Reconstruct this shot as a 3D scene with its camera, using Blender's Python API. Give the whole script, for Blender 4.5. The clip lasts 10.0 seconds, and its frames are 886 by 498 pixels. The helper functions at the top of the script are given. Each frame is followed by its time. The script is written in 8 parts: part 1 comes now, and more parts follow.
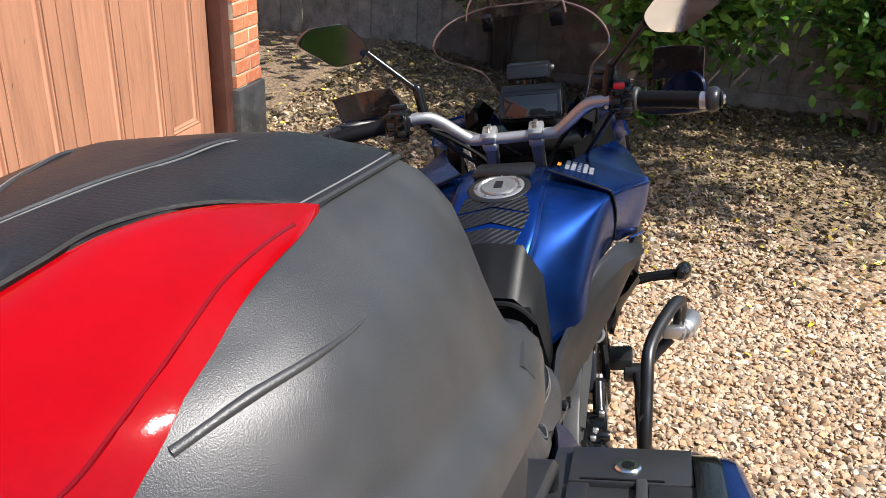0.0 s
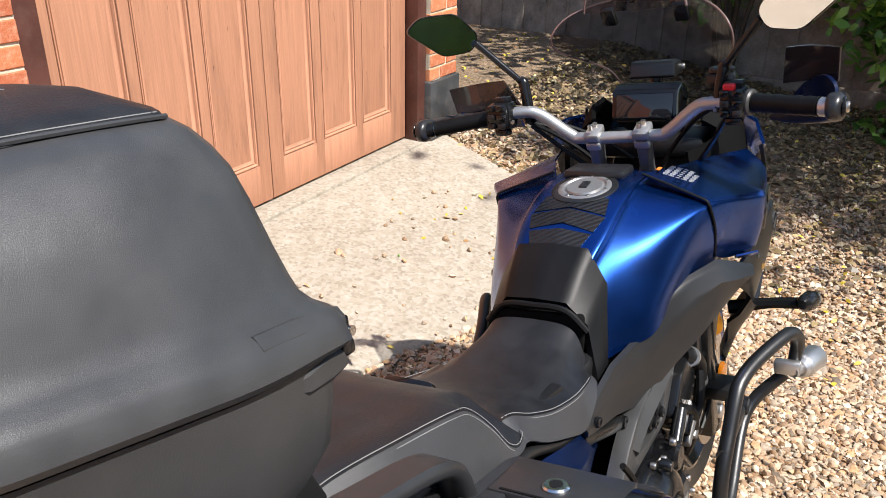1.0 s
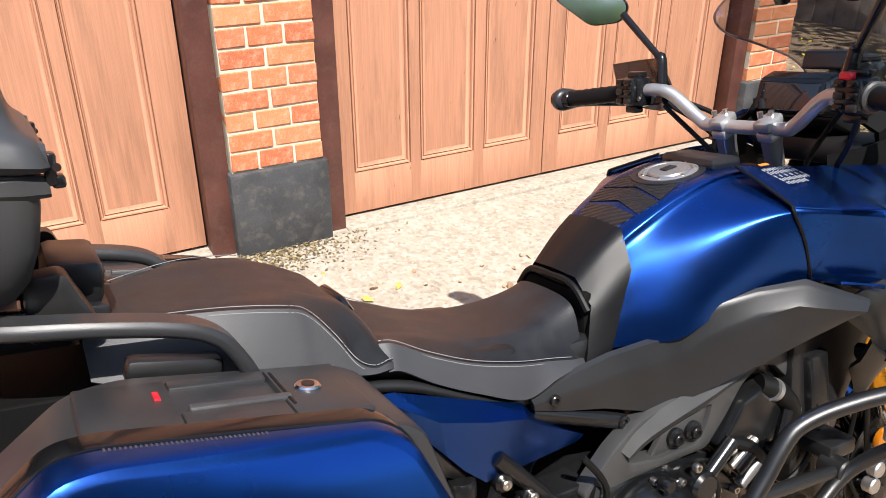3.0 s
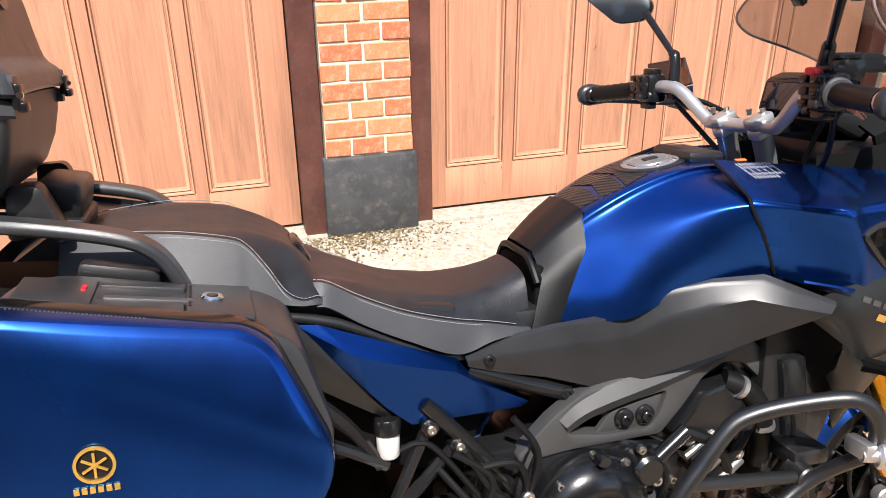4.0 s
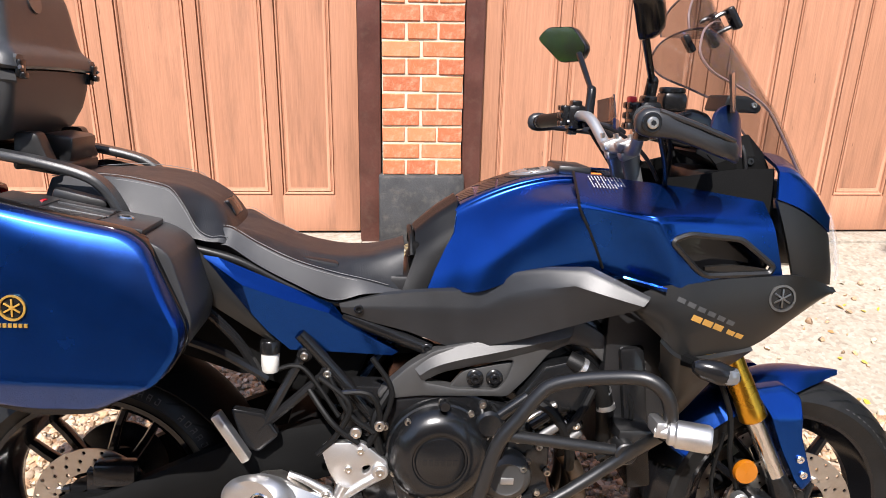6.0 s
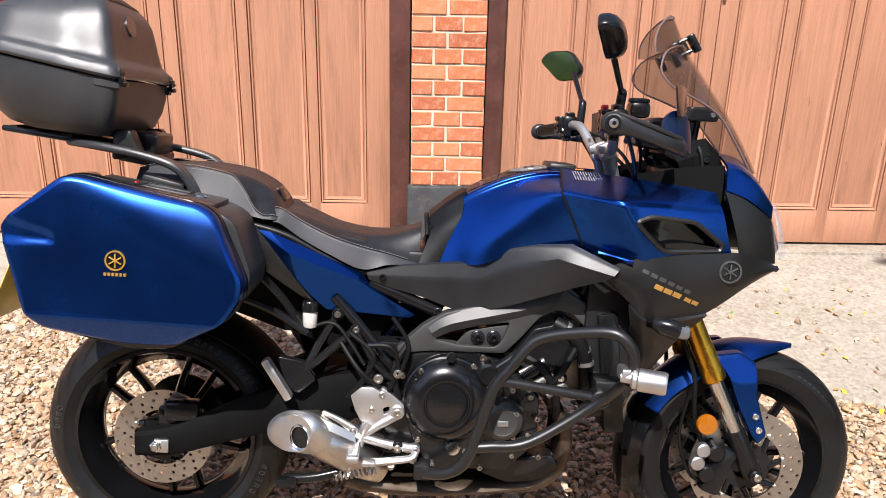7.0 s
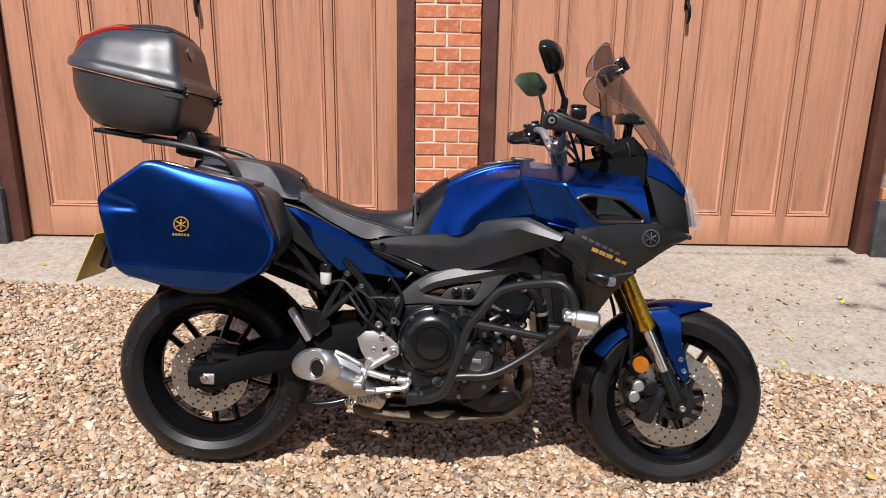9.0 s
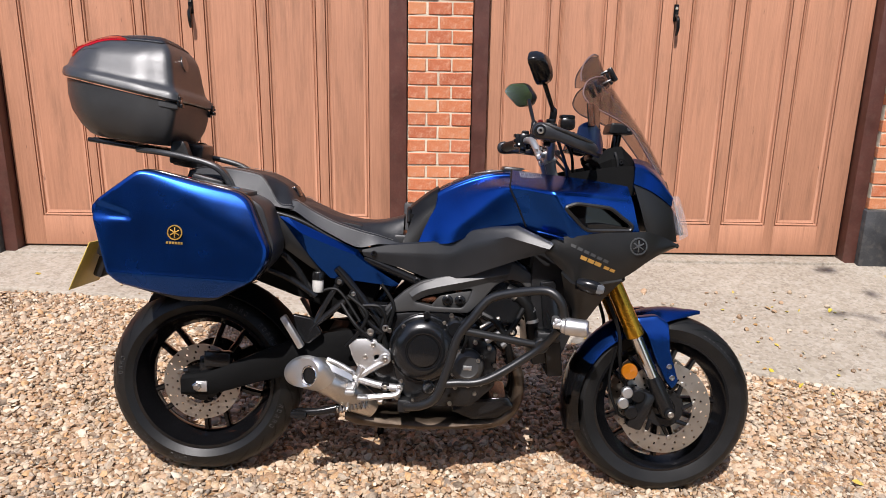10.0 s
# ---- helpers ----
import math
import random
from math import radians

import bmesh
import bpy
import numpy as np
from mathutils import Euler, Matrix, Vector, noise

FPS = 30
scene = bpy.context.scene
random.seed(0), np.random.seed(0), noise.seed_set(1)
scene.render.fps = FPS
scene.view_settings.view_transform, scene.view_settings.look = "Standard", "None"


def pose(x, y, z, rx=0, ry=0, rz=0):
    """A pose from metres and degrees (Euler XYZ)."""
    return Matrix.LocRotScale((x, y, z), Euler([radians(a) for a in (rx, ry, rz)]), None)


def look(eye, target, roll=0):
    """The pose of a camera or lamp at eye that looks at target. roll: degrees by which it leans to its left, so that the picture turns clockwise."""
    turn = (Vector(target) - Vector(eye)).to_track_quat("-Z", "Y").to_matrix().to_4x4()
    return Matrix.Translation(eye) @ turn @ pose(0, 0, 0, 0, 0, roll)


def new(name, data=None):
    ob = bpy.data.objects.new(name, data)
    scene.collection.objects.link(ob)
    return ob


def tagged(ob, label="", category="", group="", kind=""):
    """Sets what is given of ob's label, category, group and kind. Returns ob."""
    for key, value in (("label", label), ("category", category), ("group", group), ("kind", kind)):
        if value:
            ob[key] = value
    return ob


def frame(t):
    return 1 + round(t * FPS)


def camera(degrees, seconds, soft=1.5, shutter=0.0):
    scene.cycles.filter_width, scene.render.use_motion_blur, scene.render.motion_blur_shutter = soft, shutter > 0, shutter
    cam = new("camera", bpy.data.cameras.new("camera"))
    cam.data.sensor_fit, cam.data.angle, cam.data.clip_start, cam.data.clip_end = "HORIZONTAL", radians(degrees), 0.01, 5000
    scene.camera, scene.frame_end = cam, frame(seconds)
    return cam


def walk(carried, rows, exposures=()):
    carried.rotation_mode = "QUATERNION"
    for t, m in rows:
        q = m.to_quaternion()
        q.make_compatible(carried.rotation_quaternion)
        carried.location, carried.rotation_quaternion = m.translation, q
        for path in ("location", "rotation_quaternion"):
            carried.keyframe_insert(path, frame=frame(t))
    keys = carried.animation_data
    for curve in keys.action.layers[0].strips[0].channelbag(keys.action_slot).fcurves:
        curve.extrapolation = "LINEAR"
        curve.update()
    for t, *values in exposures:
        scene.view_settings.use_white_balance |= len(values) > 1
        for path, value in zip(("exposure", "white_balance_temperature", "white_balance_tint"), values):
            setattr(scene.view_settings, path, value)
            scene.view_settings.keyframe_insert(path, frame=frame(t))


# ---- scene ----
cam = camera(58.4, 10.0, 0.9)
METRES, EYE, TILT, LEAN, TURN = 2.80, 1.52, 0.0, 0.0, -78.0
ROWS = [
    (0.0, 0.0, 0.0, 0.0, 1.41, -25.49, -2.97),
    (0.5, 0.0537, 0.0124, -0.0032, 10.27, -25.71, -1.9),
    (1.0, 0.0996, 0.0216, -0.0045, 18.75, -26.02, -1.24),
    (1.5, 0.1568, 0.0309, -0.0061, 26.93, -26.33, -0.91),
    (2.0, 0.1963, 0.0477, -0.014, 34.48, -26.54, -0.77),
    (3.5, 0.3332, 0.1475, -0.0283, 55.22, -25.84, 0.38),
    (4.0, 0.3826, 0.1767, -0.0337, 61.26, -25.19, 0.38),
    (4.5, 0.4139, 0.219, -0.0378, 66.29, -24.58, -0.02),
    (5.0, 0.447, 0.2547, -0.0344, 69.98, -23.8, -0.61),
    (5.5, 0.5027, 0.2906, -0.0347, 72.56, -22.77, -0.96),
    (7.0, 0.6866, 0.2788, -0.0252, 77.04, -19.69, -1.19),
    (7.5, 0.7572, 0.2893, -0.024, 77.96, -18.98, -0.92),
    (8.0, 0.8086, 0.2848, -0.0222, 78.44, -18.36, -0.7),
    (8.5, 0.857, 0.2723, -0.0254, 78.5, -17.74, -0.68),
    (9.0, 0.8861, 0.2683, -0.0231, 78.32, -17.21, -0.78),
    (9.5, 0.8954, 0.2686, -0.0216, 78.07, -16.78, -0.89),
    (10.0, 0.8968, 0.2688, -0.0219, 77.86, -16.48, -0.9),
]
walk(cam, [(t, pose(0, 0, EYE, TILT, LEAN, TURN) @ pose(METRES * x, METRES * y, METRES * z, 90 + pitch, roll, yaw)) for t, x, y, z, yaw, pitch, roll in ROWS],
     ((0.0, 0.88, 6500, 10), (1.0, 0.90, 6500, 10), (2.0, 0.96, 6500, 10), (3.5, 1.17, 6500, 11), (4.5, 1.28, 6500, 12), (5.5, 1.17, 6450, 13), (7.0, 0.86, 6400, 13), (8.0, 0.57, 6350, 14), (9.0, 0.43, 6350, 14), (10.0, 0.47, 6350, 14)))

# ---- light ----
SUN_AT = Vector((-0.13, -0.64, 1.0)).normalized()          # the way to the sun
SUN_EL = math.asin(SUN_AT.z)
world = bpy.data.worlds.new("sky")
scene.world = world
world.use_nodes = True
wn, wl = world.node_tree.nodes, world.node_tree.links
sky = wn.new("ShaderNodeTexSky")
sky.sky_type = "NISHITA"
sky.sun_disc = False
sky.sun_elevation = SUN_EL
sky.sun_rotation = math.atan2(SUN_AT.x, SUN_AT.y)
wl.new(sky.outputs[0], wn["Background"].inputs[0])
wn["Background"].inputs[1].default_value = 0.118
sun = new("sun", bpy.data.lights.new("sun", "SUN"))
sun.data.energy, sun.data.angle, sun.data.color = 4.8, radians(0.5), (1.0, 0.96, 0.91)
sun.matrix_world = look(SUN_AT * 30, (0, 0, 0))


# ---- materials ----
def ramp(nt, fac, stops):
    n = nt.nodes.new("ShaderNodeValToRGB")
    while len(n.color_ramp.elements) < len(stops):
        n.color_ramp.elements.new(0.5)
    for e, (p, c) in zip(n.color_ramp.elements, stops):
        e.position, e.color = p, (*c, 1)
    nt.links.new(fac, n.inputs[0])
    return n.outputs[0]


def noise_node(nt, coord, scale, detail=4.0, rough=0.55, stretch=None):
    n = nt.nodes.new("ShaderNodeTexNoise")
    n.inputs["Scale"].default_value, n.inputs["Detail"].default_value, n.inputs["Roughness"].default_value = scale, detail, rough
    if stretch:
        m = nt.nodes.new("ShaderNodeMapping")
        m.inputs["Scale"].default_value = stretch
        nt.links.new(coord, m.inputs[0])
        coord = m.outputs[0]
    nt.links.new(coord, n.inputs["Vector"])
    return n.outputs[0]


def mix(nt, fac, a, b, kind="MIX"):
    n = nt.nodes.new("ShaderNodeMix")
    n.data_type, n.blend_type = "RGBA", kind
    for sock, v in ((n.inputs[0], fac), (n.inputs[6], a), (n.inputs[7], b)):
        if isinstance(v, (int, float)):
            sock.default_value = v
        elif isinstance(v, tuple):
            sock.default_value = (*v, 1)
        else:
            nt.links.new(v, sock)
    return n.outputs[2]


def bump(nt, height, strength, distance, after=None):
    n = nt.nodes.new("ShaderNodeBump")
    n.inputs["Strength"].default_value, n.inputs["Distance"].default_value = strength, distance
    nt.links.new(height, n.inputs["Height"])
    if after:
        nt.links.new(after, n.inputs["Normal"])
    return n.outputs[0]


def material(name, color, rough=0.5, metal=0.0, vary=0.25, grain=220.0, relief=0.0006, dust=0.0, coat=0.0, spec=0.5, blotch=9.0, patchy=0.09, coat_rough=0.12):
    """A surface with two scales of variation: blotches and grain, and a fine relief."""
    m = bpy.data.materials.new(name)
    m.use_nodes = True
    nt = m.node_tree
    b = nt.nodes["Principled BSDF"]
    tc = nt.nodes.new("ShaderNodeTexCoord").outputs["Object"]
    big, fine = noise_node(nt, tc, blotch), noise_node(nt, tc, grain, 3)
    dark, light = tuple(c * (1 - vary) for c in color), tuple(min(1, c * (1 + vary)) for c in color)
    col = ramp(nt, big, ((0.3, dark), (0.7, light)))
    col = mix(nt, 0.25 * min(1, vary * 3), col, ramp(nt, fine, ((0.35, dark), (0.65, light))))
    if dust:
        col = mix(nt, ramp(nt, noise_node(nt, tc, 23, 6, 0.65), ((0.5, (0, 0, 0)), (0.8, (dust, dust, dust)))), col, (0.32, 0.28, 0.22))
    nt.links.new(col, b.inputs["Base Color"])
    rr = nt.nodes.new("ShaderNodeMapRange")
    rr.inputs[3].default_value, rr.inputs[4].default_value = max(0.02, rough - patchy), min(1, rough + patchy)
    nt.links.new(big, rr.inputs[0])
    nt.links.new(rr.outputs[0], b.inputs["Roughness"])
    b.inputs["Metallic"].default_value, b.inputs["Coat Weight"].default_value = metal, coat
    b.inputs["Coat Roughness"].default_value = coat_rough
    b.inputs["Specular IOR Level"].default_value = spec
    if relief:
        nt.links.new(bump(nt, fine, 0.5, relief), b.inputs["Normal"])
    return m


BLUE = material("satin_blue_paint", (0.0022, 0.051, 0.270), 0.25, 0.94, 0.10, 900, 0.00003, coat=0.22, coat_rough=0.3)
NAVY = material("blue_paint_dark", (0.002, 0.007, 0.036), 0.30, 0.1, 0.12, 900, 0.00005, coat=0.3)
GREY = material("satin_grey_metal_paint", (0.0095, 0.0093, 0.0090), 0.36, 0.10, 0.15, 700, 0.0001)
PLASTIC = material("black_grained_plastic", (0.009, 0.009, 0.0095), 0.36, 0, 0.3, 900, 0.0003, dust=0.003, spec=0.5)
GLOSS = material("gloss_black", (0.004, 0.004, 0.0045), 0.12, 0, 0.2, 400, 0, coat=0.15, spec=0.35)
BOXMAT = material("charcoal_grained_plastic", (0.034, 0.034, 0.035), 0.38, 0, 0.16, 1400, 0.0004, dust=0.015, spec=0.65, blotch=30, patchy=0.10)
BOXBASE = material("black_grained_plastic_tub", (0.032, 0.032, 0.032), 0.42, 0, 0.25, 900, 0.0006, dust=0.012, spec=0.35)
BLACK = material("black_metal", (0.008, 0.008, 0.0085), 0.22, 0.05, 0.3, 500, 0.0002, dust=0.004, spec=0.36)
ENGINE = material("black_engine_casting", (0.006, 0.0063, 0.007), 0.24, 0.15, 0.3, 300, 0.0002, dust=0.012, spec=0.6)
FRAME = material("dark_grey_cast_frame", (0.046, 0.0455, 0.045), 0.45, 0.30, 0.2, 600, 0.0003)
ALU = material("bare_aluminium", (0.60, 0.59, 0.58), 0.44, 1.0, 0.15, 300, 0.0002)
STEEL = material("stained_steel", (0.56, 0.52, 0.47), 0.32, 1.0, 0.25, 120, 0.0002, dust=0.05)
STAINED = material("heat_stained_pipe", (0.085, 0.062, 0.044), 0.42, 0.8, 0.4, 90, 0.0003, dust=0.15)
PEBBLE = material("pebbled_black_plastic", (0.0115, 0.0119, 0.0130), 0.41, 0, 0.3, 620, 0.0004, dust=0.002, spec=0.46, patchy=0.10)
CHROME = material("bright_steel", (0.72, 0.72, 0.72), 0.16, 1.0, 0.08, 200, 0)
DISC = material("brake_disc_steel", (0.50, 0.47, 0.43), 0.32, 1.0, 0.15, 300, 0.0001)
GOLD = material("gold_anodised", (0.72, 0.36, 0.035), 0.28, 1.0, 0.1, 300, 0.00005)
TYRE = material("black_rubber_tyre", (0.0080, 0.0079, 0.0078), 0.42, 0, 0.40, 260, 0.0006, dust=0.014, spec=0.26)
BARBLACK = material("powder_coated_tube", (0.008, 0.008, 0.0083), 0.38, 0.1, 0.2, 700, 0.0003, dust=0.004, spec=0.65)
RUBBER = material("black_rubber", (0.004, 0.004, 0.004), 0.46, 0, 0.3, 500, 0.0004, spec=0.2)


def ribbed_material():
    """Black vinyl with fine cross ribs and a dull sheen."""
    m = material("black_ribbed_vinyl", (0.0128, 0.0132, 0.0148), 0.42, 0, 0.4, 800, 0.0004, spec=0.32, blotch=22, patchy=0.14)
    nt = m.node_tree
    tc = nt.nodes.new("ShaderNodeTexCoord").outputs["Object"]
    w = nt.nodes.new("ShaderNodeTexWave")
    w.wave_type, w.bands_direction = "BANDS", "X"
    w.inputs["Scale"].default_value, w.inputs["Distortion"].default_value = 100.0, 0.8
    nt.links.new(tc, w.inputs["Vector"])
    w2 = nt.nodes.new("ShaderNodeTexWave")
    w2.wave_type, w2.bands_direction = "BANDS", "Y"
    w2.inputs["Scale"].default_value = 70.0
    nt.links.new(tc, w2.inputs["Vector"])
    both = mix(nt, 0.25, w.outputs[0], w2.outputs[0])
    nt.links.new(bump(nt, both, 0.12, 0.0005, bump(nt, noise_node(nt, tc, 700, 2), 0.5, 0.0008)), nt.nodes["Principled BSDF"].inputs["Normal"])
    return m


SEATTOP = ribbed_material()
SEATSIDE = material("dark_grey_vinyl", (0.034, 0.0345, 0.037), 0.44, 0, 0.15, 900, 0.0006, spec=0.35)
THREAD = material("grey_thread", (0.15, 0.15, 0.15), 0.8)
RED = material("red_reflector", (0.27, 0.0005, 0.0028), 0.10, 0, 0.2, 200, 0.0002, coat=0.0, spec=0.22)
AMBER = material("amber_lens", (0.30, 0.095, 0.004), 0.15, 0, 0.1, 400, 0.0003, coat=0.4)
WHITEP = material("white_plastic", (0.50, 0.49, 0.46), 0.4)
YELLOWP = material("yellow_plate", (0.52, 0.39, 0.08), 0.4)
GOLDTRIM = material("gold_badge", (0.75, 0.45, 0.10), 0.35, 0.8)
SILVERTRIM = material("silver_badge", (0.20, 0.20, 0.20), 0.3, 0.9)
GREYPRINT = material("grey_print", (0.038, 0.038, 0.038), 0.45)
GOLDPRINT = material("gold_print", (0.32, 0.17, 0.035), 0.45)
DKPLAST = material("charcoal_satin_plastic", (0.020, 0.0203, 0.0215), 0.36, 0, 0.25, 900, 0.0004, dust=0.005, spec=0.5)
MATTE = material("dull_black_plastic", (0.004, 0.004, 0.004), 0.75, 0, 0.3, 400, 0.0005, dust=0.003, spec=0.08)
FROST = material("frosted_lens", (0.16, 0.165, 0.17), 0.16, 0.5, 0.1, 500, 0.0003, coat=0.6)
GUARD = material("dark_grey_guard_plastic", (0.016, 0.016, 0.0175), 0.34, 0, 0.15, 900, 0.0003)
COVER = material("satin_black_cover", (0.0045, 0.0045, 0.0048), 0.40, 0, 0.3, 900, 0.0004, dust=0.003, spec=0.22)
RISER = material("grey_cast_alloy", (0.16, 0.158, 0.155), 0.42, 0.7, 0.15, 300, 0.0002)
BARSILVER = material("satin_silver_alloy", (0.40, 0.395, 0.385), 0.40, 0.75, 0.10, 300, 0.0001)


def carbon_material():
    """A moulded pad with fine slanting ribs."""
    m = material("carbon_pad", (0.008, 0.008, 0.0085), 0.32, 0, 0.4, 700, 0)
    nt = m.node_tree
    w = nt.nodes.new("ShaderNodeTexWave")
    w.wave_type, w.bands_direction = "BANDS", "DIAGONAL"
    w.inputs["Scale"].default_value = 38.0
    nt.links.new(nt.nodes.new("ShaderNodeTexCoord").outputs["Object"], w.inputs["Vector"])
    nt.links.new(bump(nt, w.outputs[0], 0.8, 0.0016), nt.nodes["Principled BSDF"].inputs["Normal"])
    return m


CARBON = carbon_material()
REDSW = material("red_switch", (0.55, 0.01, 0.02), 0.35)
MIRROR = material("mirror_glass", (0.85, 0.85, 0.85), 0.02, 1.0, 0.02, 50, 0)
LAMP = material("lamp_reflector", (0.8, 0.8, 0.82), 0.08, 1.0, 0.05, 60, 0, coat=0.5)
LABELW = material("printed_white", (0.42, 0.42, 0.41), 0.5)


def glass(name, tint, rough=0.02, alpha=0.3):
    m = bpy.data.materials.new(name)
    m.use_nodes = True
    nt = m.node_tree
    b = nt.nodes["Principled BSDF"]
    b.inputs["Base Color"].default_value = (*tint, 1)
    b.inputs["Roughness"].default_value = rough
    b.inputs["Alpha"].default_value = alpha
    b.inputs["Specular IOR Level"].default_value = 0.6
    return m


SHIELD = glass("dark_smoked_shield", (0.022, 0.016, 0.016), 0.08, 0.86)
SMOKED = glass("smoked_screen", (0.022, 0.013, 0.012), 0.04, 0.33)
# pinkish base colour stands in for light caught along the screen's edge
PANERIM = material("polished_edge_painted_glint", (0.16, 0.105, 0.095), 0.14, 0, 0.1, 300, 0, spec=0.7)
CLEAR = glass("clear_lens", (0.6, 0.62, 0.65), 0.04, 0.25)
SCREENG = glass("display_glass", (0.01, 0.011, 0.014), 0.05, 1.0)


def wood_material(name, base):
    m = bpy.data.materials.new(name)
    m.use_nodes = True
    nt = m.node_tree
    b = nt.nodes["Principled BSDF"]
    tc = nt.nodes.new("ShaderNodeTexCoord").outputs["Object"]
    rnd = nt.nodes.new("ShaderNodeObjectInfo").outputs["Random"]
    shift = nt.nodes.new("ShaderNodeVectorMath")
    shift.operation = "ADD"
    sc = nt.nodes.new("ShaderNodeMath")
    sc.operation = "MULTIPLY"
    sc.inputs[1].default_value = 17.0
    nt.links.new(rnd, sc.inputs[0])
    nt.links.new(tc, shift.inputs[0])
    nt.links.new(sc.outputs[0], shift.inputs[1])
    v = shift.outputs[0]
    grain = noise_node(nt, v, 30, 6, 0.65, (3.2, 3.2, 0.12))
    fine = noise_node(nt, v, 130, 3, 0.6, (3.5, 3.5, 0.05))
    cloud = noise_node(nt, v, 2.6, 5, 0.6, (1, 1, 0.5))
    weather = noise_node(nt, v, 5.0, 6, 0.7, (3.0, 3.0, 0.35))
    col = ramp(nt, grain, ((0.25, tuple(c * 0.76 for c in base)), (0.5, base), (0.8, tuple(min(1, c * 1.20) for c in base))))
    col = mix(nt, 0.35, col, ramp(nt, cloud, ((0.3, tuple(c * 0.72 for c in base)), (0.65, tuple(min(1, c * 1.15) for c in base)))))
    col = mix(nt, ramp(nt, weather, ((0.52, (0, 0, 0)), (0.74, (0.72, 0.72, 0.72)))), col, (base[0] * 0.48, base[1] * 0.52, base[2] * 0.55))
    col = mix(nt, 0.13, col, ramp(nt, fine, ((0.4, (0.10, 0.05, 0.03)), (0.6, base))))
    nick = noise_node(nt, v, 22, 3, 0.6, (2.6, 2.6, 0.45))
    col = mix(nt, ramp(nt, nick, ((0.71, (0, 0, 0)), (0.76, (0.7, 0.7, 0.7)))), col, (0.075, 0.040, 0.028))
    nt.links.new(col, b.inputs["Base Color"])
    b.inputs["Roughness"].default_value = 0.72
    b.inputs["Specular IOR Level"].default_value = 0.25
    nt.links.new(bump(nt, grain, 0.35, 0.0015), b.inputs["Normal"])
    return m


WOOD = wood_material("faded_cedar_boards", (0.46, 0.224, 0.135))
FRAMEWOOD = material("maroon_painted_wood", (0.085, 0.030, 0.022), 0.5, 0, 0.3, 120, 0.0005, dust=0.10)
PLINTH = material("black_painted_render", (0.035, 0.036, 0.038), 0.6, 0, 0.4, 160, 0.002, dust=0.20)
MORTAR = material("pale_mortar", (0.58, 0.50, 0.38), 0.9, 0, 0.2, 300, 0.003)
FENCEWOOD = material("weathered_fence_board", (0.27, 0.235, 0.195), 0.85, 0, 0.45, 60, 0.002, dust=0.1)


def brick_material():
    m = bpy.data.materials.new("orange_brick")
    m.use_nodes = True
    nt = m.node_tree
    b = nt.nodes["Principled BSDF"]
    tc = nt.nodes.new("ShaderNodeTexCoord").outputs["Object"]
    rnd = nt.nodes.new("ShaderNodeObjectInfo").outputs["Random"]
    base = ramp(nt, rnd, ((0.0, (0.40, 0.10, 0.042)), (0.35, (0.52, 0.155, 0.06)), (0.75, (0.60, 0.24, 0.105)), (1.0, (0.46, 0.13, 0.06))))
    spot = noise_node(nt, tc, 38, 6, 0.7)
    fine = noise_node(nt, tc, 240, 3, 0.6)
    col = mix(nt, ramp(nt, spot, ((0.48, (0, 0, 0)), (0.72, (0.75, 0.75, 0.75)))), base, (0.66, 0.40, 0.26))
    col = mix(nt, 0.25, col, ramp(nt, fine, ((0.4, (0.25, 0.06, 0.03)), (0.6, (0.62, 0.24, 0.11)))))
    nt.links.new(col, b.inputs["Base Color"])
    b.inputs["Roughness"].default_value = 0.85
    nt.links.new(bump(nt, fine, 0.6, 0.002, bump(nt, spot, 0.5, 0.004)), b.inputs["Normal"])
    return m


BRICK = brick_material()


def concrete_material():
    m = bpy.data.materials.new("weathered_concrete")
    m.use_nodes = True
    nt = m.node_tree
    b = nt.nodes["Principled BSDF"]
    tc = nt.nodes.new("ShaderNodeTexCoord").outputs["Object"]
    cloud = noise_node(nt, tc, 1.7, 6, 0.62)
    mid = noise_node(nt, tc, 14, 6, 0.7)
    vor = nt.nodes.new("ShaderNodeTexVoronoi")
    vor.inputs["Scale"].default_value = 75
    nt.links.new(tc, vor.inputs["Vector"])
    col = ramp(nt, cloud, ((0.3, (0.19, 0.160, 0.120)), (0.7, (0.30, 0.262, 0.208))))
    col = mix(nt, 0.40, col, ramp(nt, mid, ((0.3, (0.17, 0.14, 0.10)), (0.65, (0.39, 0.35, 0.29)))))
    stones = nt.nodes.new("ShaderNodeSeparateColor")
    nt.links.new(vor.outputs["Color"], stones.inputs[0])
    col = mix(nt, 0.25, col, ramp(nt, stones.outputs[0], ((0.0, (0.15, 0.115, 0.085)), (0.35, (0.37, 0.31, 0.235)), (1.0, (0.56, 0.52, 0.46)))))
    nt.links.new(col, b.inputs["Base Color"])
    b.inputs["Roughness"].default_value = 0.9
    nt.links.new(bump(nt, mid, 0.5, 0.004, bump(nt, vor.outputs["Distance"], 0.35, 0.003)), b.inputs["Normal"])
    return m


CONCRETE = concrete_material()


def stone_ramp(nt, fac):
    return ramp(nt, fac, ((0.0, (0.060, 0.046, 0.036)), (0.13, (0.32, 0.175, 0.085)), (0.30, (0.47, 0.315, 0.20)), (0.46, (0.56, 0.44, 0.32)),
                          (0.58, (0.26, 0.205, 0.155)), (0.70, (0.68, 0.60, 0.47)), (0.80, (0.42, 0.31, 0.20)), (0.90, (0.52, 0.29, 0.12)), (1.0, (0.12, 0.105, 0.095))))



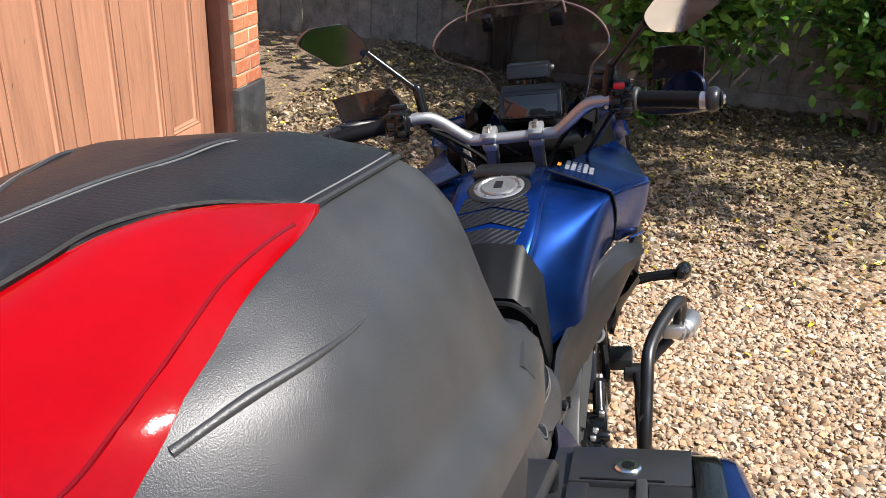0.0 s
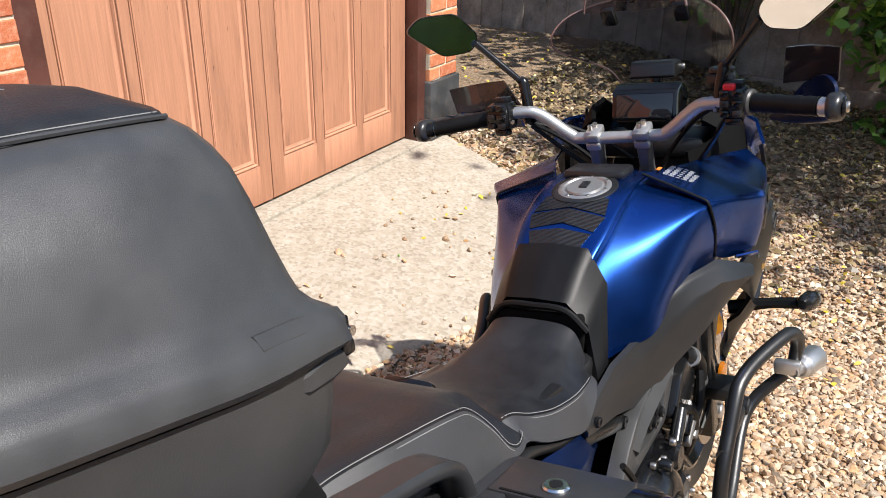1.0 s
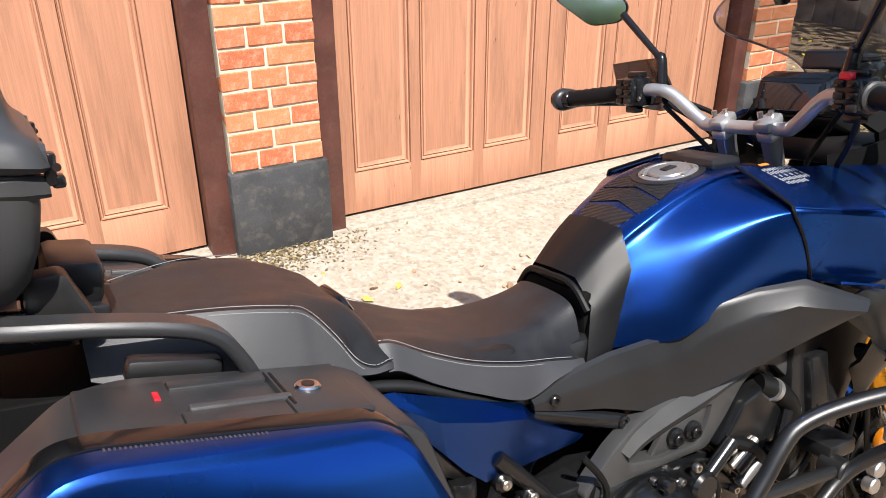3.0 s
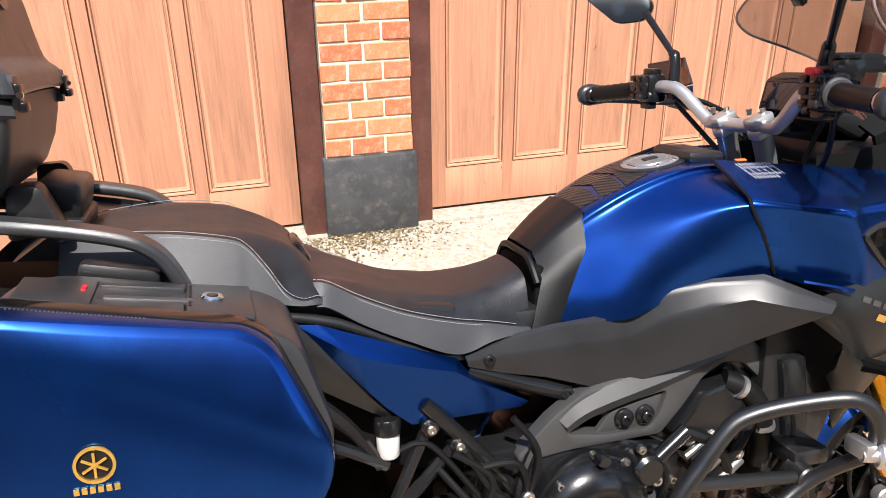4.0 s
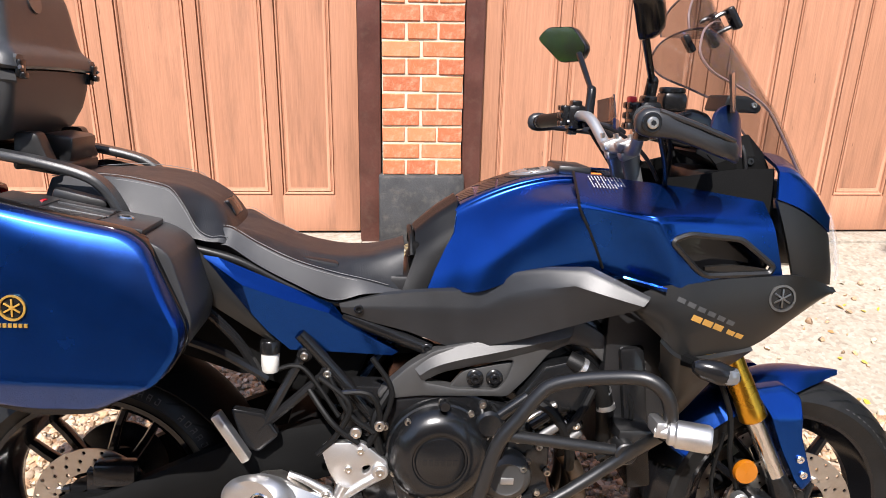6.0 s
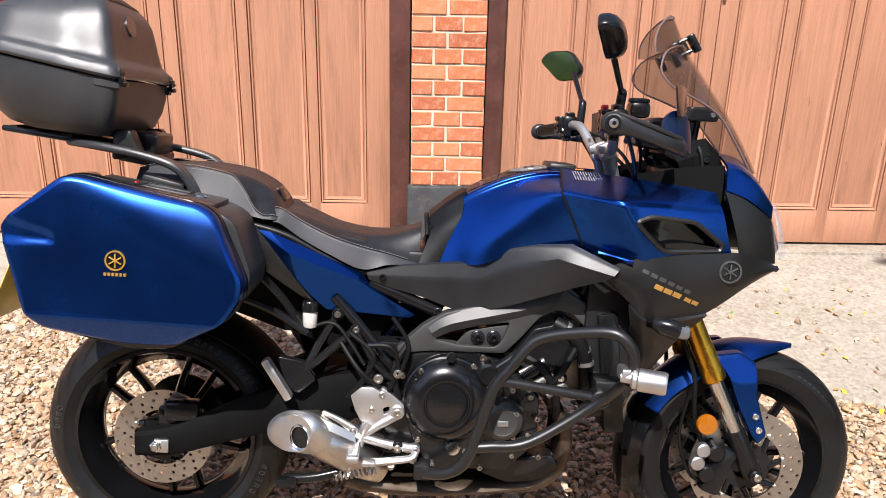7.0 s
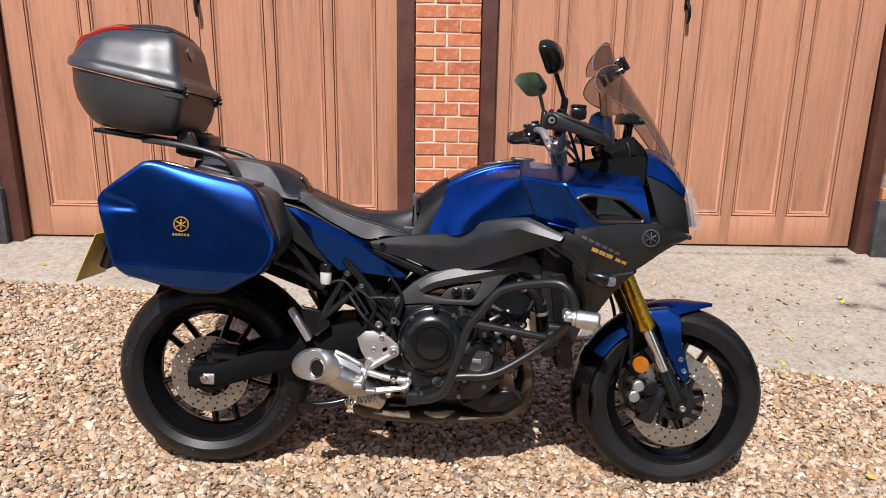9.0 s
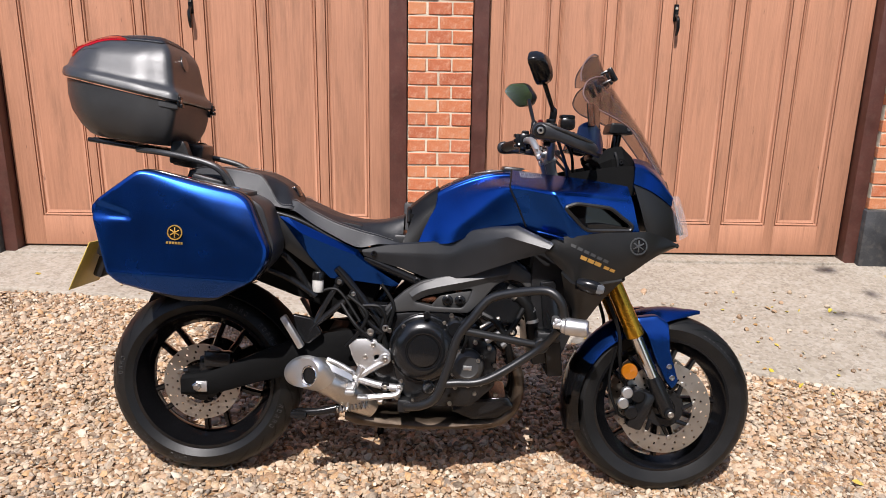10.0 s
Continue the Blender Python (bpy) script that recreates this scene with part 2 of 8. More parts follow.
def gravel_sheet_material():
    m = bpy.data.materials.new("gravel_bed")
    m.use_nodes = True
    nt = m.node_tree
    b = nt.nodes["Principled BSDF"]
    tc = nt.nodes.new("ShaderNodeTexCoord").outputs["Object"]
    vor = nt.nodes.new("ShaderNodeTexVoronoi")
    vor.inputs["Scale"].default_value = 52
    nt.links.new(tc, vor.inputs["Vector"])
    sep = nt.nodes.new("ShaderNodeSeparateColor")
    nt.links.new(vor.outputs["Color"], sep.inputs[0])
    col = stone_ramp(nt, sep.outputs[0])
    # shade in the gaps between stones, multiplied into the colour at cell rims
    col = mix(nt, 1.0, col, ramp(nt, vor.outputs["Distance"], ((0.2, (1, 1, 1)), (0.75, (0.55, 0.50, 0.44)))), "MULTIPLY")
    litter = noise_node(nt, tc, 0.55, 6, 0.7)
    grad = nt.nodes.new("ShaderNodeSeparateXYZ")
    nt.links.new(tc, grad.inputs[0])
    far = nt.nodes.new("ShaderNodeMapRange")
    far.inputs[1].default_value, far.inputs[2].default_value = 3.2, 5.0
    nt.links.new(grad.outputs[0], far.inputs[0])
    add = nt.nodes.new("ShaderNodeMath")
    add.operation = "MULTIPLY_ADD"
    nt.links.new(far.outputs[0], add.inputs[0])
    add.inputs[1].default_value = 0.75
    nt.links.new(litter, add.inputs[2])
    col = mix(nt, ramp(nt, add.outputs[0], ((0.62, (0, 0, 0)), (0.95, (0.85, 0.85, 0.85)))), col, ramp(nt, noise_node(nt, tc, 40, 5), ((0.35, (0.07, 0.05, 0.032)), (0.7, (0.28, 0.19, 0.11)))))
    nt.links.new(col, b.inputs["Base Color"])
    b.inputs["Roughness"].default_value = 0.85
    nt.links.new(bump(nt, vor.outputs["Distance"], 0.9, -0.012), b.inputs["Normal"])
    return m


GRAVELBED = gravel_sheet_material()


def stone_material():
    m = bpy.data.materials.new("gravel_stone")
    m.use_nodes = True
    nt = m.node_tree
    b = nt.nodes["Principled BSDF"]
    tc = nt.nodes.new("ShaderNodeTexCoord").outputs["Object"]
    rnd = nt.nodes.new("ShaderNodeNewGeometry").outputs["Random Per Island"]
    col = stone_ramp(nt, rnd)
    col = mix(nt, 0.28, col, ramp(nt, noise_node(nt, tc, 160, 4), ((0.35, (0.12, 0.075, 0.045)), (0.65, (0.50, 0.40, 0.27)))))
    nt.links.new(col, b.inputs["Base Color"])
    b.inputs["Roughness"].default_value = 0.7
    return m


STONE = stone_material()


def leaf_material(name, stops, trans=0.25):
    m = bpy.data.materials.new(name)
    m.use_nodes = True
    nt = m.node_tree
    b = nt.nodes["Principled BSDF"]
    rnd = nt.nodes.new("ShaderNodeNewGeometry").outputs["Random Per Island"]
    nt.links.new(ramp(nt, rnd, stops), b.inputs["Base Color"])
    b.inputs["Roughness"].default_value = 0.45
    b.inputs["Transmission Weight"].default_value = 0.0
    b.inputs["Subsurface Weight"].default_value = trans * 0.3
    b.inputs["Subsurface Radius"].default_value = (0.01, 0.02, 0.005)
    return m


LEAF = leaf_material("green_leaf", ((0.0, (0.035, 0.10, 0.014)), (0.5, (0.10, 0.23, 0.028)), (1.0, (0.24, 0.40, 0.05))))
LITTER = leaf_material("brown_leaf_litter", ((0.0, (0.06, 0.045, 0.022)), (0.5, (0.16, 0.115, 0.055)), (0.85, (0.28, 0.21, 0.10)), (1.0, (0.42, 0.33, 0.17))), 0.0)
DRYLEAF = leaf_material("fallen_leaf", ((0.0, (0.45, 0.33, 0.03)), (0.4, (0.62, 0.52, 0.06)), (0.7, (0.30, 0.17, 0.06)), (1.0, (0.20, 0.10, 0.05))))
BARK = material("grey_brown_bark", (0.09, 0.07, 0.05), 0.9, 0, 0.4, 60, 0.004)


from mathutils.bvhtree import BVHTree


# ---- mesh helpers ----
def finish(name, bm, mat, parent=None, label="", sharp=38.0):
    bmesh.ops.recalc_face_normals(bm, faces=bm.faces)
    me = bpy.data.meshes.new(name)
    bm.to_mesh(me)
    bm.free()
    me.materials.append(mat)
    me.polygons.foreach_set("use_smooth", [True] * len(me.polygons))
    me.set_sharp_from_angle(angle=radians(sharp))
    ob = new(name, me)
    ob.parent = parent
    if label:
        ob["label"] = label
    return ob


def part(name, bm, mat, parent, label="", sharp=38.0):
    return finish(name, bm, mat, parent, label, sharp)


def thing(name, m=None, label="", category="", group="", kind=""):
    ob = new(name)
    ob.matrix_basis = m or Matrix()
    return tagged(ob, label, category, group, kind)


def box(c, s, bev=0.004, rot=None, segs=2, bm=None):
    bm = bm or bmesh.new()
    m = Matrix.Translation(c) @ (rot or Matrix()) @ Matrix.Diagonal((*s, 1))
    r = bmesh.ops.create_cube(bm, size=1, matrix=m)
    if bev:
        es = list({e for v in r["verts"] for e in v.link_edges})
        bmesh.ops.bevel(bm, geom=es, offset=bev, segments=segs, affect="EDGES", profile=0.5)
    return bm


def spline(pts, n, closed=False):
    """Points along a Catmull-Rom curve through pts, n to each piece."""
    p = [Vector(q) for q in pts]
    k, out = len(p), []
    for i in range(k if closed else k - 1):
        a, b, c, d = (p[(i + j) % k] if closed else p[min(max(i + j, 0), k - 1)] for j in (-1, 0, 1, 2))
        for s in range(n):
            t = s / n
            out.append(0.5 * (2 * b + (c - a) * t + (2 * a - 5 * b + 4 * c - d) * t * t + (3 * b - a - 3 * c + d) * t ** 3))
    if not closed:
        out.append(p[-1])
    return out


def skin(bm, rings, cap=True, loop=True):
    """Joins rings of equal count with quads."""
    vs = [[bm.verts.new(p) for p in r] for r in rings]
    for a, b in zip(vs, vs[1:]):
        k = len(a)
        for i in range(k if loop else k - 1):
            bm.faces.new((a[i], a[(i + 1) % k], b[(i + 1) % k], b[i]))
    if cap and loop:
        bm.faces.new(vs[0][::-1])
        bm.faces.new(vs[-1])
    return bm


def tube(pts, r, n=10, smooth=6, bm=None, ends=True):
    """A round bar along a smooth curve; r is a radius or one for each point."""
    bm = bm or bmesh.new()
    path = spline(pts, smooth) if smooth else [Vector(p) for p in pts]
    rs = r if isinstance(r, (list, tuple)) else [r] * len(pts)
    up, rings = None, []
    for i, p in enumerate(path):
        d = (path[min(i + 1, len(path) - 1)] - path[max(i - 1, 0)]).normalized()
        if up is None:
            up = d.orthogonal().normalized()
        up = (up - d * up.dot(d)).normalized()
        side = d.cross(up)
        f = i / (len(path) - 1) * (len(rs) - 1)
        k = min(int(f), len(rs) - 2) if len(rs) > 1 else 0
        rad = rs[k] + (rs[min(k + 1, len(rs) - 1)] - rs[k]) * (f - k)
        rings.append([p + rad * (math.cos(a) * up + math.sin(a) * side) for a in (2 * math.pi * j / n for j in range(n))])
    return skin(bm, rings, ends)


def rod(a, b, r, r2=None, n=16, bev=0.0, bm=None):
    """A straight bar with small chamfers at its ends."""
    a, b = Vector(a), Vector(b)
    r2 = r if r2 is None else r2
    d = (b - a).normalized()
    if bev:
        return tube([a, a + d * bev * 0.01, a + d * bev, b - d * bev, b - d * bev * 0.01, b], [r - bev, r - bev, r, r2, r2 - bev, r2 - bev], n, 0, bm)
    return tube([a, b], [r, r2], n, 0, bm)


def revolve(profile, at, n=48, axis="y", bm=None, closed=True):
    """Turns a profile of (radius, offset) round an axis through at."""
    bm = bm or bmesh.new()
    rings = []
    for i in range(n):
        a = 2 * math.pi * i / n
        c, s = math.cos(a), math.sin(a)
        rings.append([Vector(at) + (Vector((r * c, o, r * s)) if axis == "y" else Vector((o, r * c, r * s)) if axis == "x" else Vector((r * c, r * s, o))) for r, o in profile])
    rings.append(rings[0])
    vs = [[bm.verts.new(p) for p in r] for r in rings[:-1]]
    vs.append(vs[0])
    k = len(profile)
    for a, b in zip(vs, vs[1:]):
        for i in range(k if closed else k - 1):
            bm.faces.new((a[i], a[(i + 1) % k], b[(i + 1) % k], b[i]))
    return bm


def lofted(stations, nu=6, nv=5, cap=False, mirror=True, bm=None):
    """A smooth skin through cross-sections. Each station is (x, ((y, z), ...)), from the middle outwards; mirrored to both sides."""
    bm = bm or bmesh.new()
    k = len(stations[0][1])
    lines = [spline([(x, *sec[i]) for x, sec in stations], nu) for i in range(k)]
    rings = []
    for j in range(len(lines[0])):
        half = spline([ln[j] for ln in lines], nv)
        rings.append(half if not mirror else [Vector((p.x, -p.y, p.z)) for p in half[::-1]][:-1 if abs(half[0].y) < 1e-6 else None] + half)
    return skin(bm, rings, cap, loop=cap)


def sheet(rows, nu=4, sub=1, depth=0.006):
    """A plate through several edge lines of equal count: smooth along them, creased at each."""
    bm = bmesh.new()
    lines = [spline(r, nu) for r in rows]
    cols = []
    for pts in zip(*lines):
        col = []
        for a, b in zip(pts, pts[1:]):
            col += [a.lerp(b, j / sub) for j in range(sub)]
        cols.append(col + [pts[-1]])
    skin(bm, cols, False, False)
    return solid(bm, depth)


def solid(bm, depth):
    """Gives a skin thickness."""
    bmesh.ops.recalc_face_normals(bm, faces=bm.faces)
    bm.normal_update()
    loose = [v for v in bm.verts if not v.link_faces]
    bmesh.ops.delete(bm, geom=loose, context="VERTS")
    front, rim = bm.faces[:], [e for e in bm.edges if len(e.link_faces) == 1]
    inner = {v: bm.verts.new(v.co - v.normal * depth) for v in bm.verts[:]}
    for f in front:
        bm.faces.new([inner[v] for v in reversed(f.verts)])
    for e in rim:
        a, b = e.verts
        bm.faces.new((a, b, inner[b], inner[a]))
    return bm


def resample(pts, n):
    p = [Vector(q) for q in pts]
    p.append(p[0])
    ds = [0.0]
    for a, b in zip(p, p[1:]):
        ds.append(ds[-1] + (b - a).length)
    out, k = [], 0
    marks = sorted(set([ds[-1] * i / n for i in range(n)] + ds[:-1]))
    for d in marks:
        while k < len(ds) - 2 and ds[k + 1] <= d + 1e-9:
            k += 1
        out.append(p[k].lerp(p[k + 1], (d - ds[k]) / max(1e-9, ds[k + 1] - ds[k])))
    return out


def evenly(pts, n):
    """Exactly n points at even steps round a closed outline."""
    p = [Vector(q) for q in pts]
    p.append(p[0])
    ds = [0.0]
    for a, b in zip(p, p[1:]):
        ds.append(ds[-1] + (b - a).length)
    out, k = [], 0
    for i in range(n):
        d = ds[-1] * i / n
        while ds[k + 1] < d:
            k += 1
        out.append(p[k].lerp(p[k + 1], (d - ds[k]) / max(1e-9, ds[k + 1] - ds[k])))
    return out


def rounded(pts, r, n=4):
    """A polygon with its corners rounded."""
    p = [Vector((*q, 0)) if len(q) == 2 else Vector(q) for q in pts]
    out = []
    for i, b in enumerate(p):
        a, c = p[i - 1], p[(i + 1) % len(p)]
        u, v = (a - b), (c - b)
        k = min(r, u.length * 0.45, v.length * 0.45)
        s, e = b + u.normalized() * k, b + v.normalized() * k
        for j in range(n + 1):
            t = j / n
            out.append((1 - t) ** 2 * s + 2 * t * (1 - t) * b + t * t * e)
    return out


def shell(outline, yfun, back, rings=8, n=60, lip=0.005, round_by=0.008, side=-1):
    """A curved plate seen from the side: outline in (x, z), its outer face at y = side * yfun(x, z), its back edge at y = side * back
    (a number, or a depth function). Rolled edges. The outline must be star-shaped about its middle."""
    bm = bmesh.new()
    pts = resample(rounded(outline, round_by), n)
    c = sum(pts, Vector()) / len(pts)
    lim = back if callable(back) else (lambda x, z: back)
    layers = []
    for k in range(1, rings + 1):
        f = (k / rings) ** 0.8
        layers.append([(c.lerp(p, f), 0.0) for p in pts])
    shrink = [(0.0, 0.0), (lip * 0.3, lip * 0.3), (0.0, lip)]
    sized = []
    for p in pts:
        d = (p - c)
        sized.append(max(0.0, 1 - lip / max(d.length, 1e-6)))
    layers = [[(c + (q - c) * f, dep) for (q, dep), f in zip(layer, sized)] for layer in layers]
    layers.append([(c.lerp(p, 1 - (1 - f) * 0.3), lip * 0.3) for p, f in zip(pts, sized)])
    layers.append([(p, lip) for p in pts])
    vs = []
    for layer in layers:
        vs.append([bm.verts.new((p.x, side * (yfun(p.x, p.y) - dep), p.y)) for p, dep in layer])
    vs.append([bm.verts.new((p.x, side * min(lim(p.x, p.y), yfun(p.x, p.y) - lip * 1.2), p.y)) for p in pts])
    mid = bm.verts.new((c.x, side * yfun(c.x, c.y), c.y))
    k = len(pts)
    for i in range(k):
        bm.faces.new((mid, vs[0][i], vs[0][(i + 1) % k]))
    for a, b in zip(vs, vs[1:]):
        for i in range(k):
            bm.faces.new((a[i], a[(i + 1) % k], b[(i + 1) % k], b[i]))
    bm.faces.new(vs[-1])
    return bm


def band(top, low, nu=5, nv=6, bulge=0.0, depth=0.006):
    """A plate between two edge curves, given as (x, y, z) points of equal count, bulging outwards between them."""
    bm = bmesh.new()
    a, b = spline(top, nu), spline(low, nu)
    rows = []
    for p, q in zip(a, b):
        rows.append([p.lerp(q, j / nv) + Vector((0, math.copysign(bulge, p.y + q.y) * math.sin(math.pi * j / nv), 0)) for j in range(nv + 1)])
    skin(bm, rows, False, False)
    return solid(bm, depth)


def plate(outer, hole, y, thick, side=-1, bev=0.004):
    """A flat cast plate seen from the side, with an optional window through it and softened outer edges."""
    bm = bmesh.new()
    edges = []
    for loop in (outer, hole) if hole else (outer,):
        vs = [bm.verts.new((p.x, side * y, p.y)) for p in rounded(loop, 0.010, 3)]
        edges += [bm.edges.new((a, b)) for a, b in zip(vs, vs[1:] + vs[:1])]
    bmesh.ops.triangle_fill(bm, use_beauty=True, use_dissolve=False, edges=edges)
    if hole:
        ring = [(p.x, p.y) for p in rounded(hole, 0.010, 3)]
        gone = []
        for f in bm.faces:
            c = f.calc_center_median()
            inside = False
            for p, q in zip(ring, ring[1:] + ring[:1]):
                if (p[1] > c.z) != (q[1] > c.z) and c.x < (q[0] - p[0]) * (c.z - p[1]) / (q[1] - p[1]) + p[0]:
                    inside = not inside
            if inside:
                gone.append(f)
        bmesh.ops.delete(bm, geom=gone, context="FACES_ONLY")
    bmesh.ops.delete(bm, geom=[e for e in bm.edges if not e.link_faces], context="EDGES")
    front = bm.faces[:]
    got = bmesh.ops.extrude_face_region(bm, geom=front)
    moved = [v for v in got["geom"] if isinstance(v, bmesh.types.BMVert)]
    for v in moved:
        v.co.y -= side * thick
    bmesh.ops.recalc_face_normals(bm, faces=bm.faces)
    rim = [e for e in bm.edges if len(e.link_faces) == 2 and all(abs(v.co.y - side * y) < 1e-6 for v in e.verts) and e.calc_face_angle(0) > 1.0]
    bmesh.ops.bevel(bm, geom=rim, offset=bev, segments=2, affect="EDGES", profile=0.5)
    return bm


def mirrored(bm):
    for v in bm.verts:
        v.co.y = -v.co.y
    bmesh.ops.reverse_faces(bm, faces=bm.faces)
    return bm


def merged(*bms):
    """Several small pieces of one part in one mesh."""
    out = bmesh.new()
    for b in bms:
        me = bpy.data.meshes.new("tmp")
        b.to_mesh(me)
        b.free()
        out.from_mesh(me)
        bpy.data.meshes.remove(me)
    return out


def bolt(at, r=0.006, side=-1, depth=0.006):
    """A hexagon socket bolt head that faces sideways."""
    x, y, z = at
    s = side
    prof = [(0.0004, y), (r, y), (r, y + s * depth * 0.8), (r * 0.85, y + s * depth), (r * 0.5, y + s * depth), (r * 0.42, y + s * depth * 0.4), (0.0004, y + s * depth * 0.4)]
    return revolve([(a, b) for a, b in prof], (x, 0, z), 10, closed=False)


# ---- ground ----
def ground_z(x, y):
    """The drive falls away from the doors and gently along them."""
    s = min(1.0, max(0.0, (y - 0.15) / 1.75))
    base = 0.013 - 0.036 * (min(max(x, -4.0), 3.0) - 0.508)
    return (1 - s) * base + s * 0.168


APRON = [(-6.0, 1.46), (-0.9, 1.37), (0.2, 1.24), (1.0, 1.12), (1.9, 0.96), (2.4, 0.80), (3.05, 0.66), (3.32, 0.78), (3.52, 1.30), (3.70, 1.80), (3.84, 2.05), (-6.0, 2.05)]


def in_apron(x, y):
    if y >= 2.0:
        return True
    hit = False
    for (ax, ay), (bx, by) in zip(APRON, APRON[1:] + APRON[:1]):
        if (ay > y) != (by > y) and x < (bx - ax) * (y - ay) / (by - ay) + ax:
            hit = not hit
    return hit


def build_ground():
    bm = bmesh.new()
    xs = [-600, -150, -40, -12] + [-6 + 0.25 * i for i in range(65)] + [13, 20, 40, 150, 600]
    ys = [-600, -150, -40, -12] + [-5 + 0.25 * i for i in range(57)] + [12, 20, 40, 150, 600]

    def height(x, y):
        deep = 0.05 if in_apron(x, y) and in_apron(x + 0.1, y - 0.25) and -6 < x < 3.8 and y < 6 else 0.004
        return ground_z(x, y) - deep + 0.006 * noise.noise((x * 1.3, y * 1.3, 0))
    g = [[bm.verts.new((x, y, height(x, y))) for y in ys] for x in xs]
    for a, b in zip(g, g[1:]):
        for i in range(len(ys) - 1):
            bm.faces.new((a[i], b[i], b[i + 1], a[i + 1]))
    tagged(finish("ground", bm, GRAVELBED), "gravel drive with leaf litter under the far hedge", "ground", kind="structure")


def build_apron():
    """A slab with a worn, uneven edge towards the gravel."""
    bm = bmesh.new()
    rows = []
    low = APRON[:11]
    xs = sorted([-6 + 0.08 * i for i in range(113)] + [3.05 + 0.02 * i for i in range(40)])
    for x in xs:
        for (ax, ay), (bx, by) in zip(low, low[1:]):
            if ax <= x <= bx:
                y = ay + (by - ay) * (x - ax) / (bx - ax)
        y = min(2.03, y + 0.030 * noise.noise((x * 2.1, 0, 3)) + 0.014 * noise.noise((x * 9, 0, 7)))
        col = [(x, y - 0.010, ground_z(x, y) - 0.05), (x, y - 0.006, ground_z(x, y) + 0.004)]
        for j in range(13):
            yy = y + (2.05 - y) * j / 12
            col.append((x, yy, ground_z(x, yy) + 0.014 + 0.003 * noise.noise((x * 3, yy * 3, 1))))
        rows.append(col)
    skin(bm, rows, False, False)
    tagged(finish("pavement", bm, CONCRETE, sharp=60), "pale weathered concrete apron before the garage doors", "pavement", kind="structure")


def gravel():
    """Loose stones, joined: many small many-faced pebbles of one kind."""
    t = (1 + 5 ** 0.5) / 2
    ico = np.array([(-1, t, 0), (1, t, 0), (-1, -t, 0), (1, -t, 0), (0, -1, t), (0, 1, t), (0, -1, -t), (0, 1, -t), (t, 0, -1), (t, 0, 1), (-t, 0, -1), (-t, 0, 1)]) / 1.9
    faces = np.array([(0, 11, 5), (0, 5, 1), (0, 1, 7), (0, 7, 10), (0, 10, 11), (1, 5, 9), (5, 11, 4), (11, 10, 2), (10, 7, 6), (7, 1, 8),
                      (3, 9, 4), (3, 4, 2), (3, 2, 6), (3, 6, 8), (3, 8, 9), (4, 9, 5), (2, 4, 11), (6, 2, 10), (8, 6, 7), (9, 8, 1)])
    rng = np.random.default_rng(7)
    spots = []
    for x0, x1, y0, y1, per in ((-0.75, 3.3, -1.15, 1.5, 7400), (3.3, 4.6, -0.9, 2.2, 3400), (4.6, 6.6, -1.2, 2.6, 700), (-1.6, -0.75, 0.2, 1.5, 1500)):
        n = int((x1 - x0) * (y1 - y0) * per)
        spots += list(zip(rng.uniform(x0, x1, n), rng.uniform(y0, y1, n)))
    spots = [(x, y) for x, y in spots if not in_apron(x, y) or (rng.random() < 0.012 and y < 1.5)]
    n = len(spots)
    size = rng.gamma(8.0, 0.0088 / 8, n).clip(0.004, 0.017)
    shape = rng.uniform(0.6, 1.35, (n, 3)) * (1, 1, 0.7)
    turn = rng.uniform(0, 2 * np.pi, n)
    tilt = rng.normal(0, 0.5, n)
    jitter = rng.uniform(0.72, 1.25, (n, 12, 1))
    v = ico[None] * jitter * shape[:, None] * size[:, None, None]
    c, s = np.cos(tilt)[:, None], np.sin(tilt)[:, None]
    y, z = v[..., 1] * c - v[..., 2] * s, v[..., 1] * s + v[..., 2] * c
    c, s = np.cos(turn)[:, None], np.sin(turn)[:, None]
    x, y = v[..., 0] * c - y * s, v[..., 0] * s + y * c
    gz = np.array([ground_z(a, b) + (0.016 if in_apron(a, b) else 0.0) for a, b in spots])
    at = np.array(spots)
    verts = np.stack([x + at[:, :1], y + at[:, 1:], z + (gz + size * 0.30)[:, None]], -1).reshape(-1, 3)
    tris = (faces[None] + 12 * np.arange(n)[:, None, None]).reshape(-1, 3)
    me = bpy.data.meshes.new("gravel")
    me.vertices.add(len(verts))
    me.vertices.foreach_set("co", verts.ravel())
    me.loops.add(tris.size)
    me.loops.foreach_set("vertex_index", tris.ravel())
    me.polygons.add(len(tris))
    me.polygons.foreach_set("loop_start", np.arange(0, tris.size, 3))
    me.update()
    me.validate()
    me.polygons.foreach_set("use_smooth", [True] * len(me.polygons))
    me.set_sharp_from_angle(angle=radians(48))
    me.materials.append(STONE)
    tagged(new("gravel", me), "loose tan, cream and brown gravel stones of the drive", "gravel", kind="stuff")


# ---- garage front ----
DOOR_Y, FACE_Y, SILL, HEAD = 1.945, 1.850, 0.178, 2.28
OPENINGS = ((-1.045, 1.000), (1.500, 3.495))
PIERS = ((-1.62, -1.125), (1.088, 1.424), (3.572, 3.845))
PANELS = (((-1.035, -0.024, (-0.914, -0.628, -0.584, -0.314, -0.276, -0.075)), (-0.020, 0.992, (0.042, 0.312, 0.360, 0.616, 0.662, 0.886))),
          ((1.508, 2.462, (1.580, 1.822, 1.866, 2.112, 2.160, 2.395)), (2.466, 3.487, (2.545, 2.765, 2.822, 3.066, 3.120, 3.360))))


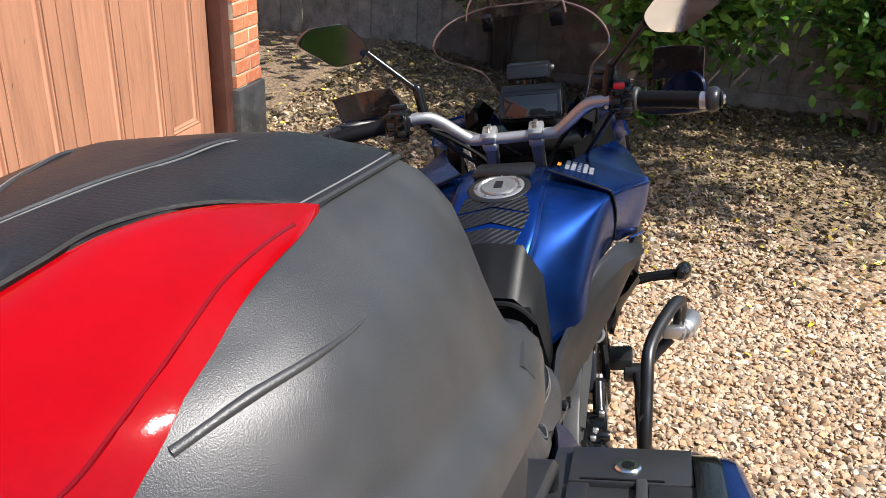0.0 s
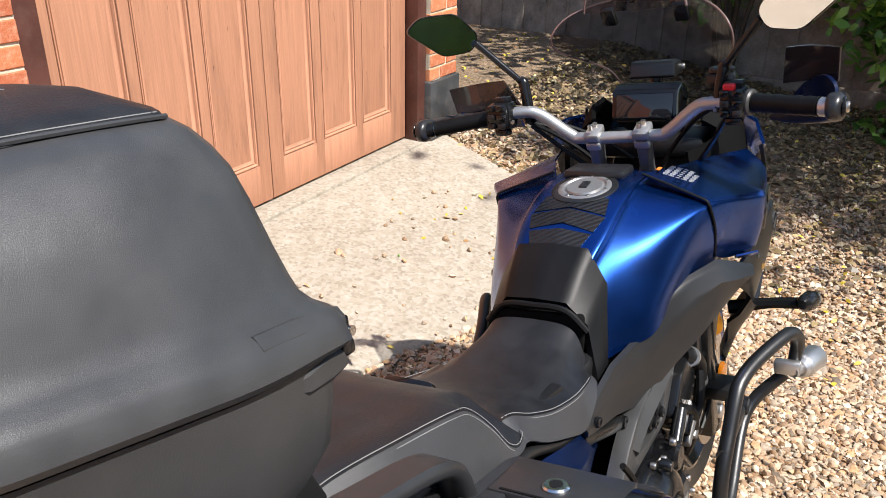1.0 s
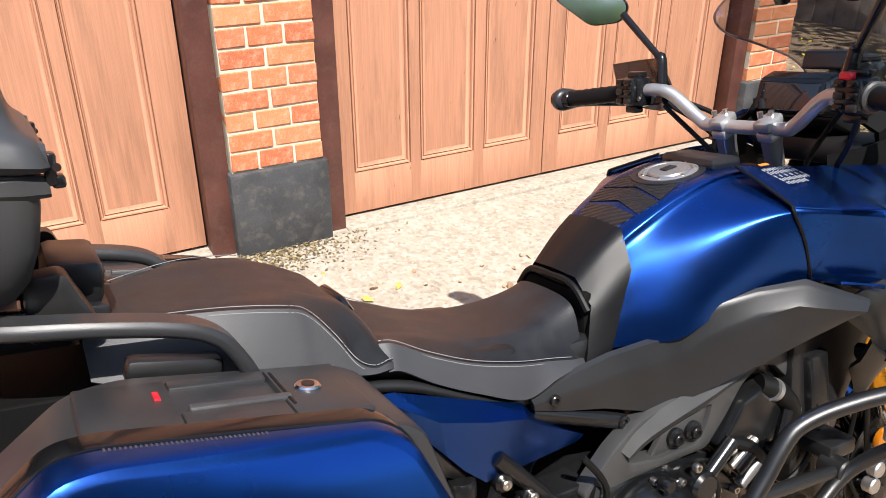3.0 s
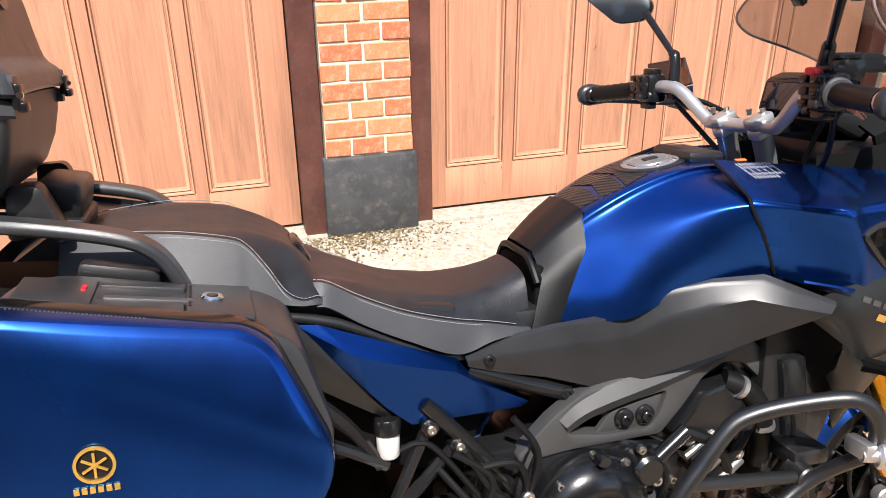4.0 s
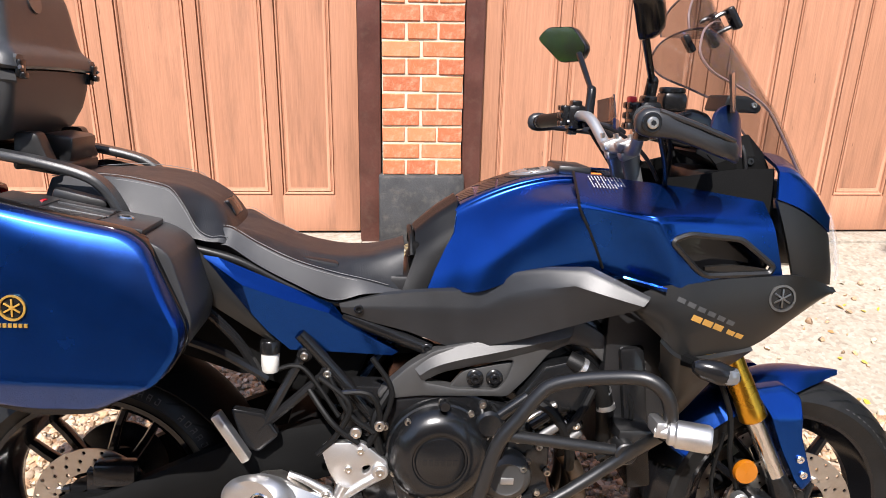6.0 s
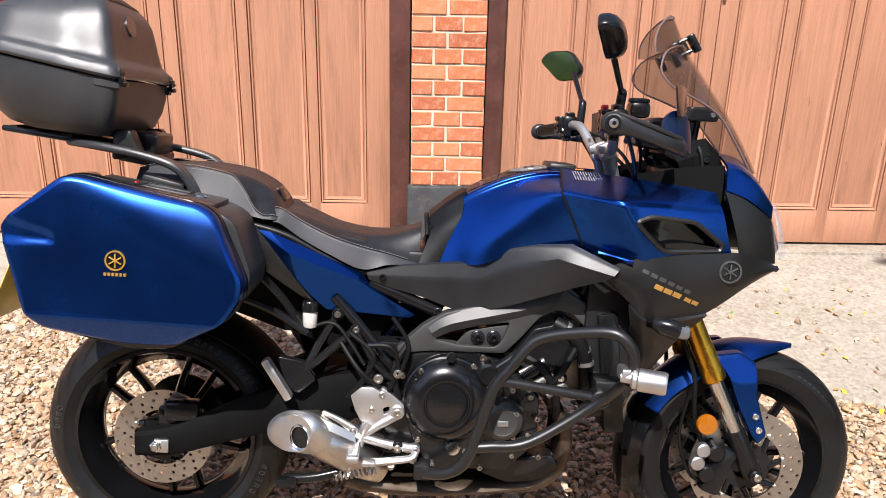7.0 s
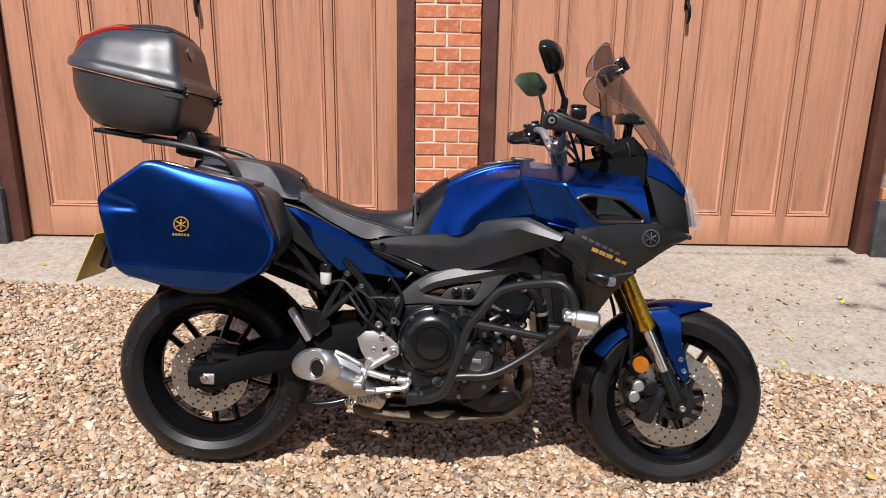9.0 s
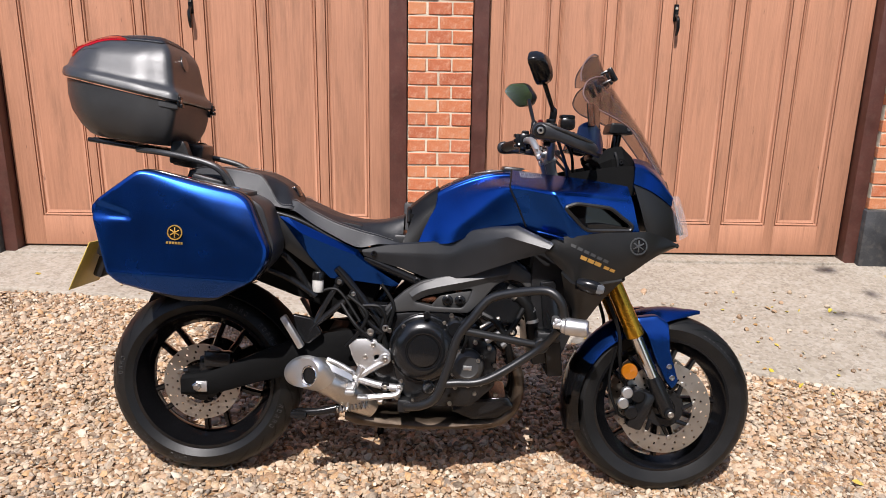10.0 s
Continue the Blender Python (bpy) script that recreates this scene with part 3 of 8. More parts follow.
def prism(x0, x1, y0, y1, z0, z1, bev=0.003):
    return box(((x0 + x1) / 2, (y0 + y1) / 2, (z0 + z1) / 2), (x1 - x0, y1 - y0, z1 - z0), bev)


def panel_moulding(x0, x1, z0, z1, y):
    """A stepped bead round a sunk panel: sloping fillets and two quirks."""
    bm = bmesh.new()
    steps = ((0.0, -0.001), (0.0012, 0.014), (0.0045, 0.014), (0.0055, 0.001), (0.010, 0.002), (0.013, 0.007), (0.0142, 0.014), (0.0172, 0.014), (0.0185, 0.008), (0.024, 0.012), (0.032, 0.0155))
    rings = [[(x0 + d, y + e, z0 + d), (x1 - d, y + e, z0 + d), (x1 - d, y + e, z1 - d), (x0 + d, y + e, z1 - d)] for d, e in steps]
    skin(bm, rings, False)
    return bm


def garage_door(n, a, b, leaves):
    door = thing(f"door_{n}", label="pair of faded orange-brown timber garage doors with tall sunk panels", category="garage door", kind="structure")
    for x0, x1, edges in leaves:
        leaf = part("leaf", prism(x0, x1, DOOR_Y + 0.017, DOOR_Y + 0.040, SILL + 0.022, HEAD - 0.02), WOOD, door)
        zb, zt = SILL + 0.185, HEAD - 0.20
        xs = [x0, *edges, x1]
        for i in range(0, len(xs), 2):
            part("stile", prism(xs[i], xs[i + 1], DOOR_Y, DOOR_Y + 0.022, SILL + 0.022, HEAD - 0.02, 0.002), WOOD, leaf)
        for i in range(1, len(xs) - 1, 2):
            part("bottom_rail", prism(xs[i] - 0.001, xs[i + 1] + 0.001, DOOR_Y + 0.0005, DOOR_Y + 0.022, SILL + 0.022, zb, 0.001), WOOD, leaf)
            part("top_rail", prism(xs[i] - 0.001, xs[i + 1] + 0.001, DOOR_Y + 0.0005, DOOR_Y + 0.022, zt, HEAD - 0.02, 0.001), WOOD, leaf)
            part("moulding", panel_moulding(xs[i], xs[i + 1], zb, zt, DOOR_Y + 0.001), WOOD, leaf)
    mid = leaves[1][0]
    lock = part("latch_plate", box((mid - 0.002, DOOR_Y - 0.004, 1.485), (0.026, 0.010, 0.085), 0.004), BLACK, door, "black iron handle plate")
    part("pull_handle", tube([(mid - 0.002, DOOR_Y - 0.006, 1.475), (mid, DOOR_Y - 0.045, 1.455), (mid + 0.002, DOOR_Y - 0.050, 1.41), (mid + 0.001, DOOR_Y - 0.035, 1.375)], [0.008, 0.009, 0.009, 0.006], 8), BLACK, lock)
    part("keyhole_cap", rod((mid - 0.002, DOOR_Y - 0.008, 1.508), (mid - 0.002, DOOR_Y - 0.016, 1.508), 0.008, bev=0.002, n=12), CHROME, lock)


def door_frame(n, x0, x1):
    fr = thing(f"trim_{n}", label="maroon painted timber door frame", category="door frame", kind="structure")
    post = prism(x0, x1, FACE_Y + 0.022, DOOR_Y + 0.03, 0.10, HEAD + 0.05)
    part("post", post, FRAMEWOOD, fr)
    return fr


BRICKS = []


def pier(n, x0, x1, lay, side=None):
    """A brick pier with a painted plinth; courses of bricks stand proud of their mortar."""
    wall = thing(f"wall_{n}", label="orange brick garage pier with pale mortar above a black painted plinth", category="brick wall", kind="structure")
    part("mortar_core", prism(x0 + 0.005, x1 - 0.005, FACE_Y + 0.005, 2.25, 0.04, 2.62, 0), MORTAR, wall)
    part("plinth", prism(x0 - 0.012, x1 + 0.012, FACE_Y - 0.018, 2.24, 0.02, 0.484, 0.010), PLINTH, wall, "black painted render plinth")
    z, course = 0.4885, 0
    while z < 2.60:
        cuts = lay[course % 2]
        for a, b in zip(cuts, cuts[1:]):
            BRICKS.append((wall, a + 0.005, b - 0.005, FACE_Y, z, 0.0602))
        if side:
            for k in range(3):
                BRICKS.append((wall, (side, 1.955 + 0.10 * k - 0.05 * (course % 2)), None, None, z, 0.0602))
        z += 0.0692
        course += 1
    return wall


def lay_bricks():
    """The bricks share a few meshes by their length."""
    kinds = {}
    for wall, a, b, y, z, h in BRICKS:
        if b is None:
            continue
        key = round(b - a, 2)
        if key not in kinds:
            made = []
            for v in range(3):
                bm = box((0, 0.045, 0), (b - a, 0.09, h), 0.003, segs=1)
                for q in bm.verts:
                    q.co += 0.0030 * Vector((noise.noise(q.co * 40 + Vector((v * 7, 0, 0))), noise.noise(q.co * 30 + Vector((0, v * 9, 0))), noise.noise(q.co * 40 + Vector((0, 0, v * 5)))))
                me = bpy.data.meshes.new("brick")
                bmesh.ops.recalc_face_normals(bm, faces=bm.faces)
                bm.to_mesh(me)
                bm.free()
                me.materials.append(BRICK)
                made.append(me)
            kinds[key] = made
        ob = new("brick", random.choice(kinds[key]))
        ob.parent = wall
        ob.location = ((a + b) / 2 + random.uniform(-0.001, 0.001), y + random.uniform(-0.0015, 0.002), z + h / 2)
        ob.rotation_euler = (0, random.uniform(-0.004, 0.004), random.uniform(-0.004, 0.004))


def build_garage():
    for n, ((a, b), leaves) in enumerate(zip(OPENINGS, PANELS), 1):
        garage_door(n, a, b, leaves)
        sill = part("threshold", prism(a, b, FACE_Y - 0.010, DOOR_Y + 0.06, 0.05, SILL + 0.010, 0.006), CONCRETE, None)
        tagged(sill, "pale concrete threshold strip under a garage door", "threshold", kind="structure")
    for n, (a, b) in enumerate(((-1.122, -1.040), (0.996, 1.086), (1.426, 1.503), (3.492, 3.570)), 1):
        door_frame(n, a, b)
    w = 0.336
    pier(1, -1.62, -1.125, ((-1.62, -1.46, -1.235, -1.125), (-1.62, -1.57, -1.345, -1.125)))
    pier(2, 1.088, 1.424, ((1.088, 1.190, 1.318, 1.424), (1.088, 1.088 + w / 2 - 0.006, 1.424)))
    pier(3, 3.572, 3.845, ((3.572, 3.680, 3.845), (3.572, 3.735, 3.845)))
    top = prism(-6.0, 3.845, FACE_Y + 0.002, 2.25, HEAD + 0.05, 2.42, 0.0)
    lintel = part("wall_lintel", top, material("orange_brick_band", (0.46, 0.14, 0.06), 0.85, 0, 0.3, 60, 0.003), None)
    tagged(lintel, "orange brick band over the garage doors", "brick wall", kind="structure")
    west = part("wall_west", prism(-6.0, -1.625, FACE_Y + 0.002, 2.25, 0.0, HEAD + 0.06, 0.0), lintel.data.materials[0], None)
    tagged(west, "orange brick garage wall", "brick wall", kind="structure")
    east = part("wall_east", prism(3.62, 3.843, 2.255, 8.0, -0.2, 2.42, 0.0), lintel.data.materials[0], None)
    tagged(east, "orange brick side wall of the garage", "brick wall", kind="structure")
    back = part("wall_back", prism(-6.0, 3.61, 2.30, 2.40, 0.0, 2.42, 0.0), PLINTH, None)
    tagged(back, "dark wall closing the garage behind its doors", "wall", kind="structure")


# ---- far end: fence, hedge, trees ----
def build_fence():
    fence = thing("fence", label="dark weathered vertical-board fence", category="fence", kind="structure")
    k = 0
    y = -4.2
    while y < 7.5:
        w = 0.118 + random.uniform(-0.006, 0.006)
        x = 6.75 + 0.015 * (k % 2) + random.uniform(-0.004, 0.004)
        part("board", box((x, y + w / 2, 0.86 + random.uniform(-0.01, 0.01)), (0.016, w, 1.84), 0.002, segs=1), FENCEWOOD, fence)
        y += w - 0.012
        k += 1
    for z in (0.25, 1.5):
        part("rail", prism(6.785, 6.83, -4.2, 7.5, z - 0.04, z + 0.04), FENCEWOOD, fence)
    part("gravel_board", prism(6.70, 6.735, -4.2, 7.5, -0.14, 0.05), FENCEWOOD, fence)


def leaf_cloud(name, mat, spots, size, rng, parent, label="", lean=0.6):
    """Many pointed leaves of four triangles at the given places."""
    n = len(spots)
    base = np.array([(0, 0, 0), (0.35, 0.24, 0.05), (0.35, -0.24, 0.05), (0.7, 0.17, 0.02), (0.7, -0.17, 0.02), (1.0, 0, -0.06)])
    faces = np.array([(0, 2, 1), (1, 2, 4), (1, 4, 3), (3, 4, 5)])
    s = rng.uniform(0.7, 1.3, n) * size
    v = base[None] * s[:, None, None]
    q = rng.normal(0, 1, (n, 3))
    q[:, 2] = q[:, 2] * lean - 0.25
    q /= np.linalg.norm(q, axis=1)[:, None]
    up = rng.normal(0, 0.5, (n, 3)) + (0, 0, 1)
    side = np.cross(up, q)
    side /= np.linalg.norm(side, axis=1)[:, None]
    nor = np.cross(q, side)
    verts = (v[..., :1] * q[:, None] + v[..., 1:2] * side[:, None] + v[..., 2:] * nor[:, None] + np.asarray(spots)[:, None]).reshape(-1, 3)
    tris = (faces[None] + 6 * np.arange(n)[:, None, None]).reshape(-1, 3)
    me = bpy.data.meshes.new(name)
    me.from_pydata(verts.tolist(), [], tris.tolist())
    me.materials.append(mat)
    ob = new(name, me)
    ob.parent = parent
    if label:
        ob["label"] = label
    return ob


def shrub(at, wide, high, leaves, size, seed, label):
    """Several stems from one root, twigs, and leaves gathered in uneven clumps."""
    rng = np.random.default_rng(seed)
    root = thing("shrub", pose(*at), label, "shrub")
    stems = bmesh.new()
    tips = []
    for i in range(9):
        a = rng.uniform(0, 2 * math.pi)
        r = wide * rng.uniform(0.15, 0.8)
        h = high * rng.uniform(0.45, 1.0)
        end = Vector((r * math.cos(a), r * math.sin(a), h))
        mid = Vector((end.x * 0.35 + rng.normal(0, 0.05), end.y * 0.35 + rng.normal(0, 0.05), h * 0.55))
        tube([(0.05 * math.cos(a), 0.05 * math.sin(a), -0.1), mid, end], [0.022, 0.014, 0.005], 6, 4, stems)
        for j in range(6):
            f = rng.uniform(0.35, 1.0)
            p = mid.lerp(end, max(0, (f - 0.4) / 0.6))
            q = p + Vector(rng.normal(0, 1, 3)) * wide * 0.28 + Vector((0, 0, 0.05))
            tube([p, (p + q) / 2 + Vector((0, 0, 0.03)), q], [0.007, 0.005, 0.003], 5, 3, stems)
            tips.append(q)
            tips.append((p + q) / 2)
    part("stem", stems, BARK, root)
    t = np.array([tuple(p) for p in tips])
    pick = rng.integers(0, len(t), leaves)
    spread = rng.normal(0, 1, (leaves, 3)) * wide * 0.13
    spots = t[pick] + spread
    spots[:, 2] = np.maximum(spots[:, 2], 0.03)
    leaf_cloud("crown", LEAF, spots, size, rng, root)
    return root


def tree(at, high, wide, leaves, size, seed, label, crown_from=0.35):
    rng = np.random.default_rng(seed)
    root = thing("tree", pose(*at), label, "tree")
    trunk = bmesh.new()
    top = Vector((rng.normal(0, 0.2), rng.normal(0, 0.2), high * 0.8))
    tube([(0, 0, -0.3), (0.03, 0.02, high * 0.25), top * 0.6, top], [0.16, 0.12, 0.08, 0.03], 10, 5, trunk)
    clumps = []
    for i in range(17):
        f = rng.uniform(crown_from, 1.0)
        p = top * f
        a = rng.uniform(0, 2 * math.pi)
        r = wide * rng.uniform(0.35, 1.0) * (1.1 - 0.5 * f)
        e = p + Vector((r * math.cos(a), r * math.sin(a), high * rng.uniform(0.02, 0.16)))
        tube([p, p.lerp(e, 0.5) + Vector((0, 0, 0.1)), e], [0.05, 0.03, 0.008], 6, 4, trunk)
        for j in range(5):
            clumps.append(p.lerp(e, rng.uniform(0.5, 1.1)) + Vector(rng.normal(0, 0.25, 3)))
    part("trunk", trunk, BARK, root)
    t = np.array([tuple(p) for p in clumps])
    spots = t[rng.integers(0, len(t), leaves)] + rng.normal(0, 1, (leaves, 3)) * wide * 0.12
    leaf_cloud("crown", LEAF, spots, size, rng, root)
    return root


def fallen_leaves():
    rng = np.random.default_rng(11)
    spots = []
    for x0, x1, y0, y1, n in ((2.6, 6.5, -1.5, 1.6, 900), (3.9, 6.6, 1.6, 4.0, 350)):
        for x, y in zip(rng.uniform(x0, x1, n), rng.uniform(y0, y1, n)):
            if rng.random() < 0.25 + 0.75 * min(1, (x - 2.6) / 2.2):
                spots.append((x, y, ground_z(x, y) + 0.022))
    leaf_cloud("leaf_litter", DRYLEAF, spots, 0.034, rng, None, lean=0.12)
    brown = []
    for x, y in zip(rng.uniform(3.0, 6.7, 24000), rng.uniform(-2.6, 4.2, 24000)):
        if rng.random() < min(1, max(0.02, (x - 3.1 + 0.5 * noise.noise((x * 1.7, y * 1.7, 2))) / 1.5)) and not in_apron(x, y):
            brown.append((x, y, ground_z(x, y) + 0.020))
    tagged(leaf_cloud("brown_litter", LITTER, brown, 0.046, rng, None, lean=0.25), "brown dry leaf litter over the far gravel", "leaf litter", kind="stuff")
    tagged(bpy.data.objects["leaf_litter"], "fallen yellow and brown leaves on the gravel", "fallen leaves", kind="stuff")
    # single leaves lying near the bike
    for i, (x, y, s, mat) in enumerate(((2.86, 0.60, 0.034, DRYLEAF), (1.36, 1.42, 0.04, DRYLEAF), (1.52, 1.45, 0.045, DRYLEAF), (1.30, 1.62, 0.045, DRYLEAF), (1.92, 0.99, 0.03, DRYLEAF),
                                        (2.76, 1.50, 0.035, DRYLEAF), (0.72, -0.83, 0.06, LEAF), (-0.78, 1.52, 0.04, DRYLEAF), (1.10, 1.70, 0.04, DRYLEAF), (2.45, 1.30, 0.03, LEAF))):
        z = ground_z(x, y) + (0.024 if in_apron(x, y) else 0.022)
        ob = leaf_cloud("fallen_leaf", mat, [(0, 0, 0)], s, np.random.default_rng(20 + i), None, lean=0.1)
        ob.location = (x, y, z)
        tagged(ob, "single fallen leaf on the drive", "leaf", group="fallen leaves near the motorcycle")
    # crumbs of dirt and leaves at the foot of the middle pier
    rng2 = np.random.default_rng(5)
    spots = [(x, y, ground_z(x, y) + 0.020) for x, y in zip(rng2.normal(1.20, 0.17, 900), 1.835 - np.abs(rng2.normal(0, 0.085, 900)))]
    crumbs = leaf_cloud("dirt_crumbs", LITTER, spots, 0.015, rng2, None, lean=0.3)
    tagged(crumbs, "brown leaf crumbs and dirt at the foot of the pier", "leaf litter", kind="stuff")


def hedge(name, x0, x1, y0, y1, high, seed, label):
    """An unseen hedge added to darken reflections and low sky light: a dense dark core and leaves all over it."""
    rng = np.random.default_rng(seed)
    root = thing(name, label=label, category="hedge", kind="structure")
    part("core", prism(x0 + 0.15, x1 - 0.15, y0 + 0.15, y1 - 0.15, -0.3, high - 0.2, 0.05), BARK, root)
    n = 9000
    p = rng.uniform((x0, y0, -0.1), (x1, y1, high), (n, 3))
    face = rng.integers(0, 3, n)
    inner = rng.uniform(-0.12, 0.12, n)
    if x1 - x0 > y1 - y0:
        p[face < 2, 1] = (y1 + inner)[face < 2]
    else:
        p[face < 2, 0] = (x1 + inner)[face < 2]
    p[face == 2, 2] = (high + inner)[face == 2]
    leaf_cloud("crown", LEAF, p, 0.16, rng, root)
    return root


def build_far_end():
    build_fence()
    # both hedges stand out of view, added for what paint and mirrors reflect
    hedge("unseen_hedge_south", -9.0, -3.4, -9.2, -8.0, 2.8, 31, "unseen green hedge added south of the drive to darken reflections")
    # tall unseen wall, added to cut low sky and darken reflections on the bike
    south = part("unseen_wall_south", prism(-3.2, 4.5, -7.9, -7.6, -0.2, 7.4, 0.0), material("dull_brown_unseen_wall", (0.16, 0.085, 0.06), 0.85, 0, 0.3, 60, 0.003), None)
    tagged(south, "unseen plain dull brown wall added to block sky light and darken reflections", "brick wall", kind="structure")
    hedge("unseen_hedge_west", -10.2, -9.0, -9.0, 1.8, 2.6, 32, "unseen green hedge added west of the drive to darken reflections")
    shrub((6.1, -0.3, -0.05), 0.9, 1.9, 5200, 0.11, 3, "glossy green broad-leaved shrub by the fence")
    shrub((6.6, 1.0, -0.05), 0.6, 1.7, 2600, 0.08, 4, "dark green shrub in the shade of the fence")
    shrub((6.3, -1.9, -0.05), 1.0, 2.0, 5000, 0.10, 5, "tall green shrub beside the gravel")
    tree((7.15, 0.5, -0.1), 6.2, 2.9, 6500, 0.13, 6, "leafy tree behind the fence", 0.4)
    # kept out of view; added only for the dapples it throws on the gravel
    tree((5.12, -3.25, -0.1), 9.6, 2.4, 5600, 0.14, 8, "unseen leafy tree added to cast dappled shade on the end of the drive", 0.42)
    tree((8.6, 3.6, -0.1), 6.5, 2.3, 5200, 0.13, 9, "leafy tree behind the fence", 0.35)


# ---- the motorcycle ----
# Built upright in its own frame: x ahead from the rear wheel's contact, y to its left, z up; then leant on its side stand.
BIKE = Matrix.Translation((0.508, 0.012, 0.018)) @ pose(0, 0, 0, -10.6, 2.5, 0.0) @ Matrix.Scale(0.987, 4)
REAR, FRONT = (0.0, 0.0, 0.311), (1.492, 0.0, 0.300)


def tyre(at, rim_r, rad, half):
    """A rounded tread with cut grooves, sidewalls and beads."""
    prof = [(rim_r - 0.004, -half * 0.72), (rim_r + 0.006, -half * 0.80)]
    for i in range(13):
        a = -1.25 + 2.5 * i / 12
        prof.append((rad - (1 - math.cos(a)) * half * 1.02, half * 1.03 * math.sin(a)))
    prof += [(rim_r + 0.006, half * 0.80), (rim_r - 0.004, half * 0.72)]
    return revolve(prof, at, 96)


def tread_grooves(at, rad, half, count, parent):
    """Slanting tread sipes as thin sunk strips that follow the crown."""
    bm = bmesh.new()
    for i in range(count):
        for s in (-1, 1):
            a0 = 2 * math.pi * (i + (0.5 if s > 0 else 0)) / count
            rows = []
            for j in range(6):
                f = 0.14 + 0.155 * j
                ang = a0 + 0.10 * j * (0.8 if j < 3 else 1.0)
                phi = 1.15 * f * s
                r = rad - (1 - math.cos(phi)) * half * 1.02 + 0.0006
                off = half * 1.03 * math.sin(phi)
                w = 0.0085 * math.sin(math.pi * (j + 0.7) / 6.4) / rad
                rows.append([Vector(at) + Vector((r * math.cos(ang + d), off, r * math.sin(ang + d))) for d in (-w, w)])
            skin(bm, rows, False, False)
    return part("tread_pattern", bm, RUBBER, parent)


def rim(at, r, half, hub):
    """A cast wheel's barrel, twin flanges and hub."""
    bm = revolve([(r, -half), (r + 0.010, -half), (r + 0.010, -half + 0.006), (r - 0.004, -half + 0.012), (r - 0.022, -half * 0.3), (r - 0.022, half * 0.3),
                  (r - 0.004, half - 0.012), (r + 0.010, half - 0.006), (r + 0.010, half), (r, half), (r - 0.010, half * 0.7), (r - 0.034, half * 0.25), (r - 0.034, -half * 0.25), (r - 0.010, -half * 0.7)], at, 72)
    revolve([(0.012, -0.055), (hub, -0.055), (hub, -0.03), (hub * 1.15, 0), (hub, 0.03), (hub, 0.055), (0.012, 0.055)], at, 32, bm=bm)
    return bm


def spoke(at, r, i, spokes, hub, twist=0.12):
    a = 2 * math.pi * i / spokes + 0.2
    b = a + twist * (1 if i % 2 else -1)
    rings = []
    for f in (0.0, 0.3, 0.7, 1.0):
        rr = hub * 0.9 + (r - 0.030 - hub * 0.9) * f
        ang = a + (b - a) * f
        d, t = Vector((math.cos(ang), 0, math.sin(ang))), Vector((-math.sin(ang), 0, math.cos(ang)))
        wide, deep = 0.0105 - 0.002 * f, 0.020 - 0.006 * f
        c = Vector(at) + d * rr
        rings.append([c + t * wide * u + Vector((0, deep * v, 0)) for u, v in ((-1, -0.6), (-0.5, -1), (0.5, -1), (1, -0.6), (1, 0.6), (0.5, 1), (-0.5, 1), (-1, 0.6))])
    return skin(bmesh.new(), rings)


def drilled_disc(at, y, r0, r1, cells, thick=0.0045):
    """A brake disc with rows of drilled holes."""
    bm = bmesh.new()
    rows = 3
    for half in (-1, 1):
        yy = y + half * thick / 2
        for k in range(rows):
            ra, rb = r0 + (r1 - r0) * k / rows, r0 + (r1 - r0) * (k + 1) / rows
            for i in range(cells):
                a0, a1 = 2 * math.pi * i / cells, 2 * math.pi * (i + 1) / cells
                am, rm = (a0 + a1) / 2, (ra + rb) / 2
                ringp = [(ra, a0), (ra, am), (ra, a1), (rm, a1), (rb, a1), (rb, am), (rb, a0), (rm, a0)]
                out = [bm.verts.new((at[0] + r * math.cos(a), yy, at[2] + r * math.sin(a))) for r, a in ringp]
                if (i + k) % 3 == 0:
                    c = Vector((at[0] + rm * math.cos(am), yy, at[2] + rm * math.sin(am)))
                    hr = 0.0042
                    hole = [bm.verts.new(c + (v.co - c).normalized() * hr) for v in out]
                    for j in range(8):
                        bm.faces.new((out[j], out[(j + 1) % 8], hole[(j + 1) % 8], hole[j]))
                else:
                    bm.faces.new(out)
    bmesh.ops.remove_doubles(bm, verts=bm.verts, dist=1e-5)
    revolve([(r1, y - thick / 2), (r1, y + thick / 2)], (at[0], 0, at[2]), cells, bm=bm, closed=False)
    revolve([(r0, y - thick / 2), (r0, y + thick / 2)], (at[0], 0, at[2]), cells, bm=bm, closed=False)
    return bm


def disc_carrier(at, y, r, arms, parent, mat=BLACK):
    """The hub ring of a brake disc, with a short arm and a rivet for each fixing."""
    c = part("disc_carrier", revolve([(0.035, y - 0.004), (0.062, y - 0.004), (0.062, y + 0.004), (0.035, y + 0.004)], at, 32), mat, parent)
    side = -1 if y < 0 else 1
    for i in range(arms):
        a = 2 * math.pi * i / arms
        p, q = Vector((math.cos(a), 0, math.sin(a))), Vector((math.cos(a + 0.22), 0, math.sin(a + 0.22)))
        o = Vector((at[0], y, at[2]))
        part("carrier_arm", rod(o + p * 0.058, o + q * r, 0.0085, 0.0065, 8), mat, c)
        part("rivet", rod(o + q * r + Vector((0, side * 0.003, 0)), o + q * r + Vector((0, side * 0.009, 0)), 0.0075, n=12, bev=0.0015), STEEL, c)
    return c


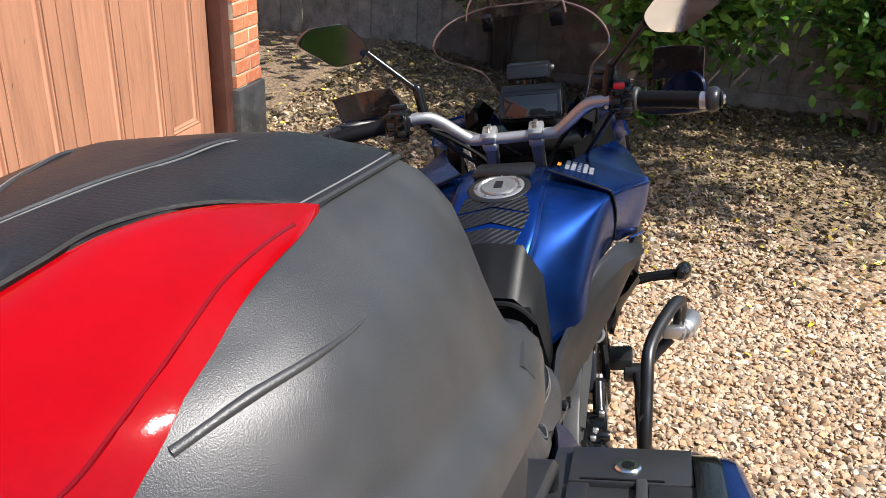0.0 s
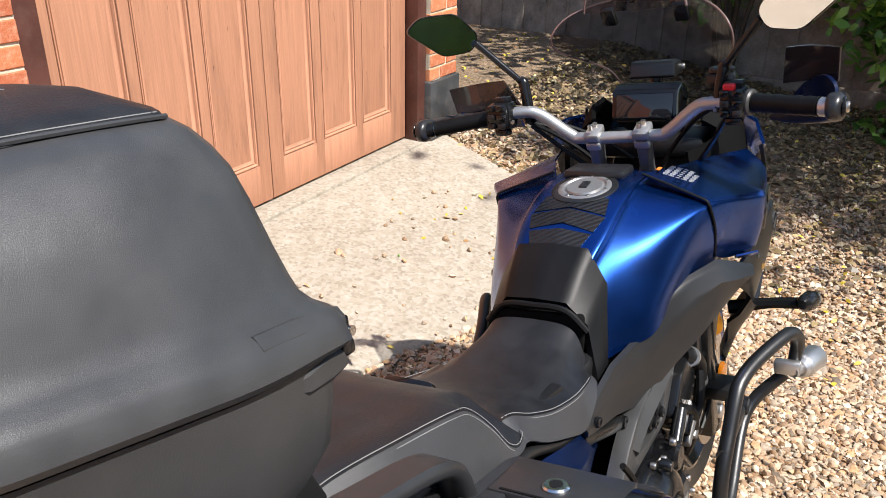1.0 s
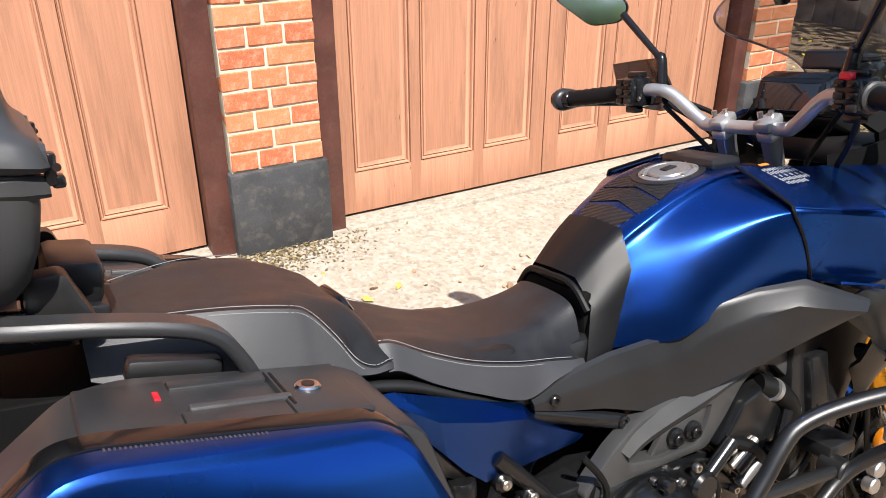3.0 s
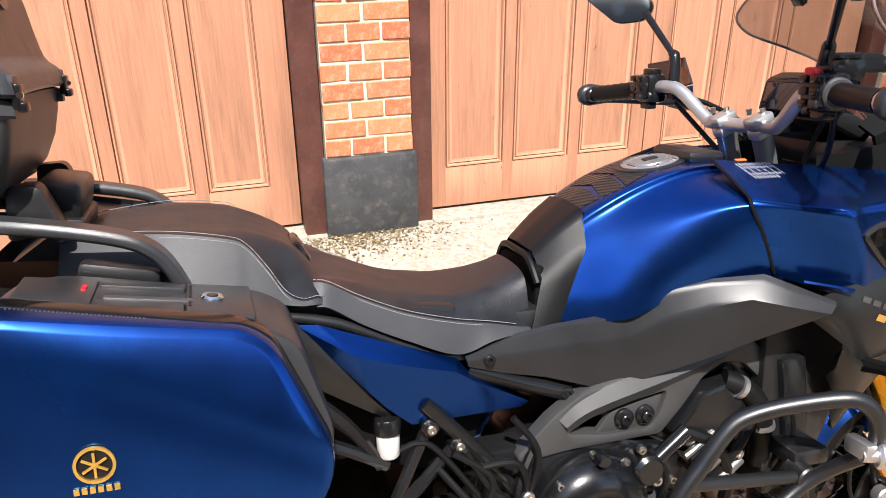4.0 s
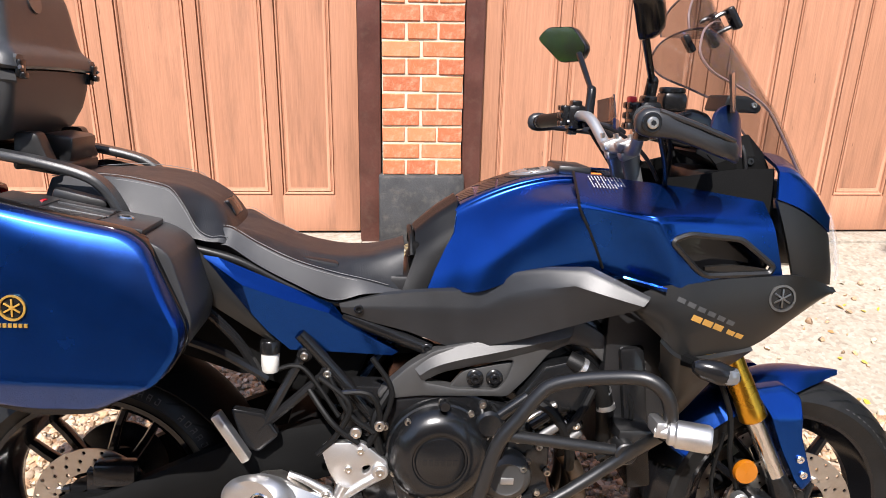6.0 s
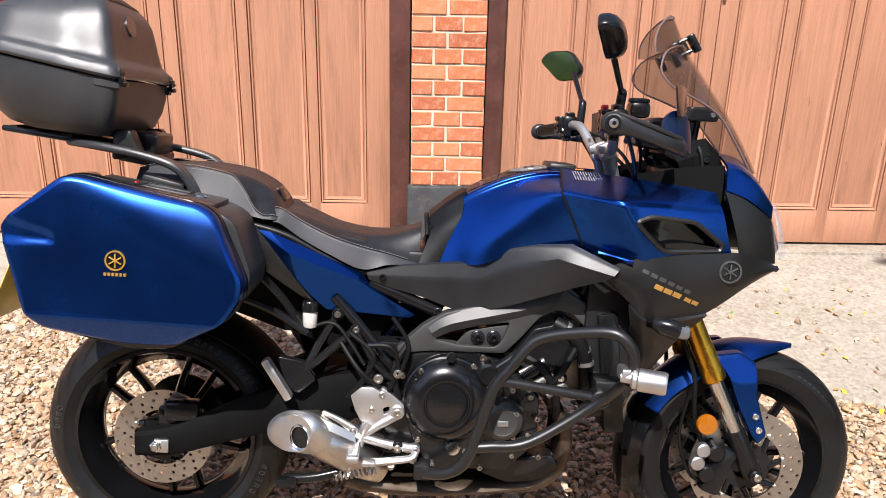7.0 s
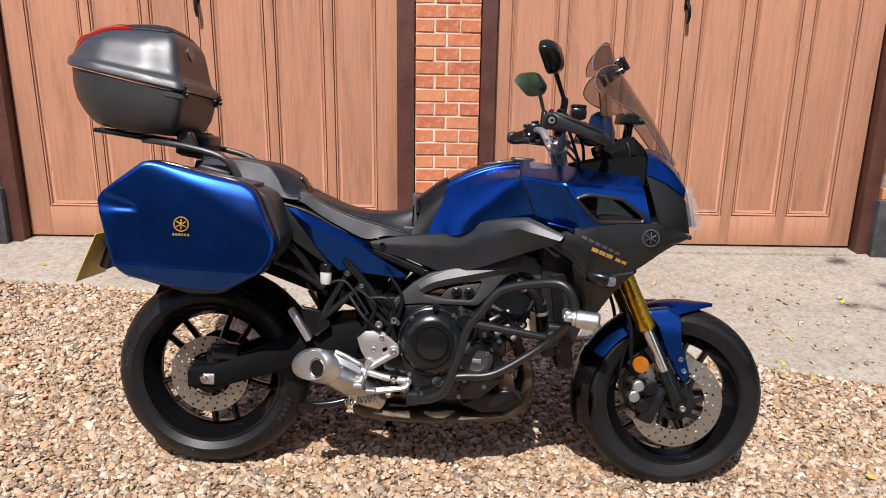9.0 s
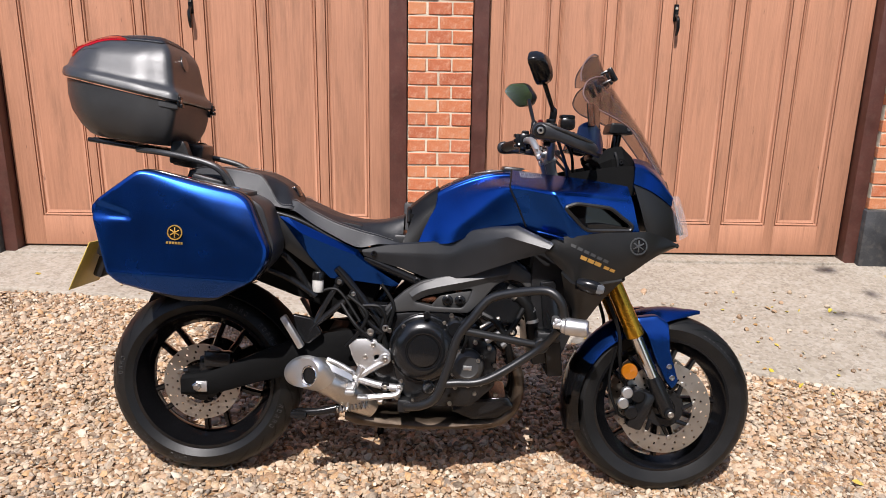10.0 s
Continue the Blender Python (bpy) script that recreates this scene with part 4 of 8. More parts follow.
def build_wheels(bike):
    w = part("rear_wheel", rim(REAR, 0.216, 0.074, 0.050), GLOSS, bike, "gloss black cast rear wheel")
    part("tyre", tyre(REAR, 0.222, 0.311, 0.090), TYRE, w, "black road tyre with dusty tread")
    for i in range(10):
        part("spoke", spoke(REAR, 0.216, i, 10, 0.050), GLOSS, w)
    tread_grooves(REAR, 0.311, 0.090, 26, w)
    part("brake_disc", drilled_disc(REAR, -0.083, 0.072, 0.122, 60), DISC, w, "drilled steel rear brake disc")
    disc_carrier(REAR, -0.080, 0.075, 5, w)
    sprocket = revolve([(0.045, 0.095), (0.105, 0.095), (0.105, 0.101), (0.045, 0.101)], REAR, 42)
    part("sprocket", sprocket, BLACK, w)
    sidewall_marks(w, REAR, 0.262, 0.0875, (((1.05, 0.28), (0.55, 0.35), (5.75, 0.35), (4.35, 0.30), (3.75, 0.4), (2.9, 0.25))))
    f = part("front_wheel", rim(FRONT, 0.216, 0.046, 0.040), GLOSS, bike, "gloss black cast front wheel")
    part("tyre", tyre(FRONT, 0.222, 0.300, 0.060), TYRE, f, "black road tyre with dusty tread")
    for i in range(10):
        part("spoke", spoke(FRONT, 0.216, i, 10, 0.040), GLOSS, f)
    tread_grooves(FRONT, 0.300, 0.060, 24, f)
    for s in (-1, 1):
        part("brake_disc", drilled_disc(FRONT, s * 0.075, 0.092, 0.149, 66), DISC, f, "drilled steel front brake disc")
        c = disc_carrier(FRONT, s * 0.073, 0.098, 8, f)
    sidewall_marks(f, FRONT, 0.262, 0.0565, (((0.55, 0.62), (-1.35, 0.45), (3.5, 0.3))))


def sidewall_marks(wheel, at, r, off, spans):
    """Raised lettering on the sidewall, as plain bars."""
    bm = bmesh.new()
    for a0, length in spans:
        n = max(4, int(length / 0.060))
        for i in range(n):
            a = a0 + length * i / n
            for d0, d1, f0, f1 in ((-0.022, -0.016, 0, 1), (0.006, 0.012, 0, 1 if i % 2 else 0.5), (-0.016, 0.006, 0.84, 1.0), (-0.016, 0.006, 0.42, 0.56) if i % 3 else (-0.016, 0.006, 0.0, 0.14)):
                rows = []
                for f in (f0, f1):
                    rr = r - 0.007 + 0.014 * f
                    y = -off + 0.005 * abs(f - 0.3)
                    rows.append([Vector(at) + Vector((rr * math.cos(a + d), y - 0.0012, rr * math.sin(a + d))) for d in (d0, d1)])
                skin(bm, rows, False, False)
    part("sidewall_mark", bm, material("worn_rubber_marking", (0.030, 0.0295, 0.029), 0.6), wheel, "raised sidewall marking worn pale")["kind"] = "stuff"


def build_rear_end(bike):
    # swingarm: a tapering box on each side, joined ahead of the wheel
    arm = bmesh.new()
    for s in (-1, 1):
        secs = ((-0.055, 0.308, 0.060, 0.115), (0.03, 0.318, 0.072, 0.118), (0.08, 0.336, 0.080, 0.120), (0.20, 0.385, 0.098, 0.122), (0.33, 0.430, 0.118, 0.118), (0.46, 0.450, 0.120, 0.105), (0.55, 0.455, 0.090, 0.095))
        rings = []
        for x, z, h, y in secs:
            rings.append([(x, s * (y + dy), z + dz * h / 2) for dy, dz in ((-0.018, -1), (0.010, -1), (0.018, -0.7), (0.018, 0.7), (0.010, 1), (-0.018, 1))])
        skin(arm, rings)
    box((0.42, 0, 0.45), (0.06, 0.22, 0.10), 0.012, bm=arm)
    sw = part("swingarm", arm, MATTE, bike, "satin black swingarm")
    part("axle_nut", rod((0.0, -0.128, 0.311), (0.0, -0.150, 0.311), 0.015, n=6, bev=0.002), CHROME, sw)
    part("axle_spindle", rod((0.0, -0.145, 0.311), (0.0, -0.158, 0.311), 0.009, bev=0.002), STEEL, sw)
    part("chain_adjuster", box((0.012, -0.138, 0.311), (0.036, 0.010, 0.034), 0.003), ALU, sw)
    cal = merged(box((0.055, -0.108, 0.395), (0.085, 0.045, 0.05), 0.010), box((0.02, -0.103, 0.370), (0.05, 0.02, 0.06), 0.006))
    part("rear_caliper", cal, BLACK, bike)
    # hugger and rear inner guard
    hug = bmesh.new()
    rows = []
    for i in range(13):
        a = radians(28 + 92 * i / 12)
        rr = 0.335 + 0.012 * math.sin(i)
        rr = 0.336
        rows.append([(rr * math.cos(a) + 0.0, y, 0.311 + rr * math.sin(a) - 0.03 * (abs(y) / 0.1) ** 2) for y in (-0.11, -0.085, -0.04, 0, 0.04, 0.085, 0.11)])
    skin(hug, rows, False, False)
    part("hugger", solid(hug, 0.004), MATTE, bike)
    under = shell([(-0.20, 0.93), (0.20, 0.90), (0.46, 0.74), (0.42, 0.62), (0.30, 0.60), (0.18, 0.64), (0.02, 0.70), (-0.20, 0.76)], lambda x, z: 0.085, -0.085)
    part("under_tray", under, MATTE, bike)
    part("battery_box", box((0.42, 0, 0.66), (0.26, 0.15, 0.20), 0.02, pose(0, 0, 0, 0, 20, 0)), MATTE, bike)
    tail = merged(box((-0.30, 0, 0.80), (0.05, 0.16, 0.22), 0.012, pose(0, 0, 0, 0, 14, 0)), box((-0.33, 0, 0.71), (0.03, 0.10, 0.18), 0.008, pose(0, 0, 0, 0, 18, 0)))
    part("plate_holder", tail, PLASTIC, bike)
    m = Matrix.Translation((-0.385, 0, 0.665)) @ pose(0, 0, 0, 0, 22, 0)
    part("number_plate", box((0, 0, 0), (0.003, 0.225, 0.165), 0.001, m), YELLOWP, bike, "yellow number plate")
    pl = bmesh.new()
    for row in (0.035, -0.035):
        for k in range(4):
            box((0, 0, 0), (0.004, 0.026, 0.055), 0.0, m @ pose(-0.0012, -0.075 + 0.05 * k, row), bm=pl)
    part("plate_bars", pl, BLACK, bike, "black bars on the number plate")
    part("tail_lamp", box((-0.225, 0, 0.93), (0.05, 0.13, 0.05), 0.015), RED, bike)
    # shock absorber with its spring
    spring = bmesh.new()
    pts = [(0.50 + 0.09 * i / 40 + 0.026 * math.cos(i * 0.95) * 0.6, -0.015 + 0.030 * math.sin(i * 0.95), 0.52 + 0.14 * i / 40 + 0.018 * math.cos(i * 0.95)) for i in range(41)]
    tube(pts, 0.006, 6, 2, spring)
    part("shock_spring", spring, material("dark_blue_spring", (0.02, 0.05, 0.10), 0.35, 0.3), bike)
    part("shock_body", rod((0.49, -0.015, 0.50), (0.61, -0.015, 0.69), 0.020, bev=0.004), BLACK, bike)
    # rear subframe tubes and links
    for s in (-1, 1):
        part("subframe_rail", tube([(0.50, s * 0.118, 0.742), (0.60, s * 0.120, 0.704), (0.675, s * 0.118, 0.676)], 0.015, 12), BLACK, bike)
        part("subframe_stay", tube([(0.58, s * 0.140, 0.52), (0.50, s * 0.145, 0.62), (0.42, s * 0.150, 0.71)], 0.013, 12), BLACK, bike)
        part("subframe_bolt", bolt((0.668, s * 0.130, 0.680), 0.011, s), BLACK, bike)
    # side stand, on the far side
    part("side_stand", tube([(0.60, 0.13, 0.30), (0.58, 0.21, 0.16), (0.55, 0.263, 0.028)], 0.012, 10), BLACK, bike)
    part("stand_foot", box((0.54, 0.27, 0.020), (0.07, 0.045, 0.010), 0.003, pose(0, 0, 0, 8, 0, 0)), BLACK, bike)
    # centre stand, folded up
    cs = tube([(0.315, -0.16, 0.250), (0.40, -0.165, 0.262), (0.50, -0.15, 0.288), (0.62, -0.12, 0.315)], 0.013, 10)
    stand = part("centre_stand", cs, BLACK, bike)
    part("stand_tang", box((0.325, -0.175, 0.250), (0.05, 0.035, 0.022), 0.005), BLACK, stand)
    part("stand_spring", tube([(0.44 + 0.10 * i / 44, -0.185 + 0.010 * math.cos(i * 1.25), 0.272 + 0.022 * i / 44 + 0.010 * math.sin(i * 1.25)) for i in range(45)], 0.0028, 5, 2), STEEL, stand)


def build_exhaust(bike):
    """A short muffler with a slash-cut end cap whose outlet looks back and outwards."""
    d = Vector((-0.50, -0.86, 0.08)).normalized()
    up = Vector((0, 0, 1))
    side = d.cross(up).normalized()
    up = side.cross(d).normalized()

    def loop(c, a, b, n=28, tilt=0.0):
        return [Vector(c) + (a * math.cos(t) * (side * math.cos(tilt) + up * math.sin(tilt)) + b * math.sin(t) * (up * math.cos(tilt) - side * math.sin(tilt))) for t in (2 * math.pi * k / n for k in range(n))]
    axis = Vector((0.80, 0.30, -0.50)).normalized()
    v = axis.cross(Vector((0, 1, 0))).normalized()
    w = axis.cross(v)

    def body(c, a, b, n=28):
        return [Vector(c) + a * math.cos(t) * w + b * math.sin(t) * v for t in (2 * math.pi * k / n for k in range(n))]
    cap = bmesh.new()
    skin(cap, [loop((0.362, -0.236, 0.391), 0.025, 0.027), loop((0.360, -0.241, 0.391), 0.028, 0.031), loop((0.354, -0.238, 0.392), 0.036, 0.037), loop((0.340, -0.230, 0.396), 0.060, 0.043, tilt=-0.35), loop((0.340, -0.214, 0.397), 0.078, 0.047, tilt=-0.35), loop((0.366, -0.196, 0.386), 0.070, 0.052, tilt=-0.2), loop((0.40, -0.17, 0.37), 0.046, 0.046)], False)
    muffler = bmesh.new()
    rings = [body((0.345, -0.178, 0.395), 0.040, 0.040), body((0.375, -0.174, 0.385), 0.052, 0.050), body((0.43, -0.160, 0.350), 0.054, 0.050), body((0.50, -0.140, 0.300), 0.048, 0.046), body((0.55, -0.120, 0.265), 0.034, 0.034)]
    n = len(rings[0])
    skin(muffler, rings)
    m = part("muffler", muffler, STEEL, bike, "brushed stained steel exhaust muffler", 50)
    part("end_cap", cap, ALU, m, "pale cast end cap with a round outlet", 50)
    part("outlet_pipe", rod(Vector((0.361, -0.238, 0.391)) - d * 0.05, Vector((0.361, -0.238, 0.391)) - d * 0.002, 0.0255, n=28), BLACK, m)
    ring = bmesh.new()
    skin(ring, [loop((0.3605, -0.2415, 0.391), 0.024, 0.026), loop((0.3600, -0.2430, 0.391), 0.0262, 0.0285), loop((0.3600, -0.2405, 0.391), 0.029, 0.0315)], False)
    part("outlet_ring", ring, CHROME, m)
    part("heat_shield", sheet([[(0.375, -0.215, 0.438), (0.42, -0.215, 0.425), (0.485, -0.205, 0.392)], [(0.385, -0.224, 0.420), (0.43, -0.222, 0.402), (0.490, -0.210, 0.372)]], 5, 2, 0.003), ALU, m, "pale metal heat shield")
    for y in (-0.075, 0.0, 0.075):
        part("header_pipe", tube([(0.975, y, 0.44), (1.010, y * 1.05, 0.38), (1.005, y * 1.05, 0.29), (0.94, y, 0.225), (0.78, y * 0.8, 0.212), (0.60, -0.03 + y * 0.4, 0.215)], 0.019, 12, 6), STAINED, bike, "heat-stained exhaust header pipe")
    coll = bmesh.new()
    rings = []
    for x, z, a, b, y in ((0.465, 0.245, 0.035, 0.022, -0.115), (0.50, 0.235, 0.06, 0.032, -0.09), (0.58, 0.222, 0.09, 0.034, -0.05), (0.70, 0.216, 0.115, 0.030, -0.02), (0.82, 0.216, 0.115, 0.028, 0.0), (0.93, 0.226, 0.10, 0.024, 0.0), (0.96, 0.235, 0.085, 0.018, 0.0)):
        rings.append([(x, y + a * math.cos(t), z + b * math.sin(t)) for t in (2 * math.pi * k / 20 for k in range(20))])
    skin(coll, rings)
    part("collector_box", coll, STAINED, bike, "heat-stained exhaust collector box")
    part("joint_clamp", revolve([(0.020, -0.02), (0.023, -0.02), (0.023, 0.0), (0.020, 0.0)], (0.75, 0, 0.21), 16, "x"), STEEL, bike)


def build_engine(bike):
    block = merged(
        shell([(0.53, 0.50), (0.60, 0.58), (0.74, 0.60), (0.86, 0.56), (0.93, 0.48), (0.93, 0.36), (0.86, 0.29), (0.66, 0.28), (0.55, 0.36)], lambda x, z: 0.145, -0.145, rings=3, lip=0.012),
        box((0.89, 0, 0.60), (0.20, 0.24, 0.24), 0.012, pose(0, 0, 0, 0, 32, 0)))
    eng = part("engine", block, ENGINE, bike, "black engine with bare-metal bolts")
    for k in range(6):
        m = Matrix.Translation((0.865 + 0.012 * k, 0, 0.525 + 0.021 * k)) @ pose(0, 0, 0, 0, 32, 0)
        part("cooling_rib", box((0, 0, 0), (0.20, 0.262, 0.006), 0.002, m), ENGINE, eng)
    head = box((0.985, 0, 0.71), (0.17, 0.27, 0.085), 0.015, pose(0, 0, 0, 0, 32, 0))
    part("cylinder_head", head, ENGINE, eng)
    m = Matrix.Translation((0.93, -0.145, 0.615)) @ pose(0, 0, 0, 0, 32, 0)
    part("head_cover", shell([(0.85, 0.59), (0.90, 0.66), (0.98, 0.68), (1.02, 0.63), (0.98, 0.56), (0.90, 0.54)], lambda x, z: 0.168 - 0.5 * ((x - 0.93) ** 2 + (z - 0.61) ** 2), 0.10), ENGINE, eng)
    # clutch cover: stepped round lid
    c = (0.700, 0.0, 0.474)
    prof = [(0.108, -0.135), (0.108, -0.160), (0.106, -0.166), (0.102, -0.168), (0.100, -0.174), (0.095, -0.184), (0.086, -0.194), (0.074, -0.201), (0.060, -0.205), (0.055, -0.204), (0.053, -0.200), (0.050, -0.200), (0.047, -0.205), (0.030, -0.208), (0.0005, -0.209)]
    cl = part("clutch_cover", revolve(prof, c, 56, closed=False), ENGINE, eng, "round black clutch cover")
    for x, z in ((0.637, 0.545), (0.699, 0.583), (0.760, 0.560), (0.793, 0.512), (0.609, 0.480), (0.611, 0.431), (0.636, 0.370), (0.674, 0.310), (0.752, 0.345)):
        part("cover_bolt", bolt((x, -0.164, z), 0.0062, -1, 0.010), STEEL, cl)
    bars = merged(*[box((c[0] - 0.030 + 0.012 * k, -0.2085, c[2]), (0.008, 0.002, 0.011), 0) for k in range(6)])
    part("cast_marking", bars, BLACK, cl)
    part("oil_filler", revolve([(0.0005, -0.200), (0.009, -0.200), (0.011, -0.196), (0.011, -0.18)], (0.705, 0, 0.585), 14, closed=False), ENGINE, cl)
    # small round pick-up cover
    c2 = (0.838, 0.0, 0.428)
    prof2 = [(0.052, -0.13), (0.052, -0.168), (0.047, -0.176), (0.034, -0.184), (0.030, -0.182), (0.0005, -0.186)]
    p2 = part("pickup_cover", revolve(prof2, c2, 40, closed=False), FRAME, eng, "grey metal timing cover")
    for k in range(4):
        a = 2 * math.pi * k / 4 + 0.6
        part("cover_bolt", bolt((c2[0] + 0.053 * math.cos(a), -0.160, c2[2] + 0.053 * math.sin(a)), 0.006, -1, 0.009), STEEL, p2)
    part("cast_marking", box((c2[0], -0.1855, c2[2] - 0.002), (0.026, 0.003, 0.014), 0.001), ALU, p2)
    skirt = shell([(0.598, 0.484), (0.632, 0.560), (0.695, 0.588), (0.760, 0.568), (0.800, 0.512), (0.797, 0.423), (0.768, 0.335), (0.712, 0.285), (0.662, 0.298), (0.616, 0.378)], lambda x, z: 0.166, 0.13, rings=3, n=50, lip=0.008, round_by=0.03)
    part("clutch_housing", skirt, ENGINE, eng)
    part("oil_window", revolve([(0.0005, -0.176), (0.016, -0.176), (0.020, -0.170), (0.020, -0.160)], (0.722, 0, 0.352), 18, closed=False), CHROME, eng)
    part("crankcase_rib", tube([(0.80, -0.150, 0.392), (0.87, -0.152, 0.372), (0.93, -0.148, 0.392)], 0.012, 8), ENGINE, eng)
    bolts = ((0.591, 0.523), (0.580, 0.47), (0.611, 0.335), (0.636, 0.30), (0.805, 0.355), (0.845, 0.362), (0.885, 0.37), (0.925, 0.43), (0.815, 0.545), (0.86, 0.50), (0.905, 0.485), (0.96, 0.53))
    for x, z in bolts:
        part("engine_bolt", bolt((x, -0.146, z), 0.0075, -1, 0.012), STEEL, eng)
    part("sump", shell([(0.82, 0.30), (0.98, 0.315), (1.00, 0.285), (0.95, 0.245), (0.87, 0.235), (0.80, 0.26)], lambda x, z: 0.10, -0.10, rings=3), ENGINE, eng)
    part("water_pump", merged(rod((0.795, -0.14, 0.545), (0.795, -0.19, 0.545), 0.028, n=20, bev=0.006), rod((0.795, -0.175, 0.545), (0.87, -0.17, 0.60), 0.013, n=10)), ENGINE, eng)
    for pts, r in ((((0.86, -0.16, 0.60), (0.92, -0.175, 0.57), (0.96, -0.17, 0.50), (0.97, -0.15, 0.44)), 0.011), (((0.93, -0.165, 0.50), (0.97, -0.18, 0.56), (1.00, -0.175, 0.62)), 0.009), (((0.60, -0.15, 0.60), (0.57, -0.165, 0.54), (0.585, -0.165, 0.47)), 0.009)):
        part("hose", tube(pts, r, 8), RUBBER, eng)
    for a, b in (((0.87, -0.17, 0.55), (0.93, -0.17, 0.585)), ((0.92, -0.165, 0.53), (0.955, -0.165, 0.545))):
        part("hose_clip", rod(a, b, 0.007, n=10, bev=0.002), STEEL, eng)
    # starter and coil tubes, hose bands, small fixings that catch the light
    for a, b, r, mat in (((0.890, 0.510), (0.938, 0.544), 0.011, RISER), ((0.940, 0.497), (0.981, 0.530), 0.010, RISER), ((0.880, 0.540), (0.915, 0.565), 0.012, BLACK)):
        part("coil_tube", rod((a[0], -0.172, a[1]), (b[0], -0.172, b[1]), r, n=14, bev=0.002), mat, eng)
    part("head_plug", revolve([(0.0005, -0.182), (0.012, -0.182), (0.016, -0.178), (0.016, -0.16)], (0.969, 0, 0.545), 16, closed=False), BLACK, eng)
    part("plug_bolt", bolt((0.969, -0.182, 0.545), 0.008, -1, 0.004), STEEL, eng)
    part("coolant_hose", tube([(0.950, -0.150, 0.672), (0.985, -0.162, 0.655), (1.015, -0.165, 0.620), (1.030, -0.160, 0.570), (1.040, -0.145, 0.50)], 0.019, 14), RUBBER, eng)
    for x, z, tilt in ((0.975, 0.660, 30), (1.020, 0.610, 62), (1.030, 0.580, 78)):
        part("hose_band", rod(Vector((x, -0.162, z)) + Vector((-math.cos(radians(tilt)), 0, math.sin(radians(tilt)))) * 0.005, Vector((x, -0.162, z)) - Vector((-math.cos(radians(tilt)), 0, math.sin(radians(tilt)))) * 0.005, 0.0205, n=18), ALU, eng)
    for x, z, r in ((0.635, 0.545, 0.007), (0.791, 0.553, 0.010), (0.811, 0.523, 0.010), (0.780, 0.585, 0.008), (0.580, 0.536, 0.011), (0.534, 0.521, 0.012), (0.870, 0.450, 0.007), (0.900, 0.40, 0.007), (0.865, 0.345, 0.007), (0.790, 0.31, 0.007), (0.93, 0.345, 0.007)):
        part("engine_bolt", bolt((x, -0.176, z), r, -1, 0.010), STEEL, eng)
    for pts in (((0.80, -0.17, 0.58), (0.83, -0.18, 0.53), (0.82, -0.175, 0.47)), ((1.06, -0.17, 0.64), (1.08, -0.18, 0.57), (1.06, -0.175, 0.50), (1.02, -0.17, 0.47)), ((0.56, -0.165, 0.67), (0.60, -0.17, 0.61), (0.59, -0.172, 0.55), (0.56, -0.17, 0.50)), ((0.48, -0.17, 0.63), (0.52, -0.178, 0.56), (0.57, -0.175, 0.52))):
        part("cable", tube(pts, 0.0055, 8), RUBBER, eng)
    # radiator behind the cowl
    part("radiator", box((1.09, 0, 0.56), (0.05, 0.36, 0.30), 0.008, pose(0, 0, 0, 0, -8, 0)), BLACK, bike)
    fins = bmesh.new()
    for k in range(18):
        box((1.118 - 0.001 * k, 0, 0.43 + 0.0145 * k), (0.004, 0.34, 0.003), 0, bm=fins)
    part("radiator_fins", fins, FRAME, bike)


